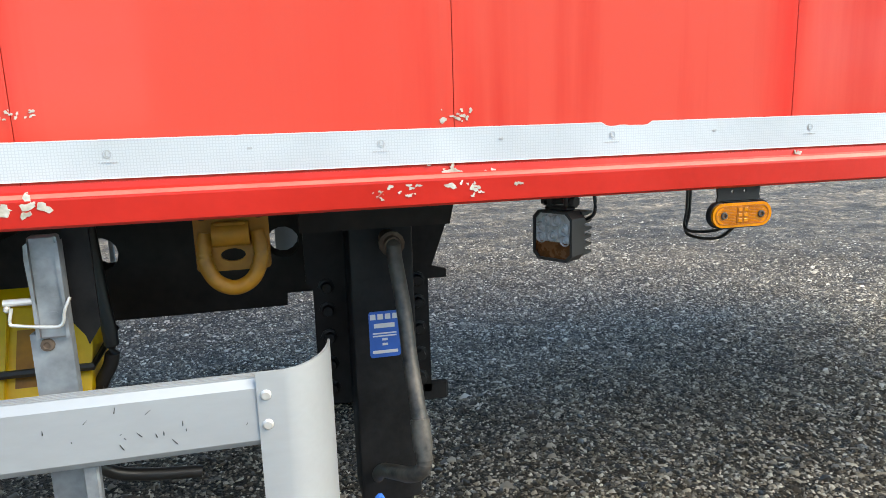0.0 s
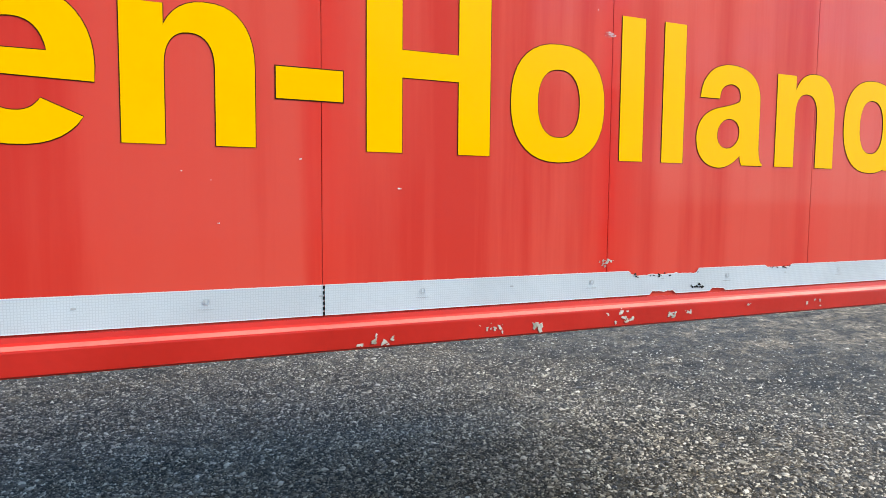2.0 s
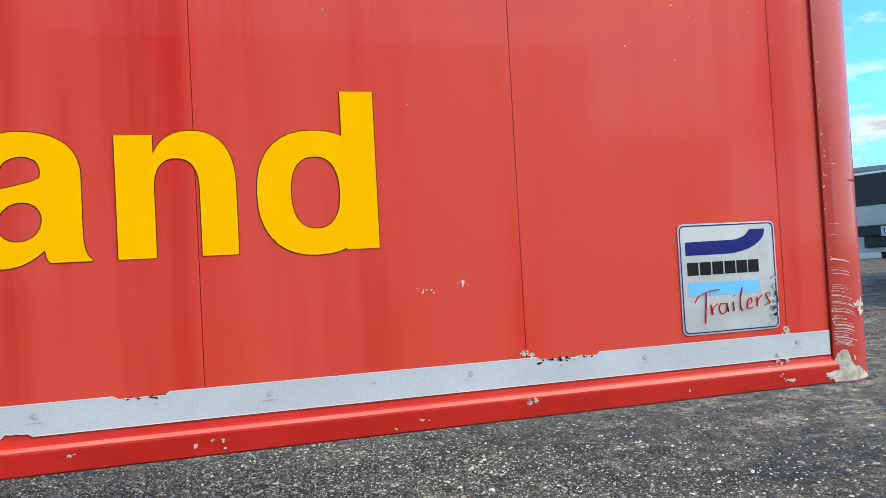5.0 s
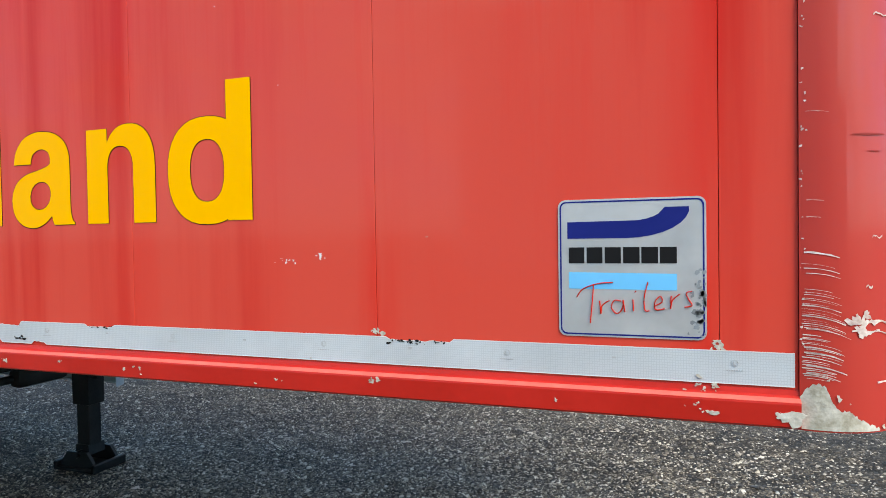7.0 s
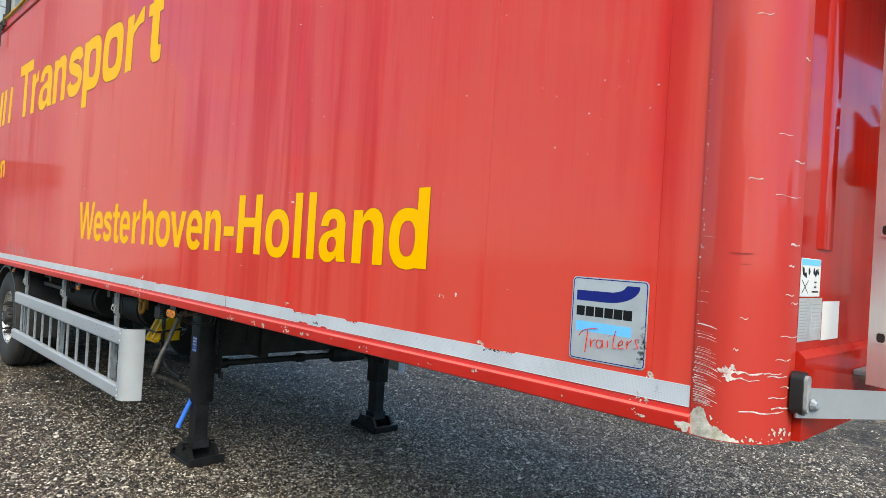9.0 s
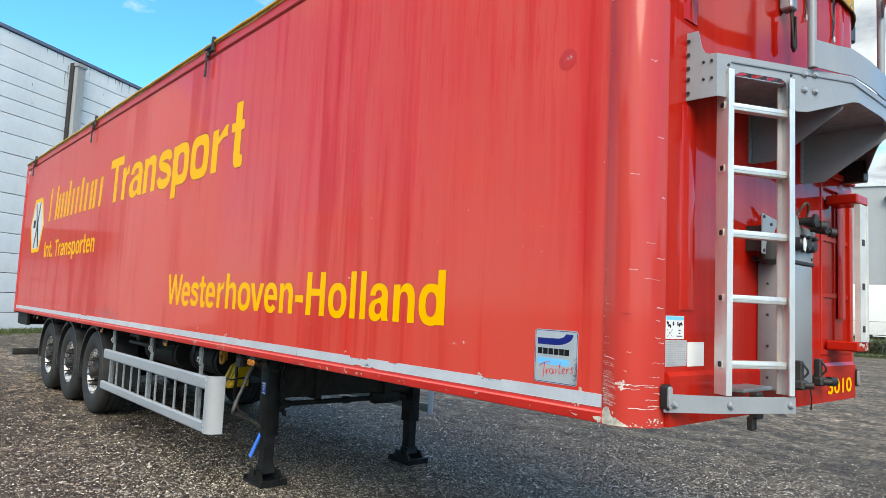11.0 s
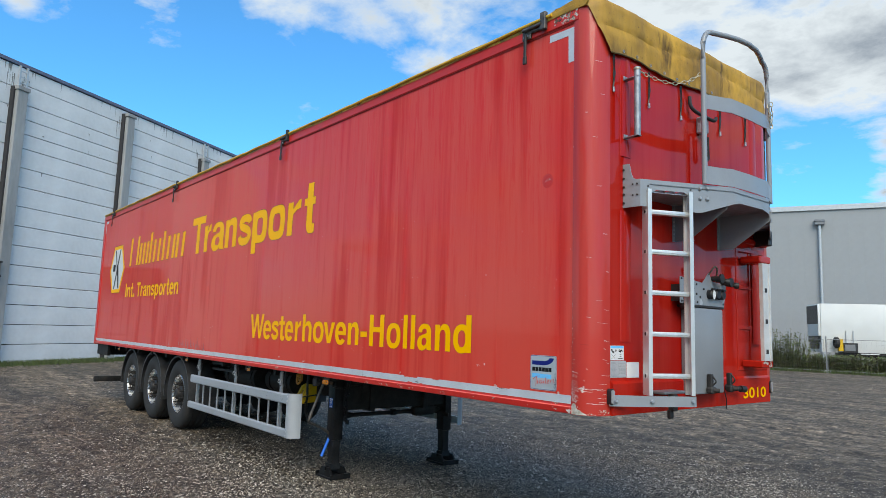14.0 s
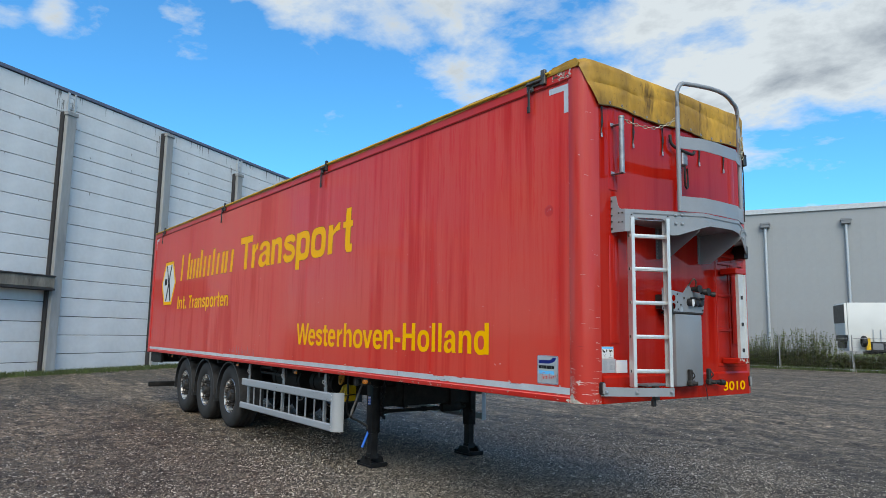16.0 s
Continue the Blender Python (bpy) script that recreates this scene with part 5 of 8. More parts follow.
# ---- landing gear ----
def landing_leg(y0, mirror):
    """y0: outer face of the leg; the plate and the crank lie outside."""
    s = -1 if mirror else 1
    yy = lambda d: y0 + s * d
    span = lambda a, b: (min(yy(a), yy(b)), max(yy(a), yy(b)))
    bm = bmesh.new()
    ya, yb = span(0, 0.125)
    bx(bm, (-4.100, ya, 0.40), (-3.962, yb, FLOOR + 0.01), 0.008, 2)
    leg = part("landing_leg", bm, "leg_black", T, "black painted steel landing leg with blue sticker")
    bm = bmesh.new()
    ya, yb = span(0.015, 0.11)
    bx(bm, (-4.083, ya, 0.10), (-3.979, yb, 0.44), 0.006)
    part("inner_leg", bm, "leg_black", leg)
    bm = bmesh.new()
    ya, yb = span(0.128, 0.142)
    prism(bm, [(-4.175, 0.60), (-3.905, 0.60), (-3.905, 0.885), (-3.860, 0.885), (-3.860, 0.905), (-3.895, 0.915), (-3.815, FLOOR), (-4.19, FLOOR), (-4.19, 0.9), (-4.175, 0.88)], "y", ya, yb)
    bx(bm, (-3.93, min(ya, yb), 0.575), (-3.862, max(ya, yb), 0.625), 0.012)
    part("mount_plate", bm, "leg_black", leg)
    bolt = bmesh.new()
    lathe(bolt, [(0, -0.012), (0.011, -0.012), (0.014, -0.002), (0.020, 0.0), (0.020, 0.004), (0, 0.004)], (0, 0, 0), "y", 8)
    me = mesh_of("bolt", bolt, "leg_black")
    for bxx in (-4.145, -3.932):
        for z in (0.64, 0.70, 0.765, 0.83, 0.885):
            m = Matrix.Translation((bxx, yy(0.124), z))
            part("bolt", me, "", leg, "", m @ Matrix.Diagonal((1, s, 1, 1)))
    # foot: a rocker shoe with side cheeks on a flat sole
    bm = bmesh.new()
    ya, yb = span(-0.06, 0.19)
    bx(bm, (-4.19, ya, 0.0), (-3.87, yb, 0.022), 0.006)
    prism(bm, [(-4.18, 0.022), (-3.88, 0.022), (-3.95, 0.115), (-4.11, 0.115)], "y", *span(-0.035, -0.015))
    prism(bm, [(-4.18, 0.022), (-3.88, 0.022), (-3.95, 0.115), (-4.11, 0.115)], "y", *span(0.14, 0.16))
    bx(bm, (-4.20, span(-0.06, 0.19)[0], 0.0), (-4.17, span(-0.06, 0.19)[1], 0.055), 0.006)
    bx(bm, (-3.89, span(-0.06, 0.19)[0], 0.0), (-3.86, span(-0.06, 0.19)[1], 0.055), 0.006)
    rod(bm, (-4.03, yy(-0.05), 0.10), (-4.03, yy(0.175), 0.10), 0.022, 10)
    prism(bm, [(-4.09, 0.09), (-3.97, 0.09), (-3.98, 0.15), (-4.08, 0.15)], "y", *span(0.0, 0.12))
    part("foot", bm, "leg_black", leg, "flat rocking steel foot with dust")
    return leg


leg_l = landing_leg(0.405, False)
landing_leg(WIDE - 0.405, True)
# sticker with unreadable lines
bm = bmesh.new()
prism(bm, round_rect(-4.066, 0.748, -3.999, 0.852, 0.006), "y", 0.4035, 0.4045)
stick = part("sticker", bm, "blue_label", leg_l, "blue maker's sticker")
for u, w, z, h in [(-0.0245 + 0.0163 * k, 0.012, 0.834, 0.012) for k in range(4)] + [(0, 0.045, 0.815, 0.010), (0, 0.052, 0.801, 0.003), (0, 0.052, 0.795, 0.003), (0, 0.012, 0.786, 0.005), (0, 0.012, 0.775, 0.005), (0, 0.055, 0.757, 0.007)]:
    bm = bmesh.new()
    bx(bm, (-4.0325 + u - w / 2, 0.4026, z), (-4.0325 + u + w / 2, 0.4034, z + h))
    part("print_bar", bm, "white_vinyl", stick)
# crank handle hanging on the leg, with a blue grip
bm = bmesh.new()
tube(bm, smooth_line([(-4.020, 0.40, 1.014), (-4.022, 0.30, 1.016), (-4.022, 0.283, 0.99), (-4.016, 0.238, 0.90), (-4.014, 0.205, 0.815), (-4.010, 0.166, 0.735), (-4.007, 0.140, 0.67),
                      (-4.010, 0.130, 0.625), (-4.030, 0.15, 0.603), (-4.052, 0.22, 0.575), (-4.060, 0.34, 0.515), (-4.062, 0.412, 0.465), (-4.062, 0.424, 0.435)], 5), 0.0150, 10)
rod(bm, (-4.009, 0.155, 0.71), (-4.007, 0.137, 0.655), 0.0185, 12)
crank = part("crank_handle", bm, "crank_steel", leg_l, "bare worn steel crank")
bm = bmesh.new()
tube(bm, [(-4.062, 0.427, 0.440), (-4.062, 0.421, 0.42), (-4.066, 0.345, 0.245), (-4.066, 0.337, 0.225)], 0.0165, 10)
part("grip", bm, "blue_grip", crank, "bright blue plastic grip")
bm = bmesh.new()
rod(bm, (-4.022, 0.29, 1.014), (-4.018, 0.41, 1.014), 0.018, 10)
rod(bm, (-4.021, 0.315, 1.014), (-4.021, 0.330, 1.014), 0.026, 10)
part("gear_shaft", bm, "rust", leg_l)
# ---- side guard ----
def guard(m):
    rail = lambda z0, z1: [(0.03, z0), (0.004, z0), (0.0, z0 + 0.004), (-0.006, z0 + 0.012), (-0.006, z1 - 0.012), (0.0, z1 - 0.004), (0.004, z1), (0.03, z1),
                           (0.03, z1 - 0.004), (0.008, z1 - 0.004), (0.008, z0 + 0.004), (0.03, z0 + 0.004)]
    bm = bmesh.new()
    prism(bm, rail(0.775, 0.882), "x", -7.36, -4.262)
    top = part("side_guard", bm, "guard_metal", T, "silver aluminium side guard with upright bars", m)
    bm = bmesh.new()
    prism(bm, rail(0.415, 0.505), "x", -7.41, -4.262)
    part("lower_rail", bm, "guard_metal", top, "", m)
    # rounded end plate
    plan = [(-4.285, -0.009), (-4.245, -0.009)] + [(-4.250 + 0.085 * math.sin(radians(a)), 0.140 - 0.149 * math.cos(radians(a))) for a in range(9, 82, 9)]
    inner = [(x - 0.003 if i > 1 else x, y + 0.004) for i, (x, y) in enumerate(plan)]
    bm = bmesh.new()
    prism(bm, plan + inner[::-1], "z", 0.415, 0.895)
    end = part("end_plate", bm, "guard_metal", top, "curved grey end plate", m)
    for z in (0.859, 0.812, 0.48, 0.44):
        bm = bmesh.new()
        lathe(bm, [(0, -0.004), (0.006, -0.004), (0.0085, -0.001), (0.0085, 0.002)], (-4.272, -0.009, z), "y", 10)
        part("rivet", bm, "aluminium", end, "", m)
    # grooved upper edge and dark scratches of the top rail
    bm = bmesh.new()
    for k in range(4):
        bx(bm, (-7.36, 0.004 + 0.006 * k, 0.8815), (-4.262, 0.0065 + 0.006 * k, 0.8845))
    part("edge_groove", bm, "guard_metal", top, "", m)
    q = random.Random(17)
    bm = bmesh.new()
    for _ in range(60):
        x, z, l, a = -4.30 - abs(q.gauss(0, 0.9)), q.uniform(0.792, 0.868), q.uniform(0.002, 0.011), q.uniform(0.6, 2.4)
        dx, dz = l * math.cos(a), l * math.sin(a)
        prism(bm, [(x - 0.0007, z), (x + 0.0007, z), (x + dx + 0.0003, z + dz), (x + dx - 0.0003, z + dz)], "y", -0.0068, -0.0058)
    part("scratched_patch", bm, "hub_dark", top, "", m, kind="stuff")
    bm = bmesh.new()
    bx(bm, (0, 0.012, 0.44), (0.022, 0.030, 0.80), 0.003)
    bar = mesh_of("upright_bar", bm, "galvanised")
    for i in range(11):
        part("upright_bar", bar, "", top, "", m @ Matrix.Translation((-7.16 + 0.262 * i, 0, 0)))
    for x in (-4.585, -5.9, -7.22):
        # lower channel with a slot at its foot, upper box with turned lips, side flange with a cut corner
        bm = bmesh.new()
        prism(bm, [(x - 0.010, 0.052), (x + 0.044, 0.052), (x + 0.044, 0.070), (x + 0.040, 0.070), (x + 0.040, 0.056), (x - 0.006, 0.056), (x - 0.006, 0.070), (x - 0.010, 0.070)], "z", 0.42, 0.968)
        post = part("guard_post", bm, "galvanised", top, "galvanised channel post", m)
        bm = bmesh.new()
        bx(bm, (x + 0.006, 0.043, 0.962), (x + 0.044, 0.064, 1.112), 0.003)
        for e in (x + 0.003, x + 0.042):
            prism(bm, [(e, 0.962), (e + 0.005, 0.966), (e + 0.005, 1.104), (e, 1.100), (e - 0.0015, 1.08), (e + 0.001, 1.02)], "y", 0.038, 0.060)
        part("upper_box", bm, "galvanised", post, "", m)
        bm = bmesh.new()
        prism(bm, [(x + 0.044, FLOOR - 0.003), (x + 0.080, FLOOR - 0.003), (x + 0.080, 0.968), (x + 0.062, 0.940), (x + 0.058, 0.955), (x + 0.044, 0.975)], "y", 0.070, 0.075)
        part("side_flange", bm, "leg_black", post, "", m)
        bm = bmesh.new()
        for z in (1.075, 1.040, 1.022, 1.0):
            prism(bm, blob(x + 0.014 + 0.02 * q.random(), z, 0.0035, q, 9, 0.6, 2.2), "y", 0.0422, 0.0436)
        part("weld_spot", bm, "galvanised", post, "", m, kind="stuff")
        bm = bmesh.new()
        rod(bm, (x - 0.034, 0.045, 1.019), (x + 0.008, 0.045, 1.019), 0.0055, 12)
        bx(bm, (x - 0.034, 0.036, 1.006), (x - 0.026, 0.050, 1.016), 0.003)
        tube(bm, smooth_line([(x - 0.022, 0.036, 1.013), (x - 0.026, 0.034, 0.992), (x - 0.016, 0.033, 0.988), (x + 0.020, 0.032, 0.983), (x + 0.040, 0.032, 0.984), (x + 0.046, 0.034, 1.005), (x + 0.053, 0.040, 1.022)], 4), 0.0024, 8)
        part("lock_pin", bm, "aluminium", post, "bright spring wire lock pin", m)
        bm = bmesh.new()
        lathe(bm, [(0, -0.003), (0.004, -0.003), (0.005, -0.005), (0.009, -0.004), (0.010, 0)], (x + 0.012, 0.052, 0.951), "y", 14)
        part("bolt", bm, "rust", post, "", m)


guard(Matrix())
guard(Matrix.Translation((0, WIDE, 0)) @ Matrix.Diagonal((1, -1, 1, 1)))

# yellow chocks in their holder
def chock(x, y):
    bm = bmesh.new()
    prism(bm, [(y, 0.735), (y + 0.18, 0.745), (y + 0.18, 0.935), (y + 0.14, 0.945), (y + 0.09, 0.915)], "x", x, x + 0.22)
    for k in range(2):
        xx = x + 0.045 + 0.09 * k
        prism(bm, [(y - 0.010, 0.740), (y + 0.01, 0.740), (y + 0.10, 0.915), (y + 0.08, 0.925)], "x", xx, xx + 0.025)
    bx(bm, (x - 0.003, y - 0.012, 0.733), (x + 0.223, y + 0.02, 0.752), 0.003)
    c = part("wheel_chock", bm, "yellow_plastic", T, "yellow plastic wheel chock")
    bm = bmesh.new()
    tube(bm, [(x - 0.02, y + 0.0, 0.81), (x + 0.23, y + 0.0, 0.81), (x + 0.232, y + 0.19, 0.83)], 0.008, 6)
    part("holder", bm, "cable", c)
    bm = bmesh.new()
    prism(bm, [(y + 0.018, 0.775), (y + 0.021, 0.773), (y + 0.072, 0.873), (y + 0.068, 0.876)], "x", x + 0.085, x + 0.125)
    part("slot", bm, "yellow_steel", c)


chock(-4.835, 0.36)
bm = bmesh.new()
tube(bm, smooth_line([(-4.60, 0.42, 1.10), (-4.585, 0.40, 0.95), (-4.578, 0.40, 0.82), (-4.61, 0.41, 0.75), (-4.66, 0.44, 0.62), (-4.62, 0.47, 0.53), (-4.45, 0.5, 0.49)]), 0.014, 8)
part("air_hose", bm, "cable", T)
bm = bmesh.new()
tube(bm, smooth_line([(-4.60, 0.40, 0.745), (-4.8, 0.385, 0.725), (-5.1, 0.385, 0.73), (-5.4, 0.40, 0.74)]), 0.012, 8)
part("air_hose", bm, "cable", T)

# yellow lashing ring
bm = bmesh.new()
holed(bm, round_rect(-4.371, 1.020, -4.252, FLOOR + 0.005, 0.008), [ring_of(-4.312, 1.046, 0.020, 14, 0.011)], "y", 0.15, 0.158)
lash = part("lashing_plate", bm, "yellow_steel", T, "yellow lashing ring plate with grime")
bm = bmesh.new()
tube(bm, smooth_line([(-4.352, 0.146, 1.085), (-4.357, 0.140, 1.045), (-4.342, 0.136, 1.008), (-4.312, 0.134, 0.994), (-4.282, 0.136, 1.008), (-4.267, 0.140, 1.045), (-4.272, 0.146, 1.085)]), 0.0125, 10)
part("ring", bm, "yellow_steel", lash)
bm = bmesh.new()
rod(bm, (-4.341, 0.138, 1.083), (-4.283, 0.138, 1.083), 0.020, 14)
bx(bm, (-4.339, 0.126, 1.083), (-4.285, 0.15, 1.104), 0.006, 2)
part("hinge", bm, "yellow_steel", lash)
for x in (-4.357, -4.267):
    bm = bmesh.new()
    lathe(bm, [(0.0, 0.006), (0.008, 0.006), (0.011, 0.002), (0.011, 0.0)], (x, 0.150, 1.116), "y", 10)
    bmesh.ops.scale(bm, vec=(1, -1, 1), verts=bm.verts, space=Matrix.Translation((0, -0.150, 0)))
    part("bolt", bm, "chassis_black", lash)


# ---- lamps under the rail ----
def amber_marker(x, y, z, s):
    bm = bmesh.new()
    prism(bm, round_rect(x - 0.060 * s, z - 0.0235 * s, x + 0.060 * s, z + 0.0235 * s, 0.0234 * s, 6), "y", y + 0.002, y + 0.013)
    lamp = part("marker_lamp", bm, "plastic_black", T, "oval amber side marker lamp on a black bracket")
    bm = bmesh.new()
    prism(bm, round_rect(x - 0.0575 * s, z - 0.0208 * s, x + 0.0575 * s, z + 0.0208 * s, 0.0205 * s, 6), "y", y - 0.003, y + 0.004)
    lens = part("lens", bm, "amber_lens", lamp, "ribbed amber plastic lens")
    bm = bmesh.new()
    holed(bm, round_rect(x - 0.052 * s, z - 0.0160 * s, x + 0.052 * s, z + 0.0160 * s, 0.0155 * s, 6), [round_rect(x - 0.0505 * s, z - 0.0147 * s, x + 0.0505 * s, z + 0.0147 * s, 0.0142 * s, 6)], "y", y - 0.0040, y - 0.0028)
    part("lens_bead", bm, "amber_deep", lens)
    bm = bmesh.new()
    for k in range(-5, 6):
        zz = z + 0.0026 * s * k
        w = 0.0500 * s - 0.0022 * s * abs(k) ** 1.15
        for a0, a1 in ((x - w, x - 0.0125 * s), (x + 0.0125 * s, x + w)):
            bx(bm, (a0, y - 0.0037, zz - 0.0005 * s), (a1, y - 0.0028, zz + 0.0005 * s))
    part("lens_ribs", bm, "amber_deep", lens, kind="stuff")
    bm = bmesh.new()
    bx(bm, (x - 0.0115 * s, y - 0.0040, z - 0.0140 * s), (x + 0.0115 * s, y - 0.0029, z + 0.0140 * s), 0.001)
    block = part("led_block", bm, "amber_deep", lamp)
    for cx in (-0.0055, 0.0055):
        for cz in (-0.0092, 0.0, 0.0092):
            bm = bmesh.new()
            bx(bm, (x + (cx - 0.0038) * s, y - 0.0050, z + (cz - 0.0030) * s), (x + (cx + 0.0038) * s, y - 0.0039, z + (cz + 0.0030) * s), 0.0008)
            part("led", bm, "amber_lens", block)
    for sx in (-0.036, 0.036):
        bm = bmesh.new()
        lathe(bm, [(0, -0.0035), (0.0030, -0.0035), (0.0034, -0.0060), (0.0056, -0.0060), (0.0066, -0.0028)], (x + sx * s, y, z), "y", 12)
        part("screw", bm, "crank_steel", lamp)
    # bracket, bent back at its foot, with two holes
    bm = bmesh.new()
    z0, z1 = z + 0.0215 * s, FLOOR + 0.004
    holed(bm, [(x - 0.042 * s, z0), (x + 0.045 * s, z0), (x + 0.041 * s, z0 + 0.010), (x + 0.043 * s, z1), (x - 0.044 * s, z1), (x - 0.040 * s, z0 + 0.010)],
          [ring_of(x - 0.012 * s, z0 + (z1 - z0) * 0.58, 0.0026 * s, 8), ring_of(x + 0.012 * s, z0 + (z1 - z0) * 0.58, 0.0026 * s, 8)], "y", y + 0.010, y + 0.013)
    bx(bm, (x - 0.042 * s, y + 0.002, z0 - 0.001), (x + 0.045 * s, y + 0.014, z0 + 0.002), 0.0008)
    part("bracket", bm, "plastic_black", lamp, "black sheet bracket")
    return lamp


am = amber_marker(-3.466, -0.004, 1.080, 1.0)
bm = bmesh.new()
tube(bm, smooth_line([(-3.45, 0.02, 1.066), (-3.435, 0.10, 1.02), (-3.418, 0.225, 1.008), (-3.402, 0.243, 1.05), (-3.395, 0.25, FLOOR + 0.02)]), 0.0032, 6)
tube(bm, smooth_line([(-3.45, 0.02, 1.072), (-3.44, 0.10, 1.035), (-3.430, 0.21, 1.02), (-3.418, 0.228, 1.06), (-3.412, 0.235, FLOOR + 0.02)]), 0.0032, 6)
part("cable", bm, "cable", am)
for x in (-5.455, -7.72, -11.6):
    amber_marker(x, 0.04, 1.075, 0.8)

lx, ly, lz = -3.768, 0.045, 1.056
WL = Matrix.Translation((lx, ly + 0.02, 0)) @ pose(0, 0, 0, 0, 0, -60) @ Matrix.Translation((-lx, -ly - 0.02, 0))


def chamfered(w, h, c):
    return [(lx - w, lz - h + c), (lx - w + c, lz - h), (lx + w - c, lz - h), (lx + w, lz - h + c), (lx + w, lz + h - c), (lx + w - c, lz + h), (lx - w + c, lz + h), (lx - w, lz + h - c)]


bm = bmesh.new()
prism(bm, chamfered(0.040, 0.042, 0.011), "y", ly + 0.002, ly + 0.034)
work = part("work_lamp", bm, "plastic_black", T, "square black work lamp with round lenses and smoked amber foot", WL)
bm = bmesh.new()
holed(bm, chamfered(0.041, 0.043, 0.0115), [chamfered(0.0365, 0.0385, 0.010)], "y", ly - 0.004, ly + 0.006)
part("bezel", bm, "plastic_black", work, "", WL)
bm = bmesh.new()
prism(bm, [(x, z) for x, z in chamfered(0.0362, 0.0382, 0.010) if z > lz] + [(lx - 0.0362, lz - 0.010), (lx + 0.0362, lz - 0.010)], "y", ly - 0.0005, ly + 0.003)
bowl = part("lens_plate", bm, "lamp_bowl", work, "grey mirrored lens plate", WL)
bm = bmesh.new()
prism(bm, [(lx - 0.0362, lz - 0.0105), (lx - 0.0362, lz - 0.028), (lx - 0.0262, lz - 0.0382), (lx + 0.0262, lz - 0.0382), (lx + 0.0362, lz - 0.028), (lx + 0.0362, lz - 0.0105)], "y", ly - 0.0012, ly + 0.003)
part("amber_strip", bm, "amber_smoked", work, "smoked amber lower lens", WL)
for cx, cz in ((-0.013, 0.026), (0.006, 0.026), (-0.025, 0.013), (0.023, 0.013), (-0.024, -0.004), (0.0, 0.000), (0.025, -0.006)):
    bm = bmesh.new()
    lathe(bm, [(0, -0.001), (0.0028, -0.0035), (0.0050, -0.0015), (0.0070, -0.0005), (0.0090, -0.0042), (0.0100, -0.0030), (0.0102, 0.0005)], (lx + cx, ly, lz + cz), "y", 16)
    part("lens", bm, "lens_clear", bowl, "", WL)
bm = bmesh.new()
for k in range(6):
    z = lz - 0.036 + 0.0135 * k
    prism(bm, [(ly + 0.030, z), (ly + 0.058, z + 0.003), (ly + 0.060, z + 0.006), (ly + 0.058, z + 0.008), (ly + 0.030, z + 0.008)], "x", lx - 0.036, lx + 0.036)
part("cooling_fins", bm, "plastic_black", work, "", WL, kind="stuff")
bm = bmesh.new()
for sx in (-0.017, 0.017):
    bx(bm, (lx + sx - 0.005, ly + 0.010, lz + 0.040), (lx + sx + 0.005, ly + 0.026, FLOOR + 0.006), 0.002)
bx(bm, (lx - 0.026, ly + 0.006, lz + 0.041), (lx + 0.026, ly + 0.030, lz + 0.050), 0.004)
rod(bm, (lx - 0.032, ly + 0.018, lz + 0.058), (lx + 0.032, ly + 0.018, lz + 0.058), 0.0065, 10)
rod(bm, (lx + 0.026, ly + 0.018, lz + 0.058), (lx + 0.034, ly + 0.018, lz + 0.058), 0.010, 6)
rod(bm, (lx - 0.034, ly + 0.018, lz + 0.058), (lx - 0.026, ly + 0.018, lz + 0.058), 0.010, 6)
part("bracket", bm, "plastic_black", work, "", WL)
bm = bmesh.new()
tube(bm, smooth_line([(lx + 0.02, ly + 0.05, lz + 0.02), (lx + 0.055, ly + 0.04, lz + 0.04), (lx + 0.05, ly + 0.04, FLOOR + 0.02)]), 0.003, 6)
part("cable", bm, "cable", work, "", WL)

# ---- wheels ----
bm = bmesh.new()
lathe(bm, [(0.285, 0.03), (0.32, 0.008), (0.40, -0.006), (0.46, 0.0), (0.505, 0.02), (0.525, 0.045), (0.53, 0.06), (0.53, 0.11), (0.518, 0.112), (0.518, 0.122), (0.53, 0.124), (0.53, 0.185),
           (0.518, 0.187), (0.518, 0.198), (0.53, 0.20), (0.53, 0.26), (0.518, 0.262), (0.518, 0.272), (0.53, 0.274), (0.53, 0.32), (0.505, 0.36), (0.46, 0.385), (0.40, 0.39), (0.285, 0.36)],
      (0, 0, 0), "y", 56)
TYRE = mesh_of("wheel", bm, "rubber")
bm = bmesh.new()
lathe(bm, [(0.292, 0.028), (0.284, 0.020), (0.276, 0.026), (0.268, 0.06), (0.262, 0.115), (0.258, 0.13)], (0, 0, 0), "y", 48)
lathe(bm, [(0.292, 0.028), (0.29, 0.36), (0.26, 0.36)], (0, 0, 0), "y", 48)
RIM = mesh_of("rim", bm, "rim_alloy")
bm = bmesh.new()
holed(bm, ring_of(0, 0, 0.262, 48), [ring_of(0.212 * math.cos(a), 0.212 * math.sin(a), 0.033, 12) for a in (2 * math.pi * k / 10 for k in range(10))], "y", 0.115, 0.135)
# the disc is much darker than the rim around it
DISC = mesh_of("wheel_disc", bm, "dark_alloy")
bm = bmesh.new()
lathe(bm, [(0, -0.02), (0.06, -0.02), (0.082, 0.0), (0.09, 0.04), (0.118, 0.06), (0.122, 0.13)], (0, 0, 0), "y", 28)
HUB = mesh_of("hub", bm, "hub_dark")
bm = bmesh.new()
lathe(bm, [(0, -0.012), (0.010, -0.012), (0.013, 0.055), (0.020, 0.06), (0.022, 0.115)], (0, 0, 0), "y", 8)
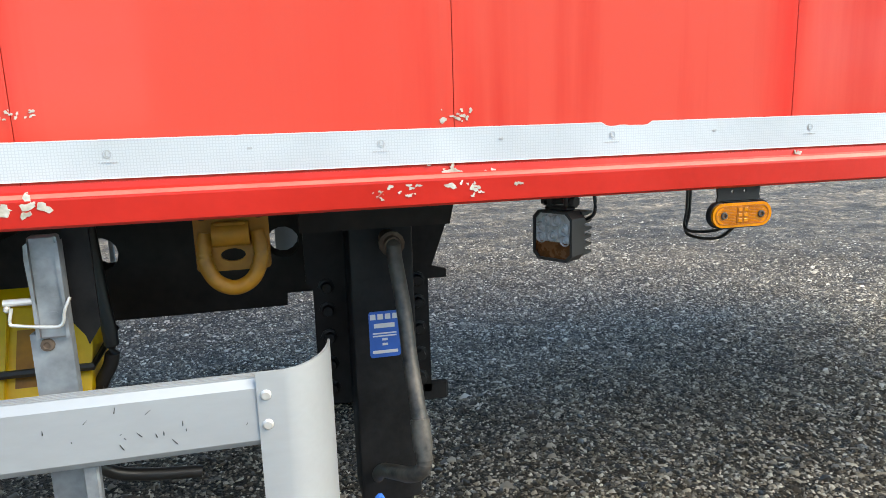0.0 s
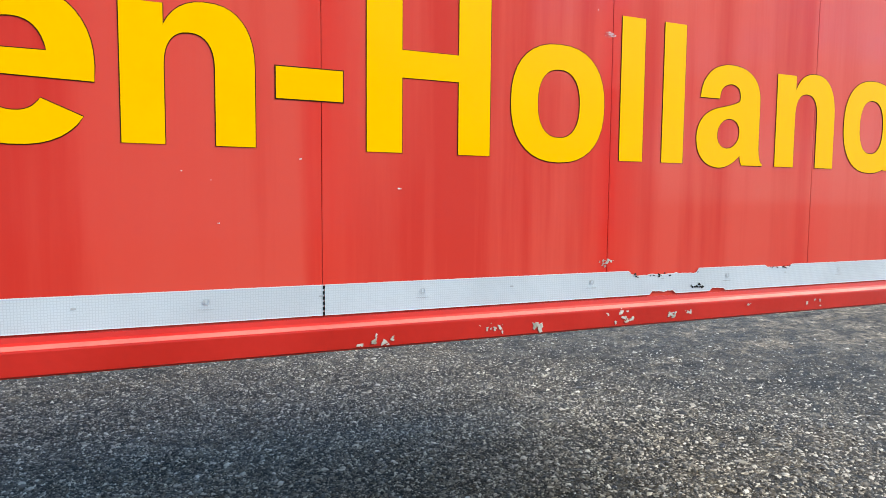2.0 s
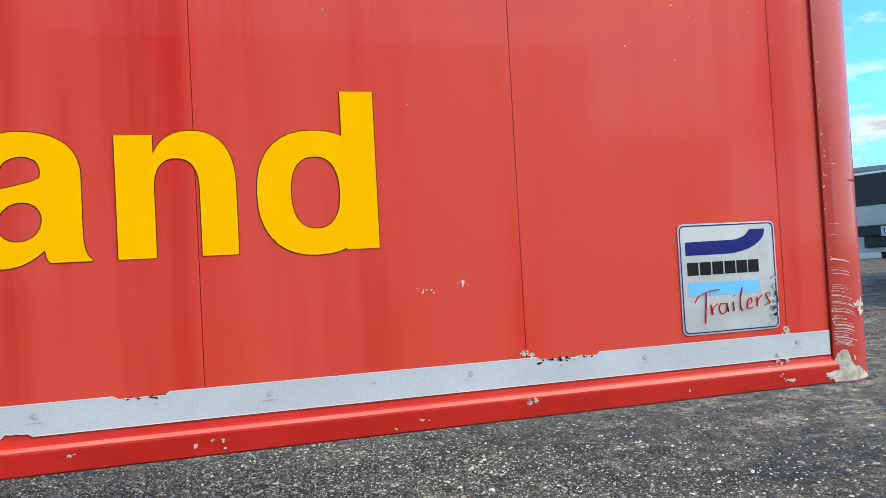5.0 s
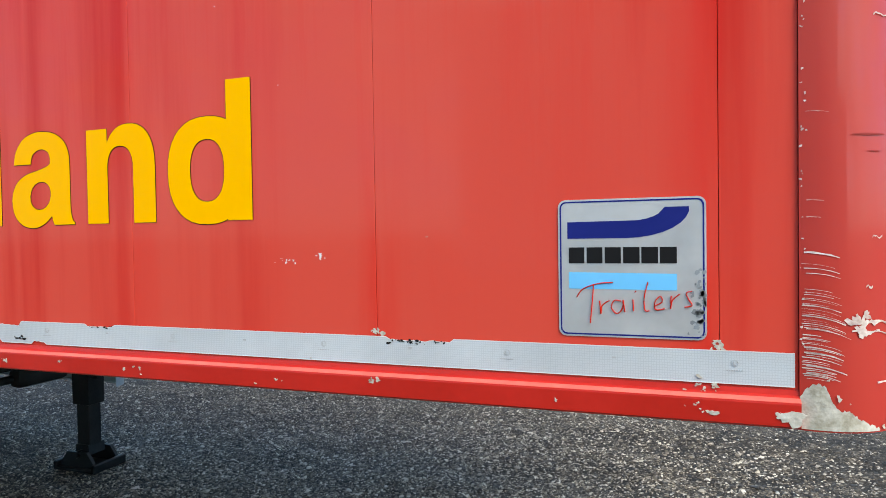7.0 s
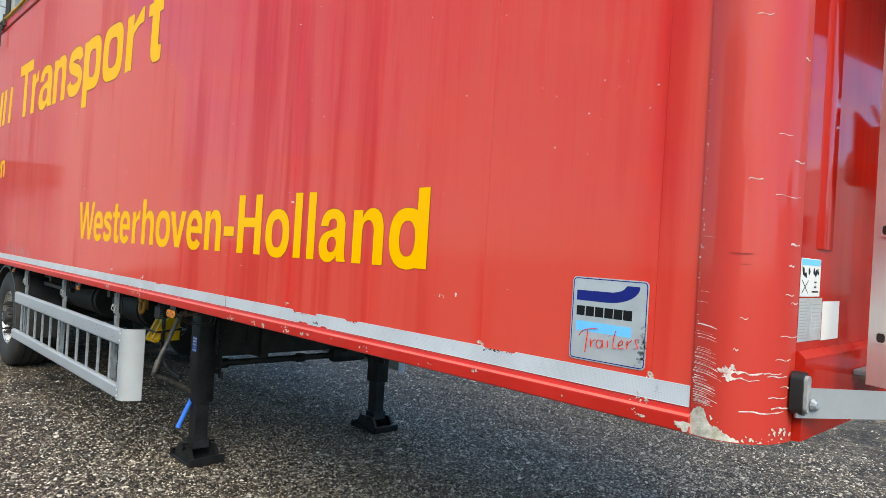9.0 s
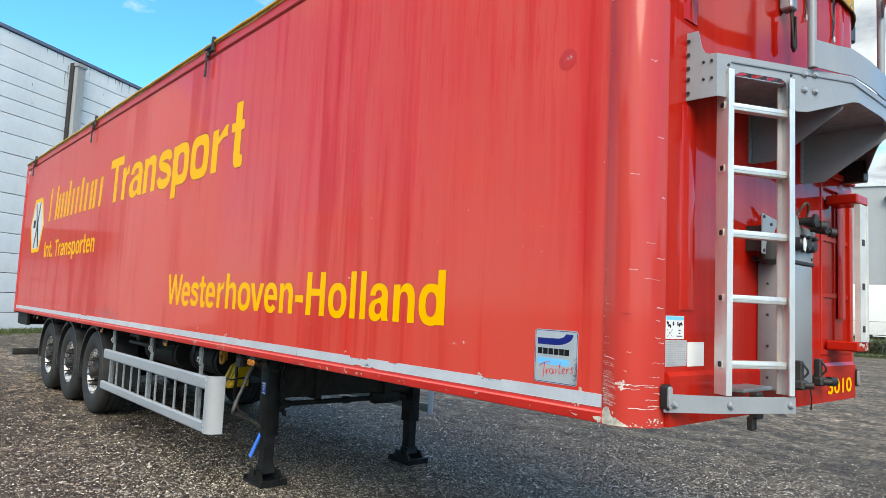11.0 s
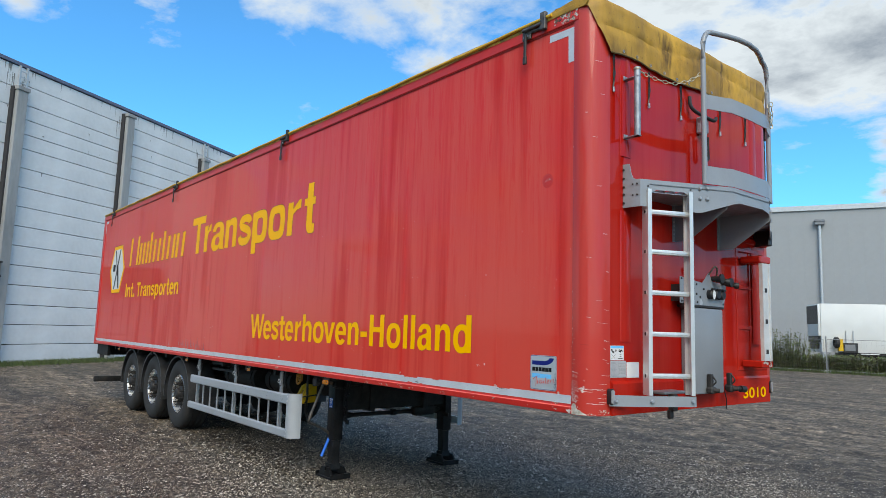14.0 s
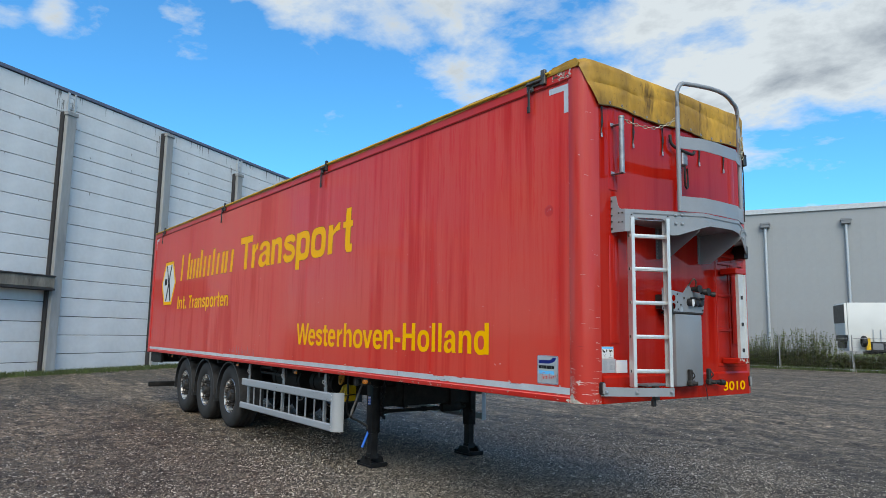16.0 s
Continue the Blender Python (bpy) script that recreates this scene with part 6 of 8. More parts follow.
NUT = mesh_of("wheel_nut", bm, "hub_dark")
bm = bmesh.new()
arc = [radians(a) for a in range(-4, 189, 8)]
outer = [(0.585 * math.cos(a), 0.585 * math.sin(a)) for a in arc]
inner = [(0.572 * math.cos(a), 0.572 * math.sin(a)) for a in arc]
prism(bm, outer + inner[::-1], "y", -0.015, 0.40)
lip = [(0.560 * math.cos(a), 0.560 * math.sin(a)) for a in arc]
prism(bm, outer + lip[::-1], "y", -0.022, -0.014)
bx(bm, (0.572, -0.01, -0.16), (0.586, 0.39, 0.0), 0.003)
FENDER = mesh_of("mudguard", bm, "fender_black")
for side in (0, 1):
    for x in (-8.22, -9.525, -10.83):
        m = Matrix.Translation((x, 0.095 if not side else WIDE - 0.095, 0.527)) @ Matrix.Diagonal((1, -1 if side else 1, 1, 1))
        w = part("wheel", TYRE, "", T, "worn black tyre on a polished alloy rim", m)
        part("rim", RIM, "", w, "", m)
        part("wheel_disc", DISC, "", w, "", m)
        part("hub", HUB, "", w, "", m)
        for k in range(10):
            a = 2 * math.pi * (k + 0.5) / 10
            part("wheel_nut", NUT, "", w, "", m @ Matrix.Translation((0.165 * math.cos(a), 0, 0.165 * math.sin(a))))
        part("mudguard", FENDER, "", T, "black plastic mudguard", m)
for x in (-8.22, -9.525, -10.83):
    bm = bmesh.new()
    rod(bm, (x, 0.3, 0.527), (x, WIDE - 0.3, 0.527), 0.075, 14)
    part("axle", bm, "chassis_black", T)
for x in (-8.65, -9.95, -11.25):
    for y in (0.68, 1.62):
        bm = bmesh.new()
        prism(bm, [(x + 0.2, 0.80), (x + 0.45, 0.80), (x + 0.5, 0.55), (x + 0.2, 0.5)], "y", y, y + 0.16)
        rod(bm, (x, y + 0.08, 0.62), (x, y + 0.08, 0.80), 0.11, 14)
        part("suspension", bm, "chassis_black", T)

# ---- lettering on the side ----
def glyph_points(text, weight):
    """Outline mesh of a text in the built-in font, with its bounds."""
    cu = bpy.data.curves.new("text", "FONT")
    cu.body, cu.offset, cu.resolution_u = text, weight, 5
    ob = new("text", cu)
    me = bpy.data.meshes.new_from_object(ob.evaluated_get(bpy.context.evaluated_depsgraph_get()))
    bpy.data.objects.remove(ob)
    bpy.data.curves.remove(cu)
    return me


def letter(text, x0, x1, z0, z1, y, material, parent, weight=0.035, name="letter", grow=0.0, lean=0.0, axis="y", label=""):
    """Letters stretched into a frame on a wall; axis x puts them on the front wall."""
    me = glyph_points(text, weight)
    co = np.empty(3 * len(me.vertices), np.float32)
    me.vertices.foreach_get("co", co)
    co = co.reshape(-1, 3)
    lo, hi = co.min(0), co.max(0)
    u = x0 - grow + (co[:, 0] - lo[0]) / (hi[0] - lo[0]) * (x1 - x0 + 2 * grow)
    v = z0 - grow + (co[:, 1] - lo[1]) / (hi[1] - lo[1]) * (z1 - z0 + 2 * grow)
    u = u + lean * (v - z0)
    out = np.stack([u, np.full_like(u, y), v], -1) if axis == "y" else np.stack([np.full_like(u, y), u, v], -1)
    me.vertices.foreach_set("co", out.reshape(-1))
    me.update()
    me.materials.clear()
    me.materials.append(MATS[material])
    me.name = name
    ob = part(name, me, "", parent, label)
    return ob


def oval(cx, cz, rx, rz, a0=0.0, a1=360.0, n=36, power=2.35):
    """Points round a squarish oval."""
    out = []
    for k in range(n if a1 - a0 >= 360 else n + 1):
        a = radians(a0 + (a1 - a0) * k / n)
        c, q = math.cos(a), math.sin(a)
        out.append((cx + rx * math.copysign(abs(c) ** (2 / power), c), cz + rz * math.copysign(abs(q) ** (2 / power), q)))
    return out


def stroke(pts, half, n=5, ends=0.0):
    """The outline of a thick line through points."""
    line = [Vector((a.x, a.z)) for a in smooth_line([(x, 0, z) for x, z in pts], n)]
    left, right = [], []
    for k, q in enumerate(line):
        d = (line[min(k + 1, len(line) - 1)] - line[max(k - 1, 0)]).normalized()
        h = half * (1 + ends * abs(2 * k / (len(line) - 1) - 1) ** 3)
        left.append((q.x - d.y * h, q.y + d.x * h))
        right.append((q.x + d.y * h, q.y - d.x * h))
    return left + right[::-1]


def rect(x0, z0, x1, z1):
    return [(x0, z0), (x1, z0), (x1, z1), (x0, z1)]


def grotesque(ch, x0, x1, b, xh, cap, st, th, pw=2.35):
    """The pieces of a bold sans letter between x0 and x1: (outline, holes) each. b, xh, cap: baseline, small and capital height; st, th: upright and level stroke."""
    w, h = x1 - x0, xh - b
    o = 0.035 * h
    mid = b + h / 2
    X = lambda f: x0 + w * f
    Z = lambda f: b + h * f
    ring = lambda a, c: (oval((a + c) / 2, mid, (c - a) / 2, h / 2 + o, power=pw), [oval((a + c) / 2, mid, (c - a) / 2 - st * 0.97, h / 2 + o - th, power=pw)])
    if ch == "o":
        return [ring(x0, x1)]
    if ch == "d":
        return [ring(x0, x1 - st * 0.15), (rect(x1 - st, b, x1, cap), [])]
    if ch == "p":
        return [ring(x0 + st * 0.15, x1), (rect(x0, b - 0.36 * h, x0 + st, xh), [])]
    if ch == "l":
        return [(rect(x0, b, x1, cap), [])]
    if ch == "I":
        return [(rect(x0, b, x1, cap), [])]
    if ch == "i":
        return [(rect(x0, b, x1, xh), []), (rect(x0, cap - st * 0.8, x1, cap), [])]
    if ch == ".":
        return [(rect(x0, b, x1, b + st), [])]
    if ch == "T":
        return [(rect(x0, cap - th * 1.15, x1, cap), []), (rect((x0 + x1 - st) / 2, b, (x0 + x1 + st) / 2, cap - th), [])]
    if ch == "H":
        m0 = b + (cap - b) * 0.45
        return [([(x0, b), (x0 + st, b), (x0 + st, m0), (x1 - st, m0), (x1 - st, b), (x1, b), (x1, cap), (x1 - st, cap), (x1 - st, m0 + th), (x0 + st, m0 + th), (x0 + st, cap), (x0, cap)], [])]
    if ch in "nh":
        top = cap if ch == "h" else xh
        arch = oval(x0 + (st + w) * 0.5 - st * 0.08, Z(0.58), (w - st) * 0.5 + st * 0.08, h * 0.42 + o, 0, 165, 18, pw)
        hole = oval(x0 + w * 0.5, Z(0.56), w * 0.5 - st, h * 0.44 + o - th, 0, 180, 16, pw)
        return [(rect(x0, b, x0 + st, top), []), ([(x1 - st, b), (x1, b)] + arch + [(x0 + st * 0.6, Z(0.62)), (x0 + st * 0.6, Z(0.45)), (x0 + st, Z(0.45))] + hole[::-1], [])]
    if ch == "r":
        return [(rect(x0, b, x0 + st, xh), []), ([(x0 + st * 0.7, Z(0.40)), (x0 + st, Z(0.45)), (x0 + st * 1.04, Z(0.62)), (X(0.70), Z(0.745)), (X(1.0), Z(0.77)), (X(1.0), xh + o), (X(0.86), xh + o), (X(0.72), Z(0.96)), (x0 + st * 1.05, Z(0.80)), (x0 + st * 0.7, Z(0.74))], [])]
    if ch == "t":
        c0 = x0 + w * 0.27
        return [([(c0, cap), (c0, Z(0.2)), (c0 + st * 0.12, Z(0.06)), (c0 + st * 0.45, b - o), (c0 + st * 1.2, b - o), (x1, b), (x1, b + th * 0.95), (c0 + st * 1.35, b + th * 0.92), (c0 + st * 1.05, Z(0.23)), (c0 + st, Z(0.30)), (c0 + st, cap)], []),
                (rect(x0, xh - th * 0.85, x1, xh), [])]
    if ch == "v":
        return [([(x0, xh), (X(0.29), xh), (X(0.5), Z(0.30)), (X(0.71), xh), (x1, xh), (X(0.65), b), (X(0.35), b)], [])]
    if ch == "W":
        V = lambda f: b + (cap - b) * f
        return [([(x0, cap), (X(0.155), cap), (X(0.28), V(0.28)), (X(0.42), cap), (X(0.58), cap), (X(0.72), V(0.28)), (X(0.845), cap), (x1, cap), (X(0.80), b), (X(0.645), b), (X(0.5), V(0.70)), (X(0.355), b), (X(0.20), b)], [])]
    if ch == "e":
        cx, rx, rz = (x0 + x1) / 2, w / 2, h / 2 + o
        outer = oval(cx, mid, rx, rz, -7, 325, 40, pw)
        inner = oval(cx, mid, rx - st, rz - th, 190, 318, 18, pw)[::-1]
        hole = oval(cx, mid, rx - st * 0.98, rz - th, 15, 165, 16, pw)
        return [(outer + inner, [hole])]
    if ch == "s":
        q = [(0.86, 0.72), (0.80, 0.84), (0.64, 0.89), (0.46, 0.895), (0.27, 0.86), (0.175, 0.755), (0.24, 0.645), (0.45, 0.565), (0.66, 0.505), (0.82, 0.41), (0.845, 0.27), (0.73, 0.15), (0.52, 0.105), (0.33, 0.115), (0.19, 0.18), (0.13, 0.31)]
        return [(stroke([(X(a), Z(c)) for a, c in q], th * 0.53), [])]
    if ch == "a":
        shape = [(0.04, 0.68), (0.08, 0.83), (0.20, 0.96), (0.36, 1.02), (0.52, 1.03), (0.70, 1.0), (0.85, 0.91), (0.925, 0.77), (0.935, 0.60), (0.935, 0.25), (0.945, 0.12), (0.97, 0.045), (1.0, 0.02), (1.0, 0.0),
                 (0.68, 0.0), (0.655, 0.045), (0.645, 0.10), (0.55, 0.03), (0.43, -0.02), (0.30, -0.03), (0.15, 0.01), (0.04, 0.11), (0.0, 0.25), (0.02, 0.38), (0.10, 0.49), (0.24, 0.565), (0.42, 0.605),
                 (0.56, 0.64), (0.625, 0.67), (0.63, 0.73), (0.60, 0.80), (0.52, 0.835), (0.44, 0.83), (0.36, 0.79), (0.325, 0.72), (0.32, 0.68)]
        eye = oval(0.465, 0.325, 0.165, 0.155, n=20, power=2.1)
        curve = lambda i, j: [(v.x, v.y) for v in smooth_line([(p, q, 0) for p, q in shape[i:j]], 4)]
        shape = curve(0, 13) + shape[13:16] + curve(16, 29)[:-1] + curve(28, 36)
        return [([(X(p), Z(q)) for p, q in shape], [[(X(p + 0.12 * (q - 0.325)), Z(q)) for p, q in eye]])]
    return [(rect(x0, b, x1, xh), [])]


def flat_pieces(pieces, y, lean=0.0, base=0.0):
    """Thin vinyl pieces, each a hair in front of the one before."""
    bm = bmesh.new()
    for k, (outer, holes) in enumerate(pieces):
        f = lambda pts: [(x + lean * (z - base), z) for x, z in pts]
        yy = y - 0.00022 * k
        holed(bm, f(outer), [f(q) for q in holes], "y", yy, yy - 0.0001)
    return bm


def edge_ribbons(pieces, half, y, lean=0.0, base=0.0):
    bm = bmesh.new()
    for outer, holes in pieces:
        for loop in (outer, *holes):
            pts = [Vector((x + lean * (z - base), z)) for x, z in loop]
            n = len(pts)
            a, c = [], []
            for k in range(n):
                d = (pts[(k + 1) % n] - pts[k - 1])
                d = d.normalized() if d.length > 1e-7 else Vector((1, 0))
                nn = Vector((-d.y, d.x)) * half
                a.append(bm.verts.new((pts[k].x + nn.x, y, pts[k].y + nn.y)))
                c.append(bm.verts.new((pts[k].x - nn.x, y, pts[k].y - nn.y)))
            for k in range(n):
                bm.faces.new((a[k], a[(k + 1) % n], c[(k + 1) % n], c[k]))
            y -= 0.00002
    return bm


def outlined(ch, x0, x1, b, xh, cap, st, th, lean=0.0, edge=0.0015, pw=2.35):
    pieces = grotesque(ch, x0, x1, b, xh, cap, st, th, pw)
    o = part("letter", mesh_of("letter", flat_pieces(pieces, -0.0012, lean, b), "yellow_vinyl", False), "", T, "yellow vinyl lettering")
    part("letter_edge", mesh_of("letter_edge", edge_ribbons(pieces, edge, -0.0006, lean, b), "vinyl_edge", False), "", o)


B, XH, CAP = 1.470, 1.681, 1.760
for ch, x0, x1 in (("W", -5.385, -5.005), ("e", -5.010, -4.803), ("s", -4.787, -4.602), ("t", -4.590, -4.450), ("e", -4.437, -4.238), ("r", -4.195, -4.062), ("h", -4.022, -3.818),
                   ("o", -3.785, -3.562), ("v", -3.562, -3.338), ("e", -3.325, -3.118), ("n", -3.085, -2.890), ("H", -2.704, -2.466), ("o", -2.422, -2.208), ("l", -2.168, -2.109),
                   ("l", -2.058, -2.000), ("a", -1.963, -1.765), ("n", -1.725, -1.530), ("d", -1.495, -1.281)):
    outlined(ch, x0, x1, B, XH, 1.738 if ch == "t" else CAP, 0.0645 if ch == "H" else 0.0605, 0.0475)
bm = bmesh.new()
bx(bm, (-2.857, -0.0014, 1.551), (-2.746, -0.0010, 1.602))
o = part("letter", bm, "yellow_vinyl", T, "yellow vinyl hyphen")
bm = bmesh.new()
bx(bm, (-2.859, -0.0008, 1.549), (-2.744, -0.0004, 1.604))
part("letter_edge", bm, "vinyl_edge", o)
for ch, x0, x1 in (("T", -7.773, -7.23), ("r", -7.235, -6.985), ("a", -6.94, -6.46), ("n", -6.43, -6.04), ("s", -5.985, -5.555), ("p", -5.53, -5.10), ("o", -5.05, -4.615), ("r", -4.545, -4.225), ("t", -4.145, -3.895)):
    outlined(ch, x0, x1, 2.662, 3.05, 3.215, 0.128, 0.098, 0.03, 0.005, 3.4)


def word(text, x0, x1, b, xh, cap, st, th, edge):
    """Letters side by side, spaced like print."""
    wide = {"T": 1.02, "n": 0.92, "r": 0.62, "a": 0.95, "s": 0.9, "p": 0.98, "o": 1.0, "t": 0.60, "e": 0.95, "I": 0.30, ".": 0.28}
    gap = 0.13
    total = sum(wide[c] for c in text) + gap * (len(text) - 1)
    f = (x1 - x0) / total
    x = x0
    for c in text:
        outlined(c, x, x + wide[c] * f, b, xh, cap, st, th, 0.0, edge)
        x += (wide[c] + gap) * f


word("Int.", -11.33, -10.70, 2.075, 2.262, 2.335, 0.062, 0.042, 0.004)
word("Transporten", -10.55, -8.24, 2.075, 2.262, 2.335, 0.062, 0.042, 0.004)
# the firm's name, as plain strokes of its letters' size
for x0, x1, top, n in ((-11.22, -10.66, 3.205, 2), (-10.60, -10.06, 3.06, 3), (-9.99, -9.84, 3.205, 1), (-9.74, -9.37, 3.06, 2),
                       (-9.31, -9.04, 3.16, 1), (-8.98, -8.60, 3.06, 2), (-8.53, -8.13, 3.06, 2)):
    w = 0.115
    for k in range(n):
        c = (x0 + x1) / 2 if n == 1 else x0 + w / 2 + (x1 - x0 - w) * k / (n - 1)
        s = 0.05
        for g, y, mat in ((0.0, -0.0010, "yellow_vinyl"), (0.006, -0.0005, "vinyl_edge")):
            bm = bmesh.new()
            prism(bm, [(c - w / 2 - g, 2.665 - g), (c + w / 2 + g, 2.665 - g), (c + w / 2 + g + s, top + g), (c - w / 2 - g + s, top + g)], "y", y, y + 0.0004)
            if mat == "yellow_vinyl":
                mark = part("name_stroke", bm, mat, T, "yellow vinyl stroke of the firm's name")
            else:
                part("stroke_edge", bm, mat, mark)


def hexagon(cx, cz, w, wt, h, y0, y1):
    b = bmesh.new()
    return prism(b, [(cx + w, cz), (cx + wt, cz + h), (cx - wt, cz + h), (cx - w, cz), (cx - wt, cz - h), (cx + wt, cz - h)], "y", y0, y1)


emblem = part("emblem", hexagon(-12.11, 2.655, 0.56, 0.30, 0.475, -0.0010, -0.0004), "yellow_vinyl", T, "yellow and white hexagon emblem with black blades")
part("emblem_edge", hexagon(-12.11, 2.655, 0.568, 0.304, 0.482, -0.0003, -0.0001), "vinyl_edge", emblem)
part("emblem_field", hexagon(-12.11, 2.655, 0.475, 0.245, 0.405, -0.0016, -0.0011), "white_vinyl", emblem)
bm = bmesh.new()
prism(bm, [(-12.30, 2.26), (-12.22, 2.26), (-11.90, 3.05), (-11.98, 3.05)], "y", -0.0022, -0.0017)
prism(bm, [(-12.33, 3.05), (-12.26, 3.05), (-12.06, 2.62), (-12.12, 2.60)], "y", -0.0022, -0.0017)
prism(bm, [(-12.12, 2.66), (-12.02, 2.70), (-11.88, 2.27), (-11.96, 2.26)], "y", -0.0028, -0.0023)
prism(bm, [(-12.42, 2.62), (-12.24, 2.62), (-12.24, 2.76), (-12.42, 2.76)], "y", -0.0028, -0.0023)
part("blades", bm, "black_vinyl", emblem)

# maker's plate: a silver sign with plain shapes
SX0, SX1, SZ0, SZ1 = -0.657, -0.420, 1.257, 1.489
bm = bmesh.new()
prism(bm, round_rect(SX0, SZ0, SX1, SZ1, 0.013), "y", -0.0022, -0.0006)
sign = part("maker_sign", bm, "sign_metal", T, "silver maker's sign with blue and black shapes and scuffed corner")
bm = bmesh.new()
holed(bm, round_rect(SX0 + 0.003, SZ0 + 0.003, SX1 - 0.003, SZ1 - 0.003, 0.011), [round_rect(SX0 + 0.0055, SZ0 + 0.0055, SX1 - 0.0055, SZ1 - 0.0055, 0.009)], "y", -0.0027, -0.0023)
part("border", bm, "navy_vinyl", sign)
bm = bmesh.new()
curve = [(-0.641, 1.423), (-0.545, 1.423)] + [(-0.545 + 0.10 * math.sin(radians(a)), 1.471 - 0.048 * math.cos(radians(a))) for a in range(12, 85, 12)] + [(-0.446, 1.473)]
back = [(-0.483, 1.473)] + [(-0.545 + 0.058 * math.sin(radians(a)), 1.471 - 0.020 * math.cos(radians(a))) for a in range(80, 5, -15)] + [(-0.641, 1.451)]
prism(bm, curve + back, "y", -0.0028, -0.0023)
part("swoosh", bm, "navy_vinyl", sign)
bm = bmesh.new()
prism(bm, [(-0.639, 1.338), (-0.465, 1.337), (-0.465, 1.364), (-0.639, 1.366)], "y", -0.0027, -0.0023)
part("band", bm, "cyan_vinyl", sign)
for x in (-0.639, -0.609, -0.579, -0.549, -0.520, -0.491):
    bm = bmesh.new()
    bx(bm, (x, -0.0028, 1.381), (x + 0.0262, -0.0023, 1.408))
    part("name_bar", bm, "black_vinyl", sign)
bm = bmesh.new()
for line in ([(-0.626, 1.324), (-0.615, 1.338), (-0.590, 1.347), (-0.566, 1.349)], [(-0.598, 1.345), (-0.600, 1.32), (-0.604, 1.28)],
             [(-0.588, 1.318), (-0.586, 1.296), (-0.584, 1.310), (-0.572, 1.319)], [(-0.553, 1.318), (-0.564, 1.319), (-0.569, 1.307), (-0.560, 1.297), (-0.551, 1.306), (-0.550, 1.320), (-0.547, 1.300)],
             [(-0.534, 1.321), (-0.533, 1.302)], [(-0.531, 1.333), (-0.529, 1.335)], [(-0.510, 1.350), (-0.516, 1.325), (-0.515, 1.304), (-0.508, 1.303)],
             [(-0.500, 1.311), (-0.488, 1.318), (-0.491, 1.327), (-0.499, 1.318), (-0.498, 1.305), (-0.484, 1.307)], [(-0.474, 1.328), (-0.475, 1.307), (-0.472, 1.321), (-0.461, 1.331)],
             [(-0.442, 1.336), (-0.451, 1.333), (-0.447, 1.322), (-0.442, 1.313), (-0.454, 1.310)]):
    tube(bm, [Vector((x, -0.0026, z)) for x, z in [(p.x, p.z) for p in smooth_line([(a, 0, b) for a, b in line], 4)]], 0.0029, 5, 0.35)
part("script_stroke", bm, "red_ink", sign, "thin red handwritten stroke")
rng = random.Random(4)
bm = bmesh.new()
for _ in range(46):
    z = rng.uniform(SZ0 + 0.004, SZ0 + 0.115)
    x = SX1 - abs(rng.gauss(0.006, 0.007)) - 0.002
    prism(bm, blob(x, z, rng.uniform(0.0012, 0.0045), rng, 7), "y", -0.0031, -0.0028)
part("scuffed_corner", bm, "galvanised", sign, kind="stuff")

# lettered plate under the far refrigerated trailer's cooling unit
base = Matrix.Translation((20.2, 18.2, 0)) @ pose(0, 0, 0, 0, 0, 12.0)
bm = bmesh.new()
bx(bm, (-0.172, -0.22, 1.60), (-0.161, 0.22, 1.96), 0.002)
plate = part("plate", bm, "white_vinyl", far_reefer, "white plate with blue lettering", base)
mark = letter("TIR", 0.16, -0.16, 1.68, 1.88, -0.1735, "blue_label", plate, axis="x", label="blue capital letters")
mark.matrix_basis = base

# ---- reflective tape and its tears ----
TZ0, TZ1 = 1.190, 1.243
cuts = [-0.294, -2.780, -5.27, -7.8, -10.3, -13.38]


def torn(x, seed):
    """How far the upper and lower edges of the tape are torn in at x."""
    r = noise.noise((x * 60, seed, 0)) * 0.5 + 0.5
    return r


TEARS_TOP = ((-2.130, -1.945, 0.014), (-1.742, -1.660, 0.008), (-0.985, -0.855, 0.008), (-3.72, -3.64, 0.008), (-8.6, -8.3, 0.010))
TEARS_LOW = ((-2.075, -2.015, 0.010), (-1.905, -1.865, 0.010))
for b, a in zip(cuts, cuts[1:]):
    xs = np.linspace(a + 0.0008, b - 0.0008, int((b - a) / 0.008))
    up, lo = [], []
    for x in xs:
        t = TZ1 - 0.0006 * abs(noise.noise((x * 200, 0, 0)))
        l = TZ0
        for x0, x1, d in TEARS_TOP:
            if x0 < x < x1:
                t -= d * (0.35 + 0.65 * torn(x, 1))
        for x0, x1, d in TEARS_LOW:
            if x0 < x < x1:
                l += d * (0.3 + 0.7 * torn(x, 2))
        up.append((x, t))
        lo.append((x, l))
    bm = bmesh.new()
    prism(bm, lo + up[::-1], "y", -0.0035, -0.0027)
    tp = part("reflective_tape", bm, "reflective_tape", T, "white honeycomb reflective tape, torn in places")
    for edge, w in ((up, -0.0013), (lo, 0.0013)):
        bm = bmesh.new()
        prism(bm, edge + [(x, z + w) for x, z in edge[::-1]], "y", -0.0038, -0.0035)
        part("tape_border", bm, "white_vinyl", tp)
bm = bmesh.new()
x = -0.38
k = 0
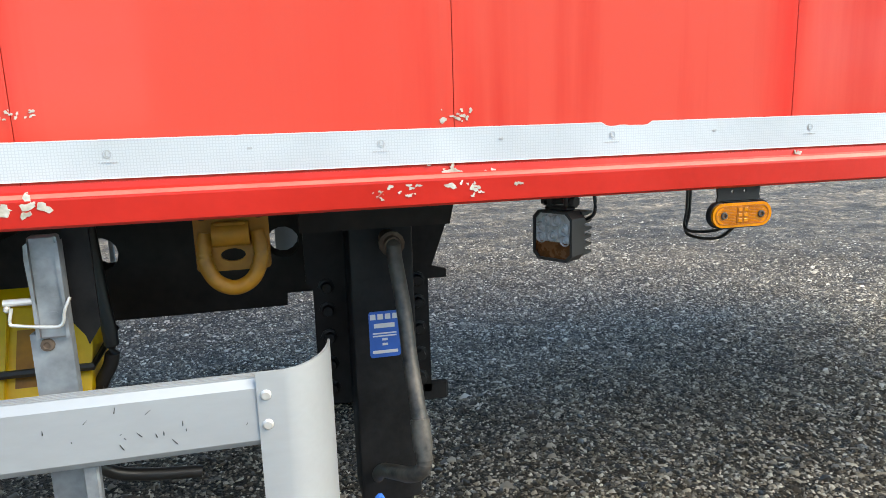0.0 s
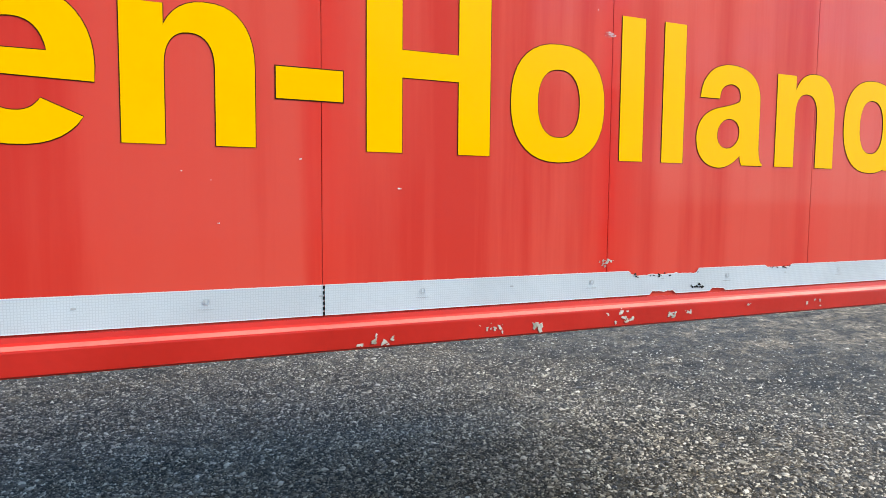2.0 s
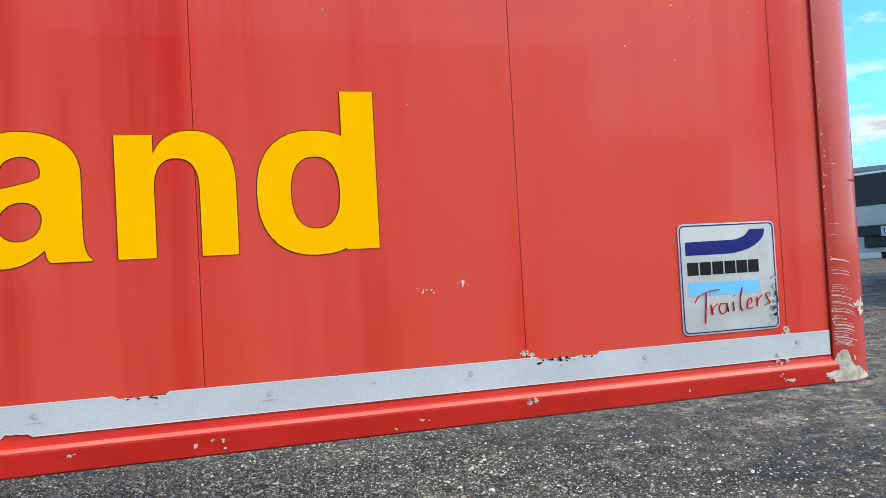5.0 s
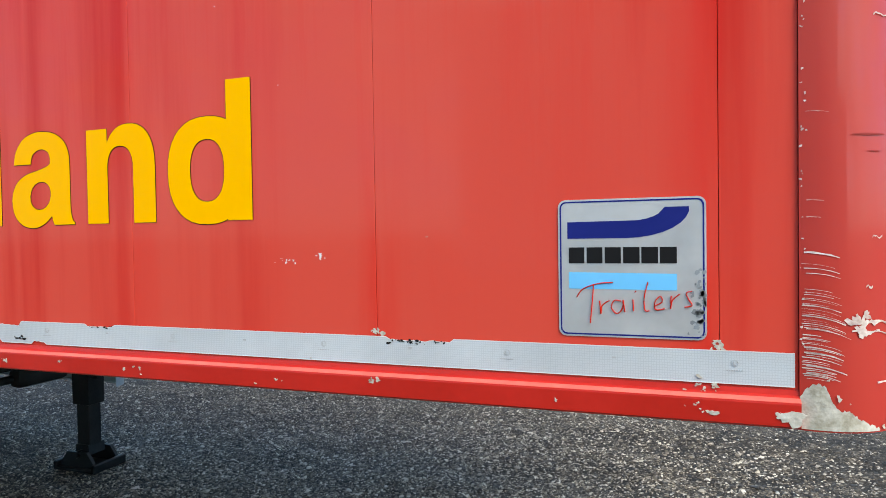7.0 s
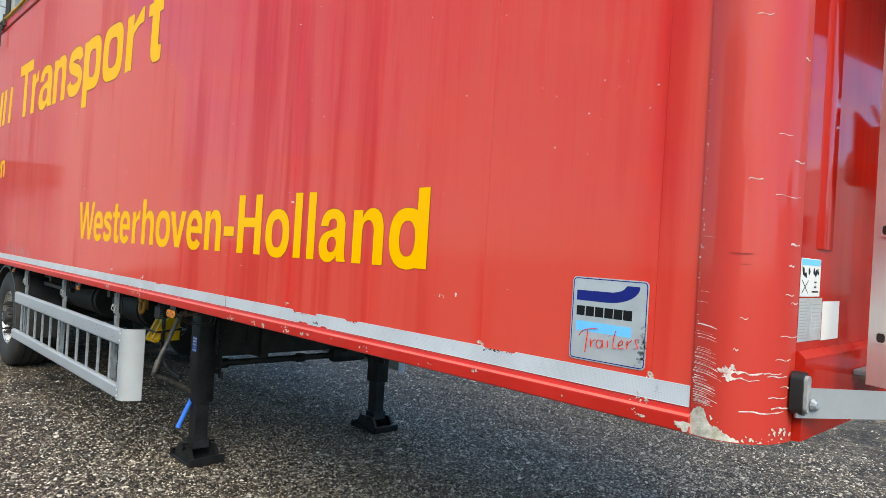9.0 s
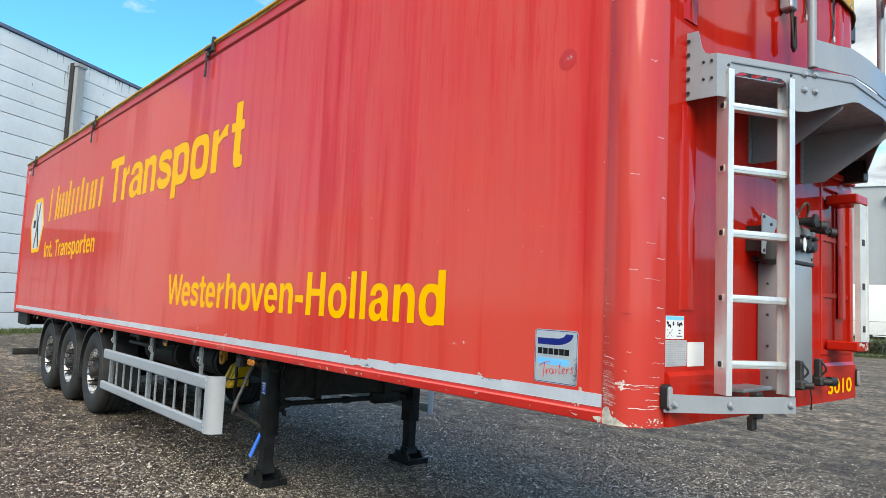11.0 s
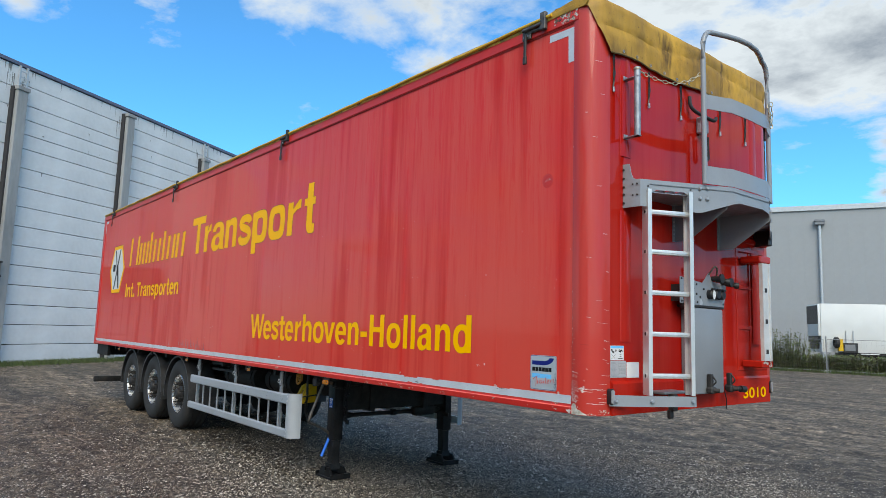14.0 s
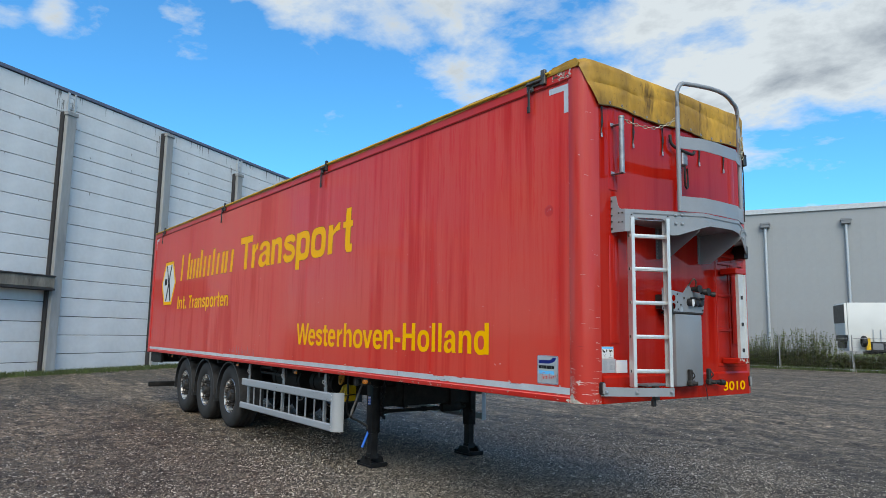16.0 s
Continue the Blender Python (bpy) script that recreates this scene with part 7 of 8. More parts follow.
while x > -13.2:
    z = TZ0 + 0.027
    if k % 2 == 0:
        holed(bm, ring_of(x, z + 0.006, 0.0055, 12), [ring_of(x, z + 0.006, 0.0049, 12)], "y", -0.0042, -0.0038)
        bx(bm, (x - 0.0025, -0.0042, z + 0.003), (x + 0.002, -0.0038, z + 0.004))
        bx(bm, (x - 0.0025, -0.0042, z + 0.0045), (x - 0.0015, -0.0038, z + 0.009))
        for j in range(7):
            bx(bm, (x - 0.012 + 0.0036 * j, -0.0042, z - 0.006), (x - 0.0098 + 0.0036 * j, -0.0038, z - 0.0045))
    else:
        bx(bm, (x - 0.004, -0.0042, z + 0.005), (x + 0.003, -0.0038, z + 0.008))
    x -= 0.185
    k += 1
part("tape_print", bm, "grey_ink", T, kind="stuff")
bm = bmesh.new()
for z in (TZ0, TZ0 + 0.009, TZ0 + 0.018, TZ0 + 0.027, TZ0 + 0.036, TZ0 + 0.045):
    bx(bm, (-2.7825, -0.0042, z), (-2.779, -0.0037, z + 0.006))
for x0, x1, z in ((-1.965, -1.93, TZ0 + 0.012), (-0.98, -0.90, TZ1 - 0.009)):
    for j in range(16):
        prism(bm, blob(x0 + (x1 - x0) * rng.random(), z + rng.gauss(0, 0.0035), rng.uniform(0.0006, 0.0022), rng, 7, 0.6, rng.uniform(1, 2.2)), "y", -0.0042 - rng.uniform(0, 0.0002), -0.0037)
for x0, x1, d in TEARS_TOP[:3]:
    for j in range(14):
        prism(bm, blob(x0 + (x1 - x0) * rng.random(), TZ1 - d * rng.uniform(0.5, 1.1), rng.uniform(0.0006, 0.002), rng, 7, 0.7, rng.uniform(1, 2)), "y", -0.0042 - rng.uniform(0, 0.0002), -0.0037)
part("tape_grime", bm, "black_vinyl", T, kind="stuff")
# corner marks of the outline tape near the top
bm = bmesh.new()
prism(bm, [(-0.515, 3.708), (-0.343, 3.705), (-0.341, 3.508), (-0.281, 3.508), (-0.281, 3.755), (-0.515, 3.760)], "y", -0.0025, -0.0008)
part("corner_tape", bm, "reflective_tape", T, "white corner mark of reflective tape")
bm = bmesh.new()
prism(bm, [(-13.16, 3.700), (-13.32, 3.700), (-13.32, 3.50), (-13.38, 3.50), (-13.38, 3.755), (-13.16, 3.755)], "y", -0.0025, -0.0008)
part("corner_tape", bm, "reflective_tape", T, "white corner mark of reflective tape")


# ---- chips, scrapes and bare patches in the paint ----
def chips(name, spots, seed, material="primer_chip", y=-0.0008):
    r = random.Random(seed)
    bm = bmesh.new()
    for cx, cz, size, count, spread in spots:
        for _ in range(2 * count):
            x = cx + r.gauss(0, spread)
            z = cz + r.gauss(0, spread * 0.45)
            if z < FLOOR + 0.006:
                continue
            if z < RAIL_T - 0.019:
                yy = -0.0182
            elif z < RAIL_T:
                yy = -0.0050
            elif z < TZ1 + 0.001:
                yy = -0.0050
            else:
                yy = y
            prism(bm, blob(x, z, size * r.uniform(0.15, 0.85), r, 11, 0.75, r.uniform(0.8, 1.7)), "y", yy - 0.0001 - r.uniform(0, 0.0004), yy + 0.0012)
    return part(name, bm, material, T, kind="stuff")


chips("chipped_paint", ((-3.962, 1.172, 0.008, 5, 0.022), (-3.955, 1.155, 0.006, 4, 0.012), (-4.555, 1.158, 0.010, 5, 0.014), (-4.05, 1.152, 0.004, 5, 0.012), (-4.09, 1.150, 0.003, 4, 0.010), (-3.87, 1.155, 0.004, 2, 0.003),
                      (-3.365, 1.180, 0.004, 3, 0.005), (-2.70, 1.140, 0.005, 8, 0.02), (-2.45, 1.140, 0.004, 8, 0.03), (-2.16, 1.150, 0.006, 8, 0.02), (-2.36, 1.146, 0.006, 4, 0.012),
                      (-2.03, 1.148, 0.006, 4, 0.010), (-1.98, 1.150, 0.005, 3, 0.006), (-1.60, 1.150, 0.004, 3, 0.03), (-1.80, 1.155, 0.004, 2, 0.004), (-1.008, 1.166, 0.006, 5, 0.009), (-1.006, 1.252, 0.006, 3, 0.007),
                      (-0.42, 1.150, 0.004, 4, 0.012), (-0.405, 1.249, 0.007, 3, 0.006), (-0.43, 1.186, 0.006, 5, 0.014), (-0.66, 1.148, 0.004, 1, 0.001), (-2.19, 1.262, 0.003, 8, 0.010),
                      (-3.965, 1.258, 0.004, 7, 0.012), (-4.56, 1.28, 0.003, 6, 0.012), (-1.20, 1.145, 0.003, 3, 0.05), (-5.2, 1.15, 0.004, 8, 0.3), (-7.0, 1.15, 0.005, 8, 0.6), (-0.9, 1.43, 0.0025, 1, 0.001)), 7)
chips("light_scratches", ((-1.20, 1.385, 0.0022, 5, 0.014), (-1.125, 1.395, 0.003, 3, 0.008), (-2.2, 1.72, 0.002, 8, 0.006), (-0.6, 2.0, 0.002, 6, 0.15), (-1.4, 2.3, 0.002, 7, 0.5), (-3.4, 2.2, 0.002, 8, 0.8), (-5.5, 2.4, 0.003, 8, 1.0), (-2.9, 1.38, 0.002, 3, 0.2)), 9, "white_vinyl")


# dark red runs in the paint above the tape
r = random.Random(31)
bm = bmesh.new()
x = -8.50
while x < -6.9:
    w = r.uniform(0.02, 0.07)
    if x < -8.40 or x > -8.15:
        top = 1.40 + r.uniform(-0.09, 0.03)
        low = 1.25 + r.uniform(0.0, 0.05) * (x < -7.2)
        n = 5
        left = [(x + 0.004 * r.uniform(-1, 1), low + (top - low) * k / n) for k in range(n + 1)]
        right = [(x + w * (1 - 0.75 * k / n) + 0.004 * r.uniform(-1, 1), low + (top - low) * k / n) for k in range(n + 1)]
        prism(bm, left + right[::-1], "y", -0.0009, -0.0005)
    x += w + r.uniform(0.004, 0.05) * (2 if x < -7.7 else 1)
part("paint_runs", bm, "red_stain", T, "dark red dried runs on the side wall", kind="stuff")


def on_corner(s, z, out):
    """A place on the rounded corner: s runs round it from the side seam, in metres."""
    if s < 0.039:
        return Vector((-0.289 + s, -0.006 - 0.003 * min(1.0, s / 0.021) - out, z))
    a = min(90.0, (s - 0.039) / 0.243 * 90)
    rest = max(0.0, s - 0.039 - 0.243)
    return Vector((-0.25 + (0.135 + out) * math.sin(radians(a)), 0.165 - (0.174 + out) * math.cos(radians(a)) + rest, z))


def corner_patch(bm, outline, out=0.0012):
    vs = [bm.verts.new(on_corner(s, z, out)) for s, z in outline]
    c = sum((v.co for v in vs), Vector()) / len(vs)
    s0 = sum(s for s, _ in outline) / len(outline)
    z0 = sum(z for _, z in outline) / len(outline)
    mid = bm.verts.new(on_corner(s0, z0, out + 0.0003))
    for i in range(len(vs)):
        bm.faces.new((vs[i], vs[(i + 1) % len(vs)], mid))


def corner_strip(bm, up, dn, out=0.0012):
    a = [bm.verts.new(on_corner(s, z, out)) for s, z in up]
    b = [bm.verts.new(on_corner(s, z, out)) for s, z in dn]
    for k in range(len(a) - 1):
        bm.faces.new((a[k], a[k + 1], b[k + 1], b[k]))


r = random.Random(21)


def scrape(up, dn):
    bm = bmesh.new()
    corner_strip(bm, up, dn)
    part("scrape", mesh_of("scrape", bm, "chalk", False), "", T, "pale scrape on the corner post")


# chalky scrape lines beside the seam, curving down as they run round: height, length, half width
LINES = [(1.397, 0.050, 0.0019), (1.380, 0.045, 0.0003), (1.374, 0.050, 0.0009), (1.367, 0.048, 0.0007), (1.318, 0.055, 0.0012), (1.301, 0.062, 0.0012), (1.290, 0.062, 0.0009), (1.282, 0.065, 0.0008),
         (1.246, 0.056, 0.0012), (1.226, 0.058, 0.0014), (1.213, 0.052, 0.0010), (1.452, 0.02, 0.0005), (1.478, 0.024, 0.0005), (1.61, 0.03, 0.0004)]
LINES += [(1.342 - 0.0042 * k, r.uniform(0.035, 0.060), r.uniform(0.0002, 0.0006)) for k in range(15)] + [(1.272 - 0.0031 * k, r.uniform(0.020, 0.058), r.uniform(0.0003, 0.0010)) for k in range(22)]
for z, s1, w in LINES:
    n = 7
    b0 = r.choice((0.003, 0.004, 0.006, 0.009))
    z += r.uniform(-0.0012, 0.0012)
    drop = 0.011 * (s1 / 0.055) ** 2
    up = [(b0 + s1 * k / n, z - drop * (k / n) ** 2 + w * r.uniform(0.6, 1.2)) for k in range(n + 1)]
    dn = [(b0 + s1 * k / n, z - drop * (k / n) ** 2 - w * (1 - 0.9 * k / n) * r.uniform(0.4, 1.2)) for k in range(n + 1)]
    scrape(up, dn)
# long scratches and nicks further round
for s, z, l, w in ((0.135, 1.291, 0.075, 0.004), (0.10, 1.279, 0.05, 0.003), (0.135, 1.276, 0.06, 0.002), (0.20, 1.292, 0.05, 0.003), (0.215, 1.285, 0.06, 0.003), (0.23, 1.325, 0.05, 0.002), (0.105, 1.345, 0.012, 0.003),
                   (0.18, 1.20, 0.12, 0.003), (0.24, 1.21, 0.08, 0.004), (0.22, 1.235, 0.06, 0.002), (0.25, 1.38, 0.07, 0.002), (0.24, 1.48, 0.03, 0.002), (0.13, 1.75, 0.035, 0.003), (0.22, 1.715, 0.08, 0.0015),
                   (0.25, 1.80, 0.04, 0.003), (0.25, 1.60, 0.035, 0.004), (0.24, 1.55, 0.02, 0.004), (0.20, 1.86, 0.04, 0.0015), (0.26, 1.46, 0.03, 0.003), (0.24, 2.3, 0.03, 0.003), (0.13, 2.14, 0.04, 0.002),
                   (0.20, 2.62, 0.03, 0.003), (0.17, 2.95, 0.04, 0.002), (0.22, 3.25, 0.03, 0.003), (0.11, 3.12, 0.02, 0.003), (0.19, 3.48, 0.05, 0.002), (0.26, 2.05, 0.02, 0.004), (0.25, 1.26, 0.05, 0.003), (0.12, 1.42, 0.02, 0.002)):
    n = 7
    up = [(s - l / 2 + l * k / n, z + w * r.uniform(0.2, 1.0) + 0.002 * math.sin(k)) for k in range(n + 1)]
    dn = [(q, zz - w * r.uniform(0.4, 1.3)) for q, zz in up]
    scrape(up, dn)
# a dent's shade drawn as dark red strips; the post itself stays smooth
for z, a, b, w in ((1.573, 0.075, 0.135, 0.0018), (1.548, 0.10, 0.13, 0.0009)):
    bm = bmesh.new()
    swell = [w * math.sin(math.pi * (0.1 + 0.8 * k / 8)) for k in range(9)]
    corner_strip(bm, [(a + (b - a) * k / 8, z + q) for k, q in enumerate(swell)], [(a + (b - a) * k / 8, z - q) for k, q in enumerate(swell)], 0.0011)
    part("dent_line", bm, "seam_dark", T, "dark red strip painted for a dent's shade on the corner post")
bm = bmesh.new()
for _ in range(46):
    corner_patch(bm, blob(abs(r.gauss(0, 0.004)) + 0.0015, r.uniform(1.25, 1.95) if r.random() < 0.6 else r.uniform(1.95, 3.6), r.uniform(0.0007, 0.0022), r, 7, 0.6, r.uniform(0.5, 1.6)), 0.0012)
part("seam_flecks", bm, "chalk", T, "pale flecks along the corner joint", kind="stuff")
bm = bmesh.new()
for _ in range(16):
    corner_patch(bm, blob(0.096 + r.gauss(0, 0.011), 1.297 + r.gauss(0, 0.005), r.uniform(0.002, 0.006), r, 9, 0.7, r.uniform(1.0, 1.8)), 0.0013 + r.uniform(0, 0.0004))
for _ in range(7):
    corner_patch(bm, blob(0.100 + r.gauss(0, 0.006), 1.279 + r.gauss(0, 0.004), r.uniform(0.002, 0.005), r, 9, 0.7, r.uniform(1.0, 1.5)), 0.0013 + r.uniform(0, 0.0004))
part("flaked_patch", bm, "chalk", T, "flaked pale patch on the corner post", kind="stuff")
bm = bmesh.new()
# one large peeled area with a ragged upper edge
SHAPE = ((0.0, 1.176), (0.010, 1.192), (0.020, 1.200), (0.034, 1.196), (0.042, 1.178), (0.050, 1.163), (0.060, 1.159), (0.072, 1.160), (0.085, 1.149), (0.098, 1.142), (0.112, 1.136), (0.125, 1.131))
edge_s = [0.125 * k / 50 for k in range(51)]
edge_z = [float(np.interp(q, [a for a, _ in SHAPE], [b for _, b in SHAPE])) + r.uniform(-0.0022, 0.0022) for q in edge_s]
corner_strip(bm, list(zip(edge_s, edge_z)), [(q, FLOOR + 0.0005) for q in edge_s], 0.0013)
for s, z, q, n in ((0.05, 1.178, 0.007, 2), (0.14, 1.142, 0.007, 3), (0.17, 1.138, 0.007, 3), (0.20, 1.140, 0.007, 4), (0.235, 1.145, 0.010, 4)):
    for _ in range(2 * n):
        corner_patch(bm, [(max(0.0, a), max(FLOOR + 0.001, b)) for a, b in blob(s + r.gauss(0, 0.017), z + r.gauss(0, 0.010), q * r.uniform(0.15, 0.65), r, 12, 0.6)], 0.0017 + r.uniform(0.0, 0.0005))
part("bare_metal_patch", bm, "primer_chip", T, "bare chipped patch at the foot of the corner post", kind="stuff")
chips("bare_rail_patch", ((-0.301, 1.146, 0.014, 3, 0.003), (-0.306, 1.148, 0.008, 5, 0.005)), 13)
# shallow dent with bruised paint
bm = bmesh.new()
lathe(bm, [(0.0, -0.0012), (0.02, -0.0012), (0.028, -0.0016), (0.04, -0.0014), (0.05, -0.0004)], (-0.521, 0.0, 2.70), "y", 24)
part("dent", bm, "red_rail", T)
chips("dent_scratches", ((-0.515, 2.705, 0.0025, 9, 0.012),), 41, "chalk", -0.002)

# ---- roof tarpaulin ----
def tarp_roof():
    bm = bmesh.new()
    nx, prof = 90, [(-0.018, 3.868), (-0.022, 3.885), (-0.020, 3.905), (0.0, 3.925), (0.06, 3.935), (0.6, 3.955), (1.25, 3.965), (1.9, 3.955), (2.44, 3.935), (2.5, 3.925), (2.52, 3.905), (2.52, 3.868)]
    rows = []
    for i in range(nx + 1):
        x = REAR - 0.02 + (FRONT - 0.13 - REAR) * i / nx
        row = []
        for k, (y, z) in enumerate(prof):
            w = noise.noise((x * 1.7, y * 2.0, 5.0))
            row.append(bm.verts.new((x, y - 0.006 * (k < 3) * w, z + 0.012 * w + 0.010 * abs(noise.noise((x * 4.1, 0, 9))) * (k > 1))))
        rows.append(row)
    for a, b in zip(rows, rows[1:]):
        for k in range(len(prof) - 1):
            bm.faces.new((a[k], a[k + 1], b[k + 1], b[k]))
    return part("roof_tarpaulin", bm, "tarp_yellow", T, "weathered yellow roof tarpaulin hanging over the front")


tarp = tarp_roof()


def tarp_front():
    """The flap that hangs down the front, creased and stained."""
    bm = bmesh.new()
    nu, nv = 72, 16
    rows = []
    for i in range(nu + 1):
        u = i / nu
        row = []
        for k in range(nv + 1):
            v = k / nv
            start = 0.10 + 0.165 * v
            end = 2 * 0.282 + 2.17 - 0.02 - 0.02 * v
            s = start + (end - start) * u
            out = 0.016 + 0.005 * noise.noise((s * 6, v * 2.0, 1.0)) + 0.008 * abs(noise.noise((s * 11, v * 3.5 + s, 2.0))) + 0.014 * v * noise.noise((s * 2.2, v * 1.2, 4.0)) - 0.010 * math.exp(-((v - 0.42 - 0.1 * math.sin(s * 3)) / 0.05) ** 2)
            if s < 1.36:
                p = on_corner(s, 0, out)
            else:
                p = on_corner(2 * 0.282 + 2.17 - s, 0, out)
                p.y = WIDE - p.y
            ease = min(1.0, u / 0.04, (1 - u) / 0.03) if u < 1 else 0
            z = 3.945 + 0.012 * noise.noise((s * 3, 2, 0)) - (0.385 + 0.012 * math.sin(s * 7.2 + 0.5) + 0.008 * noise.noise((s * 9, 0, 7))) * v
            p.z = z - 0.03 * (1 - ease) * (1 - v) - 0.10 * v * max(0.0, (u - 0.90) / 0.10) ** 1.5
            if v < 0.12:
                q = (0.12 - v) / 0.12
                p.x -= 0.07 * q * q
                p.z = 3.945 - 0.045 * (1 - q) + 0.02 * q + 0.012 * noise.noise((s * 3, 2, 0)) - 0.03 * (1 - ease)
            row.append(bm.verts.new(p))
        rows.append(row)
    for a, b in zip(rows, rows[1:]):
        for k in range(nv):
            bm.faces.new((a[k], a[k + 1], b[k + 1], b[k]))
    # close to the roof sheet
    back = [bm.verts.new((row[0].co.x - 0.22, row[0].co.y if 0.05 < row[0].co.y < 2.45 else row[0].co.y, 3.94)) for row in rows]
    for i in range(nu):
        bm.faces.new((rows[i][0], rows[i + 1][0], back[i + 1], back[i]))
    edge = [row[nv].co.copy() for row in rows]
    flap = part("front_flap", bm, "tarp_yellow", tarp)
    bm = bmesh.new()
    tube(bm, [q + Vector((0.002, 0, 0.006)) for q in edge], 0.006, 6)
    part("hem", bm, "tarp_hem", flap, "dirty rope-edged hem")
    for k in range(4, len(edge) - 2, 5):
        bm = bmesh.new()
        d = (edge[k + 1] - edge[k - 1]).normalized()
        side = Vector((d.y, -d.x, 0)).normalized()
        c = edge[k] + Vector((0, 0, 0.032))
        lathe(bm, [(0.006, 0.0), (0.007, 0.003), (0.011, 0.003), (0.012, 0.0)], (0, 0, 0), "y", 12)
        part("eyelet", bm, "galvanised", flap, "", Matrix.Translation(c + side * 0.004) @ side.to_track_quat("Y", "Z").to_matrix().to_4x4())
    return flap


tarp_front()
bm = bmesh.new()
prism(bm, [(-0.50, 3.872), (-0.50, 3.925), (-0.30, 3.945), (-0.20, 3.945), (-0.165, 3.90), (-0.185, 3.872)], "y", -0.017, -0.002)
part("corner_fold", bm, "tarp_yellow", tarp)
for mat, n, seed in (("primer_chip", 34, 5), ("rust", 20, 6)):
    q = random.Random(seed)
    bm = bmesh.new()
    for _ in range(n):
        prism(bm, blob(-0.30 + q.uniform(-0.16, 0.045), 3.832 + q.uniform(-0.028, 0.034), q.uniform(0.003, 0.011), q, 8, 0.6, q.uniform(0.7, 1.5)), "y", -0.0152 - q.uniform(0, 0.0006), -0.0135)
    part("worn_patch", bm, mat, T, "flaked paint at the top corner", kind="stuff")
# rubber straps with hooks below the flap
for y, z0, z1 in ((0.185, 3.55, 3.285), (0.60, 3.54, 3.27), (1.02, 3.545, 3.275), (1.60, 3.545, 3.275), (2.02, 3.55, 3.275)):
    bm = bmesh.new()
    tube(bm, [(FRONT + 0.012, y, z0), (FRONT + 0.008, y + 0.008, (z0 + z1) / 2), (FRONT + 0.006, y + 0.002, z1 + 0.03)], 0.0055, 6)
    tube(bm, [(FRONT + 0.012, y + 0.012, z0), (FRONT + 0.008, y + 0.022, (z0 + z1) / 2), (FRONT + 0.006, y + 0.006, z1 + 0.03)], 0.0055, 6)
    strap = part("rubber_strap", bm, "cable", tarp, "black rubber strap")
    bm = bmesh.new()
    tube(bm, [(FRONT + 0.012, y + 0.003, z1 + 0.035), (FRONT + 0.014, y + 0.003, z1)], 0.008, 6)
    part("hook", bm, "galvanised", strap)


# bright welted edge of the tarpaulin along the rail
bm = bmesh.new()
r = random.Random(61)
x, line = REAR + 0.05, []
while x < -0.42:
    line.append((x, -0.0265 + r.uniform(-0.002, 0.002), 3.897 + r.uniform(-0.004, 0.004)))
    x += r.uniform(0.12, 0.3)
tube(bm, line, 0.0125, 8)
part("tarp_edge", bm, "tarp_edge", T, "bright yellow welted edge of the tarpaulin")

# ---- clamps on the top rail ----
def clamp(x, s):
    bm = bmesh.new()
    bx(bm, (x - 0.035 * s, -0.030, 3.79), (x + 0.030 * s, -0.0145, 3.90), 0.004)
    bx(bm, (x + 0.030 * s, -0.036, 3.825), (x + 0.125 * s, -0.0145, 3.885), 0.005)
    bx(bm, (x + 0.110 * s, -0.048, 3.81), (x + 0.150 * s, -0.0145, 3.945), 0.005)
    rod(bm, (x - 0.02 * s, -0.046, 3.858), (x + 0.12 * s, -0.046, 3.858), 0.012, 10)
    c = part("tarp_clamp", bm, "crank_steel" if s > 1 else "hub_dark", T, "dark steel clamp on the top rail")
    for u, z in ((-0.018, 3.875), (-0.018, 3.812), (0.012, 3.812)):
        bm = bmesh.new()
        rod(bm, (x + u * s, -0.029, z), (x + u * s, -0.036, z), 0.008, 8)
        part("bolt", bm, "galvanised", c)
    bm = bmesh.new()
    bx(bm, (x - 0.020, -0.044, 3.60), (x + 0.006, -0.031, 3.83), 0.004)
    bx(bm, (x - 0.024, -0.047, 3.60), (x + 0.010, -0.030, 3.66), 0.004)
    part("lever", bm, "hub_dark", c)


for x in (-0.72, -4.745, -8.73, -12.72):
    clamp(x, 1.3 if x > -1 else 1.0)

# ---- front equipment: platform, ladder, rails ----
P0, P1, P2, P3, P4, P5 = (-0.115, 0.305), (0.015, 0.318), (0.32, 0.97), (0.32, 1.50), (0.015, 2.182), (-0.115, 2.195)


def strip(bm, pts, z0s, z1s, thick=0.006):
    """An upright plate bent along plan points, with its own lower and upper edge at each."""
    n = len(pts)
    normals = []
    for i in range(n):
        a, b = Vector(pts[max(0, i - 1)]), Vector(pts[min(n - 1, i + 1)])
        d = (b - a).normalized()
        normals.append(Vector((-d.y, d.x)))
    out = []
    for (x, y), nn, z0, z1 in zip(pts, normals, z0s, z1s):
        out.append([bm.verts.new((x, y, z0)), bm.verts.new((x, y, z1)), bm.verts.new((x + nn.x * thick, y + nn.y * thick, z1)), bm.verts.new((x + nn.x * thick, y + nn.y * thick, z0))])
    for a, b in zip(out, out[1:]):
        for k in range(4):
            bm.faces.new((a[k], a[(k + 1) % 4], b[(k + 1) % 4], b[k]))
    bm.faces.new(out[0])
    bm.faces.new(out[-1][::-1])
    return bm


def on_plan(f, a=P1, b=P2):
    return (a[0] + (b[0] - a[0]) * f, a[1] + (b[1] - a[1]) * f)


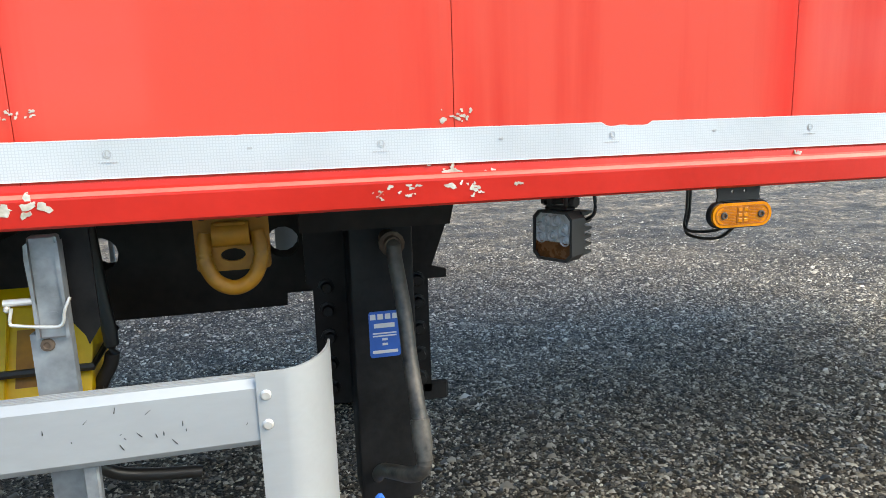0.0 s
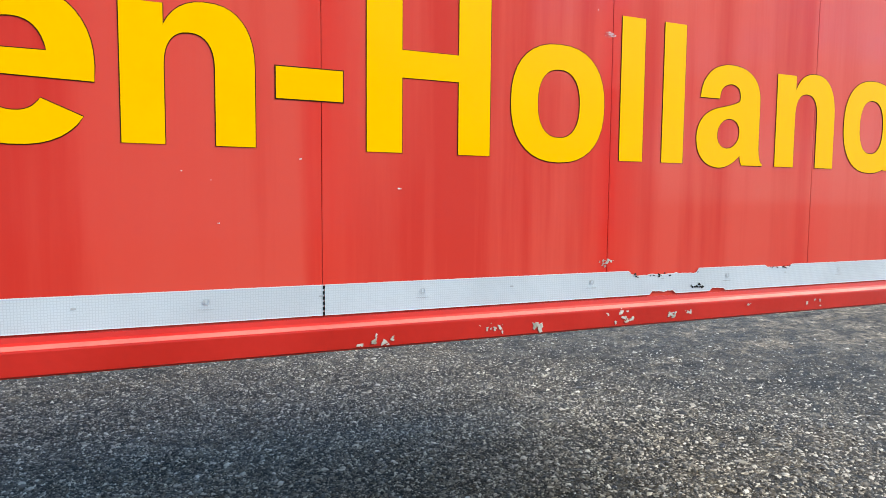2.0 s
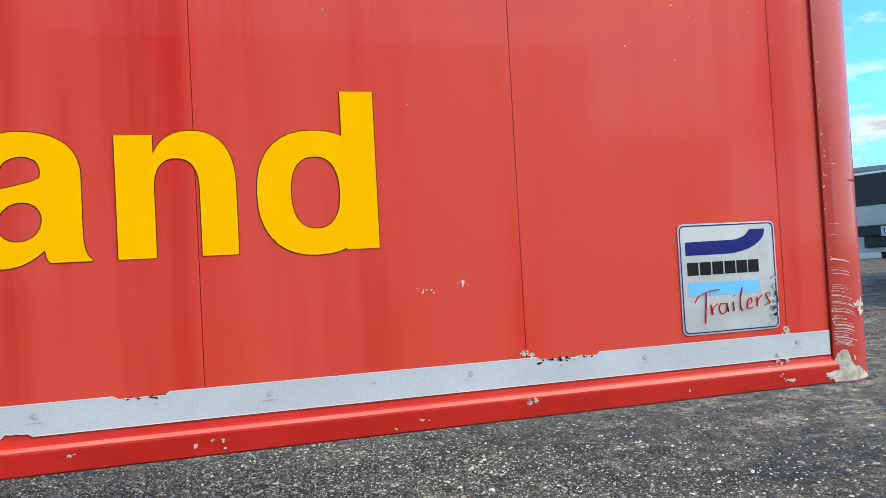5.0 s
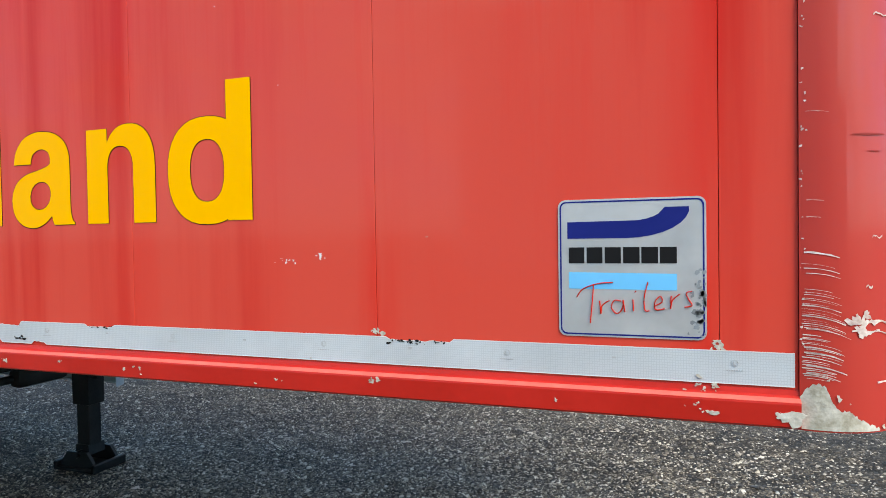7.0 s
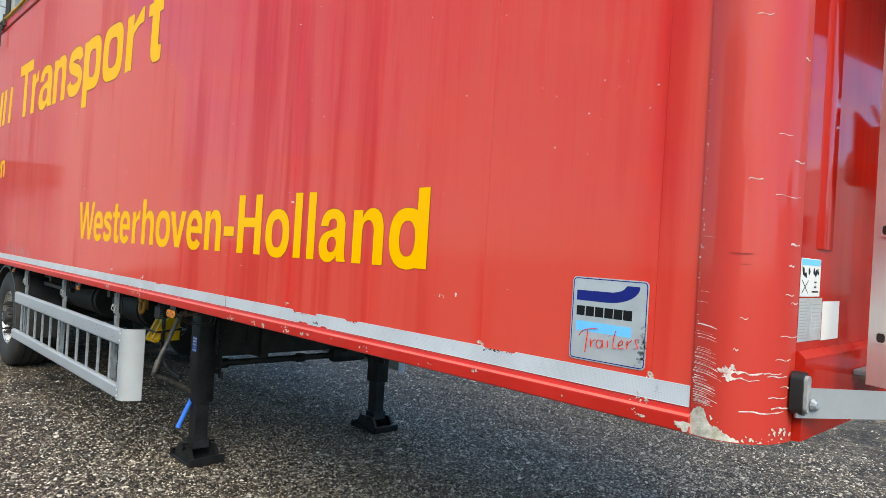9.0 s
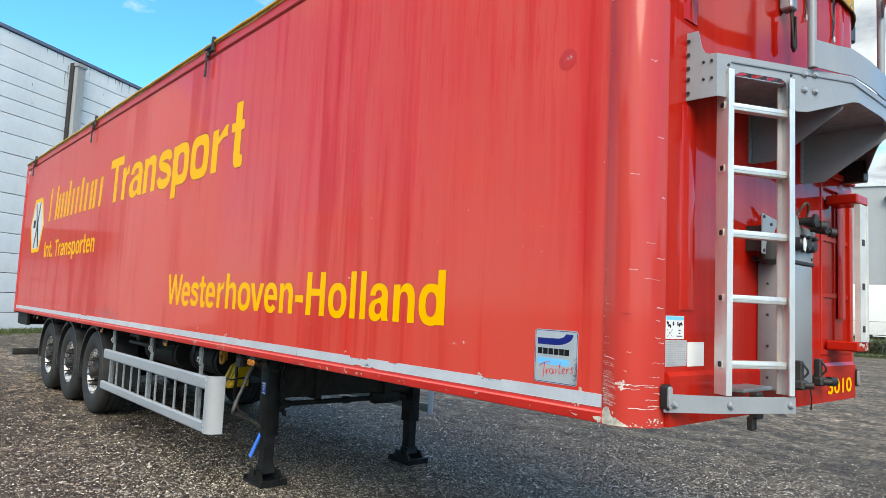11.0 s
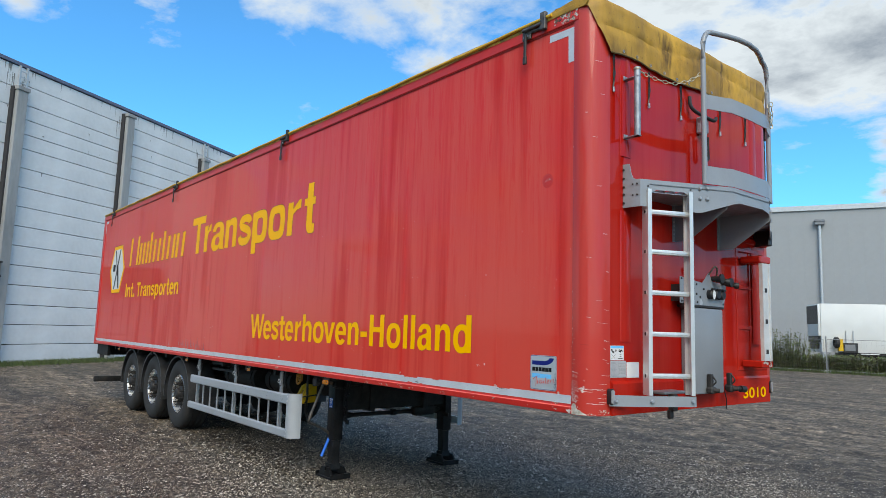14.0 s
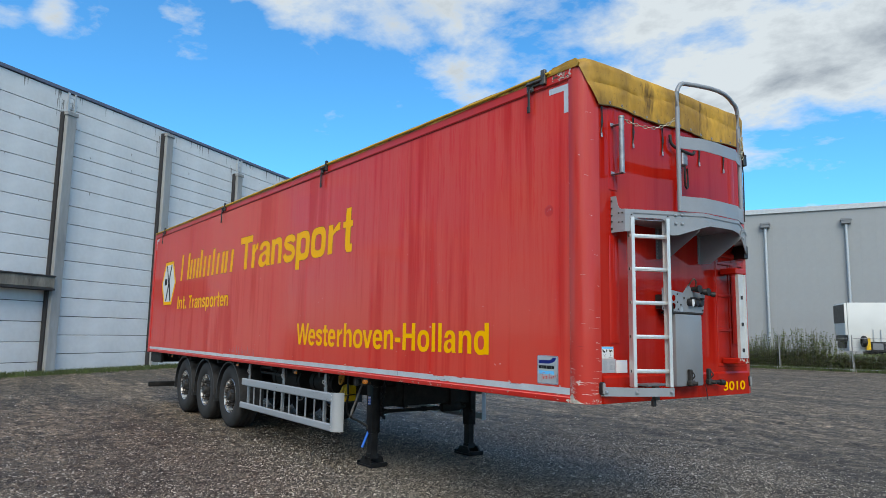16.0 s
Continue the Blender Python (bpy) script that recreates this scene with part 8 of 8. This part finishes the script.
# the bent fascia, cut out over the ladder
ZT = 2.685
bm = bmesh.new()
strip(bm, [P0, (-0.066, 0.310), (-0.060, 0.3105), (-0.052, 0.311), (-0.038, 0.3125), (-0.020, 0.3145), P1], [2.50] * 7, [2.80, 2.80, 2.775, 2.730, 2.700, 2.688, ZT])
strip(bm, [P1, on_plan(0.12)], [2.50, 2.50], [ZT, ZT])
strip(bm, [on_plan(0.12), on_plan(0.17), on_plan(0.46), on_plan(0.50)], [2.60, 2.618, 2.618, 2.60], [ZT] * 4)
strip(bm, [on_plan(0.50), on_plan(0.58), on_plan(0.66), P2, (0.32, 1.06), (0.32, 1.40), P3, on_plan(0.5, P3, P4), P4], [2.50, 2.485, 2.49, 2.565, 2.585, 2.59, 2.57, 2.53, 2.46], [ZT] * 9)
strip(bm, [P4, P5], [2.46, 2.46], [ZT, ZT])
platform = part("platform", bm, "grey_paint", T, "grey steel access platform with bent bolted fascia")
bm = bmesh.new()
strip(bm, [(on_plan(0.10)[0] + 0.005, on_plan(0.10)[1] - 0.003), (P2[0] + 0.005, P2[1]), (P3[0] + 0.005, P3[1]), (P4[0] + 0.005, P4[1] + 0.003)], [2.652] * 4, [2.658] * 4, 0.003)
part("fold_line", bm, "grey_dark", platform)
bm = bmesh.new()
prism(bm, [(FRONT, 0.33), (0.012, 0.335), (0.31, 0.98), (0.31, 1.49), (0.012, 2.17), (FRONT, 2.17)], "z", 2.60, 2.604)
for i in range(26):
    y = 0.36 + i * 0.071
    x1 = 0.0 + min(0.30, 0.47 * max(0, y - 0.34), 0.47 * max(0, 2.16 - y))
    bx(bm, (FRONT + 0.004, y, 2.606), (x1, y + 0.012, 2.63))
part("grating", bm, "galvanised", platform, "open steel grating")
for y, mat in ((0.935, "grey_dark"), (1.575, "grey_paint")):
    bm = bmesh.new()
    prism(bm, [(FRONT, 2.60), (FRONT, 2.335), (FRONT + 0.11, 2.335), (0.29, 2.53), (0.30, 2.60)], "y", y, y + 0.005)
    bx(bm, (FRONT, y - 0.03, 2.335), (FRONT + 0.005, y, 2.60))
    g = part("gusset", bm, mat, platform)
    for z in (2.36, 2.39, 2.42, 2.45, 2.48):
        bm = bmesh.new()
        rod(bm, (FRONT + 0.004, y - 0.017, z), (FRONT + 0.010, y - 0.017, z), 0.007, 6)
        part("bolt", bm, "galvanised", g)
bm = bmesh.new()
bx(bm, (-0.10, 2.12, 2.42), (0.03, 2.18, 2.55), 0.008)
part("end_bracket", bm, "plastic_black", platform)
bolt = bmesh.new()
lathe(bolt, [(0, -0.012), (0.008, -0.011), (0.013, -0.004), (0.016, 0.0)], (0, 0, 0), "y", 10)
BOLT = mesh_of("bolt", bolt, "galvanised")
turn1 = math.degrees(math.atan2(P2[1] - P1[1], P2[0] - P1[0]))
for f, z in ((0.085, 2.605), (0.53, 2.57), (0.63, 2.655), (0.71, 2.66), (0.63, 2.585), (0.71, 2.585)):
    x, y = on_plan(f)
    part("bolt", BOLT, "", platform, "", Matrix.Translation((x + 0.003, y - 0.002, z)) @ pose(0, 0, 0, 0, 0, turn1))
turn2 = math.degrees(math.atan2(P4[1] - P3[1], P4[0] - P3[0]))
for f, z in ((0.3, 2.63), (0.42, 2.63), (0.3, 2.565), (0.42, 2.565)):
    x, y = on_plan(f, P3, P4)
    part("bolt", BOLT, "", platform, "", Matrix.Translation((x + 0.004, y, z)) @ pose(0, 0, 0, 0, 0, turn2))
def rivet(p, q, r, parent):
    b = bmesh.new()
    rod(b, p, q, r, 8)
    part("rivet", b, "hub_dark", parent)


for z in (2.53, 2.59, 2.64, 2.70, 2.76):
    rivet((-0.104, 0.303, z), (-0.104, 0.298, z), 0.008, platform)
for x, z in ((-0.04, 2.58), (-0.04, 2.655), (-0.005, 2.58), (-0.005, 2.655)):
    rivet((x, 0.314, z), (x, 0.308, z), 0.006, platform)
for f, z in ((0.08, 2.64), (0.08, 2.53), (0.53, 2.64), (0.53, 2.52), (0.53, 2.61)):
    x, y = on_plan(f)
    rivet((x, y, z), (x + 0.004, y - 0.002, z), 0.006, platform)

# hoop rail with two curved plates
PL, PR = on_plan(0.68), on_plan(0.68, P4, P3)
PLv, PRv = Vector((PL[0] + 0.006, PL[1], 0)), Vector((PR[0] + 0.006, PR[1], 0))
bm = bmesh.new()
hoop = []
for z in (2.69, 3.0, 3.4, 3.58):
    hoop.append(Vector((PLv.x, PLv.y, z)))
for a in range(10, 91, 16):
    hoop.append(Vector((PLv.x + 0.012 * a / 90, PLv.y + 0.10 - 0.10 * math.cos(radians(a)), 3.69 + 0.115 * math.sin(radians(a)))))
mid_n = 6
for k in range(1, mid_n):
    f = k / mid_n
    hoop.append(Vector((PLv.x + 0.012 + 0.085 * math.sin(math.pi * f), PLv.y + 0.10 + (PRv.y - PLv.y - 0.20) * f, 3.805)))
for a in range(90, 9, -16):
    hoop.append(Vector((PRv.x + 0.012 * a / 90, PRv.y - 0.10 + 0.10 * math.cos(radians(a)), 3.69 + 0.115 * math.sin(radians(a)))))
for z in (3.58, 3.4, 3.0, 2.69):
    hoop.append(Vector((PRv.x, PRv.y, z)))
tube(bm, hoop, 0.0185, 10)
part("hoop_rail", bm, "grey_paint", platform, "bent grey tube hoop rail")
ins = [(PLv.x + 0.014, PLv.y), on_plan(0.9), P2, (0.33, 1.2), P3, on_plan(0.9, P4, P3), (PRv.x + 0.014, PRv.y)]
for z0, z1 in ((3.222, 3.325), (2.69, 2.815)):
    bm = bmesh.new()
    strip(bm, ins, [z0] * 7, [z1] * 7, 0.005)
    part("rail_plate", bm, "grey_paint", platform)

# the ladder, turned to follow the fascia
LA, LB = Vector((0.045, 0.372, 0)), Vector((0.178, 0.655, 0))
LD = (LB - LA).normalized()
LN = Vector((LD.y, -LD.x, 0))
LMAT = Matrix(((LD.x, -LN.x, 0, LA.x), (LD.y, -LN.y, 0, LA.y), (0, 0, 1, 0), (0, 0, 0, 1)))
LW = (LB - LA).length
ladder = None
for u in (0.0, LW):
    bm = bmesh.new()
    s = 1 if u == 0 else -1
    prism(bm, [(u - s * 0.014, -0.012), (u + s * 0.014, -0.012), (u + s * 0.014, -0.006), (u - s * 0.006, -0.004), (u - s * 0.006, 0.052), (u + s * 0.014, 0.056), (u + s * 0.014, 0.062), (u - s * 0.014, 0.062)], "z", 1.262, 2.62)
    o = part("ladder" if ladder is None else "stile", bm, "aluminium", T if ladder is None else ladder, "aluminium ladder" if ladder is None else "", LMAT)
    if ladder is None:
        ladder = o
bm = bmesh.new()
bx(bm, (0.006, 0.006, -0.016), (LW - 0.006, 0.046, 0.016), 0.004, 2)
bx(bm, (0.008, 0.004, -0.004), (LW - 0.008, 0.008, 0.004), 0.001)
RUNG = mesh_of("rung", bm, "aluminium")
bm = bmesh.new()
holed(bm, round_rect(0.009, -0.0175, 0.043, 0.0175, 0.008), [round_rect(0.014, -0.0115, 0.038, 0.0115, 0.007)], "x", -0.0178, -0.0145)
RIM = mesh_of("rung_end", bm, "aluminium")
# flat dark plate paints the shade inside each hollow rung end
bm = bmesh.new()
prism(bm, round_rect(0.012, -0.014, 0.040, 0.014, 0.007), "x", -0.0156, -0.0146)
SOCK = mesh_of("rung_hollow", bm, "hub_dark")
for z in (1.385, 1.656, 1.927, 2.199, 2.468):
    rg = part("rung", RUNG, "", ladder, "", LMAT @ Matrix.Translation((0, 0, z)))
    for name, me in (("rung_end", RIM), ("rung_hollow", SOCK)):
        part(name, me, "", rg, "", LMAT @ Matrix.Translation((0, 0, z)))

# bent bracket under the ladder
bm = bmesh.new()
strip(bm, [(FRONT + 0.02, 0.135), (0.05, 0.352), (0.192, 0.676)], [1.19] * 3, [1.262, 1.258, 1.256], 0.007)
brk = part("ladder_bracket", bm, "grey_paint", T, "bent grey bracket carrying the ladder foot")
for x, y in ((0.060, 0.372), (0.182, 0.652), (-0.07, 0.168)):
    part("bolt", BOLT, "", brk, "", Matrix.Translation((x + 0.003, y - 0.002, 1.223)) @ pose(0, 0, 0, 0, 0, turn1))
bm = bmesh.new()
bx(bm, (0.03, 0.60, 1.15), (0.07, 0.66, 1.262), 0.006)
bx(bm, (0.02, 0.60, 1.10), (0.05, 0.64, 1.16), 0.006)
part("pull_ring", bm, "hub_dark", brk)
bm = bmesh.new()
bx(bm, (FRONT + 0.022, 0.56, 1.258), (0.03, 0.84, 1.275), 0.004)
part("ledge_plate", bm, "grey_dark", T)

# clearance lamps at the foot of the front
for y in (0.150, 2.335):
    bm = bmesh.new()
    prism(bm, round_rect(y - 0.019, 1.196, y + 0.019, 1.300, 0.0185, 6), "x", FRONT + 0.003, FRONT + 0.032)
    lamp = part("clearance_lamp", bm, "plastic_black", T, "black front clearance lamp with clear lens")
    bm = bmesh.new()
    prism(bm, round_rect(y - 0.013, 1.204, y + 0.013, 1.292, 0.0128, 6), "x", FRONT + 0.031, FRONT + 0.040)
    part("lens", bm, "lens_clear", lamp)

# warning stickers by the ladder
def sticker(y0, y1, z0, z1, mat, label):
    bm = bmesh.new()
    prism(bm, [(y0, z0), (y1, z0), (y1, z1), (y0, z1)], "x", FRONT + 0.0006, FRONT + 0.0014)
    return part("sticker", bm, mat, T, label)


st = sticker(0.168, 0.312, 1.478, 1.573, "white_vinyl", "white sticker with a blue heading and black pictograms")
bm = bmesh.new()
bx(bm, (FRONT + 0.0015, 0.171, 1.556), (FRONT + 0.0019, 0.309, 1.571))
part("heading", bm, "cyan_vinyl", st)
for y, z, q in ((0.184, 1.543, 0.008), (0.192, 1.534, 0.006), (0.203, 1.530, 0.007), (0.226, 1.540, 0.008), (0.262, 1.541, 0.008), (0.276, 1.537, 0.009), (0.292, 1.540, 0.007)):
    bm = bmesh.new()
    prism(bm, blob(y, z, q, rng, 8, 0.5), "x", FRONT + 0.0015, FRONT + 0.0019)
    part("pictogram", bm, "black_vinyl", st)
bm = bmesh.new()
tube(bm, [(FRONT + 0.0016, 0.178, 1.518), (FRONT + 0.0016, 0.222, 1.486)], 0.0012, 4, 0.3)
tube(bm, [(FRONT + 0.0016, 0.222, 1.518), (FRONT + 0.0016, 0.178, 1.486)], 0.0012, 4, 0.3)
part("cross", bm, "black_vinyl", st)
for z, y0, y1 in ((1.512, 0.268, 0.284), (1.500, 0.268, 0.284), (1.488, 0.252, 0.300)):
    bm = bmesh.new()
    bx(bm, (FRONT + 0.0015, y0, z), (FRONT + 0.0019, y1, z + 0.004))
    part("print_bar", bm, "black_vinyl", st)
st = sticker(0.168, 0.337, 1.366, 1.474, "sign_metal", "grey data plate with small print")
bars = [(0.174, 0.174 + 0.066 * random.uniform(0.6, 1), float(z), 0.0026) for z in np.arange(1.373, 1.468, 0.0075)]
bars += [(y, y + 0.013, float(z), 0.006) for z in np.arange(1.390, 1.428, 0.0085) for y in (0.262, 0.279, 0.296, 0.313)]
bars += [(0.258, 0.328, z, 0.0022) for z in (1.436, 1.446, 1.456)] + [(y, y + 0.0016, 1.385, 0.080) for y in (0.254, 0.329)]
for y0, y1, z, h in bars:
    bm = bmesh.new()
    bx(bm, (FRONT + 0.0015, y0, z), (FRONT + 0.0019, y1, z + h))
    part("print_bar", bm, "grey_ink", st)
st = sticker(0.343, 0.484, 1.363, 1.465, "white_vinyl", "blank white sticker")

# coupling panel with hose heads, sockets and dials
CX = -0.03
bm = bmesh.new()
holed(bm, [(0.855, 1.885), (1.000, 1.880), (1.46, 1.872), (1.50, 2.05), (1.31, 2.065), (1.245, 2.125), (1.16, 2.045), (0.855, 2.075)],
      [ring_of(1.02, 1.995, 0.028), ring_of(1.02, 1.925, 0.028)], "x", CX, CX + 0.005)
panel = part("coupling_panel", bm, "grey_paint", T, "grey steel panel with air couplings and sockets")
bm = bmesh.new()
for y in (0.88, 1.42):
    bx(bm, (FRONT + 0.002, y, 1.90), (CX + 0.002, y + 0.02, 2.02))
bx(bm, (FRONT + 0.002, 0.95, 1.86), (CX + 0.03, 1.42, 1.878), 0.004)
part("panel_backing", bm, "hub_dark", panel)
for y, z in ((0.872, 2.06), (0.872, 1.90), (0.95, 2.03), (0.97, 1.90), (1.07, 2.03), (1.07, 1.96), (1.08, 1.90), (1.45, 1.90), (1.46, 1.97), (1.17, 2.0), (1.12, 1.94)):
    rivet((CX + 0.004, y, z), (CX + 0.010, y, z), 0.008, panel)
for y, z, c in ((1.245, 1.965, "socket_dark"), (1.32, 1.965, "socket_dark"), (1.395, 1.965, "socket_dark")):
    bm = bmesh.new()
    lathe(bm, [(0, 0.045), (0.028, 0.045), (0.034, 0.036), (0.036, 0.0)], (CX, y, z), "x", 18)
    bx(bm, (CX + 0.03, y - 0.02, z + 0.03), (CX + 0.055, y + 0.02, z + 0.045), 0.004)
    s = part("socket", bm, c, panel, "black round trailer socket")
bm = bmesh.new()
prism(bm, [(1.245 - 0.02, 1.965), (1.245 - 0.008, 1.998), (1.245 + 0.012, 1.990), (1.245 + 0.020, 1.96), (1.245 + 0.006, 1.925), (1.245 - 0.012, 1.932)], "x", CX + 0.046, CX + 0.050)
part("socket_sticker", bm, "white_vinyl", panel)
bm = bmesh.new()
prism(bm, ring_of(1.13, 1.895, 0.022, 12, 0.03), "x", CX + 0.0055, CX + 0.0065)
part("label_plate", bm, "sign_metal", panel)
for y, z in ((1.30, 2.085), (1.44, 2.065)):
    bm = bmesh.new()
    rod(bm, (CX, y, z), (CX + 0.08, y, z), 0.020, 12)
    rod(bm, (CX + 0.07, y, z), (CX + 0.085, y, z), 0.034, 14)
    rod(bm, (CX + 0.03, y, z - 0.01), (CX + 0.085, y + 0.05, z - 0.02), 0.016, 10)
    rod(bm, (CX + 0.08, y + 0.045, z - 0.02), (CX + 0.10, y + 0.065, z - 0.022), 0.024, 12)
    part("air_coupling", bm, "hub_dark", panel, "worn brass and black air coupling")
bm = bmesh.new()
tube(bm, smooth_line([(CX + 0.02, 1.22, 2.11), (CX + 0.05, 1.25, 2.17), (CX + 0.05, 1.29, 2.15), (CX + 0.03, 1.31, 2.10)]), 0.007, 6)
part("coupling_ring", bm, "rust", panel)
bm = bmesh.new()
lathe(bm, [(0, 0.06), (0.035, 0.05), (0.045, 0.02), (0.045, -0.04), (0.03, -0.06), (0, -0.06)], (CX - 0.0, 0.94, 1.90), "z", 14)
part("rubber_cap", bm, "rubber", panel)

# grey cabinet under it
bm = bmesh.new()
bx(bm, (FRONT + 0.002, 1.0, 1.24), (0.0, 1.40, 1.858), 0.012, 2)
cab = part("cable_cover", bm, "cover_grey", T, "tall grey sheet metal cover")
for z in (1.30, 1.45, 1.60, 1.75):
    rivet((-0.06, 1.002, z), (-0.06, 0.995, z), 0.006, cab)
for y, x in ((1.16, 0.035), (1.50, 0.0)):
    bm = bmesh.new()
    bx(bm, (x - 0.03, y - 0.017, 1.28), (x + 0.006, y + 0.017, 1.385), 0.006)
    bx(bm, (x - 0.03, y - 0.034, 1.245), (x + 0.02, y + 0.038, 1.292), 0.010)
    rod(bm, (x + 0.015, y, 1.268), (x + 0.05, y + 0.015, 1.268), 0.016, 10)
    tube(bm, smooth_line([(x - 0.01, y, 1.29), (x + 0.025, y + 0.01, 1.33), (x + 0.005, y, 1.37)]), 0.006, 6)
    part("hydraulic_coupling", bm, "hub_dark", T, "black hydraulic quick coupling")
bm = bmesh.new()
rod(bm, (FRONT + 0.02, 1.60, 1.268), (FRONT + 0.06, 1.60, 1.268), 0.024, 12)
rod(bm, (FRONT + 0.05, 1.62, 1.262), (FRONT + 0.085, 1.74, 1.256), 0.018, 12)
rod(bm, (FRONT + 0.080, 1.71, 1.257), (FRONT + 0.092, 1.76, 1.254), 0.026, 14)
part("hydraulic_coupling", bm, "socket_dark", T, "dark hydraulic coupling with cap")
bm = bmesh.new()
tube(bm, smooth_line([(FRONT + 0.05, 1.52, 1.25), (FRONT + 0.06, 1.53, 1.18), (FRONT + 0.05, 1.55, 1.11)]), 0.004, 6)
part("dangling_wire", bm, "cable", T)
letter("3010", 1.87, 2.25, 1.170, 1.256, FRONT + 0.0245, "yellow_vinyl", T, 0.02, "fleet_number", axis="x", label="yellow vinyl fleet number")

# aluminium post beside the recess, held by red arms
bm = bmesh.new()
prism(bm, [(0.03, 1.925), (0.06, 1.925), (0.06, 2.02), (0.066, 2.02), (0.066, 2.045), (0.03, 2.045)], "z", 1.475, 2.255)
post = part("folded_step", bm, "pale_metal", T, "pale aluminium folding step post")
# dark blocks on the face paint the shade inside the slots
for z in (1.53, 1.77, 2.02):
    bm = bmesh.new()
    bx(bm, (0.0595, 1.955, z), (0.0635, 1.990, z + 0.035))
    part("step_slot", bm, "hub_dark", post)
for z in (1.42, 2.26):
    bm = bmesh.new()
    bx(bm, (FRONT + 0.002, 1.90, z), (0.055, 2.08, z + 0.055), 0.008)
    part("step_arm", bm, "red_front_dim", post)
bm = bmesh.new()
for _ in range(10):
    prism(bm, blob(1.92 + rng.uniform(0, 0.15), 1.43 + rng.uniform(0, 0.04), 0.010, rng, 8), "x", 0.0555, 0.0562)
part("chips", bm, "primer_chip", post, kind="stuff")

# small upright tube with chain near the top
bm = bmesh.new()
rod(bm, (-0.01, 0.325, 2.985), (-0.01, 0.325, 3.47), 0.022, 14)
tubep = part("chain_post", bm, "galvanised", T, "short aluminium tube with safety chain")
for z in (2.985, 3.40):
    bm = bmesh.new()
    bx(bm, (FRONT + 0.008, 0.303, z), (0.010, 0.347, z + 0.006), 0.002)
    bx(bm, (FRONT + 0.007, 0.303, z - 0.004), (FRONT + 0.012, 0.347, z + 0.03), 0.002)
    part("tube_bracket", bm, "galvanised", tubep)


def chain(pts, parent):
    line = smooth_line(pts, 12)
    total, step, k = 0.0, 0.030, 0
    last = line[0]
    for p in line[1:]:
        total += (p - last).length
        if total >= step:
            d = (p - last).normalized()
            b = bmesh.new()
            tube(b, [(0.020 * math.cos(a), 0.0105 * math.sin(a), 0) for a in (2 * math.pi * j / 10 for j in range(11))], 0.0034, 5)
            q = d.to_track_quat("X", "Z").to_matrix().to_4x4()
            part("link", b, "chain", parent, "", Matrix.Translation(p) @ q @ pose(0, 0, 0, 90 * (k % 2) + 20, 0, 0))
            k += 1
            total = 0.0
        last = p


bm = bmesh.new()
rod(bm, (-0.01, 0.325, 3.452), (-0.01, 0.325, 3.462), 0.027, 12)
ch = part("chain_collar", bm, "chain", T, "galvanised safety chain")
chain([(-0.01, 0.33, 3.455), (0.04, 0.42, 3.41), (0.11, 0.56, 3.385), (0.17, 0.68, 3.42), (0.228, 0.76, 3.49)], ch)
chain([(0.250, 1.735, 3.52), (0.256, 1.730, 3.42), (0.254, 1.722, 3.30)], ch)
chain([(0.246, 1.70, 3.50), (0.252, 1.695, 3.40), (0.254, 1.715, 3.31)], ch)

# rope-crank handle and hinged bar on the bulkhead
bm = bmesh.new()
tube(bm, smooth_line([(FRONT + 0.03, 1.115, 3.48), (FRONT + 0.035, 1.12, 3.41), (FRONT + 0.05, 1.16, 3.37), (FRONT + 0.07, 1.26, 3.345), (FRONT + 0.09, 1.36, 3.33), (FRONT + 0.09, 1.40, 3.36)], 5), 0.014, 8)
hc = part("roll_crank", bm, "hub_dark", T, "black cranked bar for rolling the tarpaulin")
bm = bmesh.new()
bx(bm, (FRONT + 0.004, 1.245, 3.22), (FRONT + 0.07, 1.325, 3.35), 0.008)
part("crank_holder", bm, "galvanised", hc)
bm = bmesh.new()
tube(bm, [(FRONT + 0.05, 1.30, 3.24), (FRONT + 0.05, 1.305, 3.03), (FRONT + 0.05, 1.325, 3.01), (FRONT + 0.05, 1.345, 3.03), (FRONT + 0.05, 1.34, 3.2)], 0.010, 8)
part("crank_grip", bm, "hub_dark", hc)
bm = bmesh.new()
bx(bm, (FRONT - 0.10, WIDE - 0.012, 3.44), (FRONT - 0.03, WIDE + 0.05, 3.56), 0.006)
part("top_marker", bm, "plastic_black", T)
bm = bmesh.new()
tube(bm, smooth_line([(FRONT - 0.06, WIDE + 0.012, 3.44), (FRONT - 0.06, WIDE + 0.022, 3.30), (FRONT - 0.06, WIDE + 0.012, 2.85)]), 0.007, 6)
part("lamp_cable", bm, "cable", T)
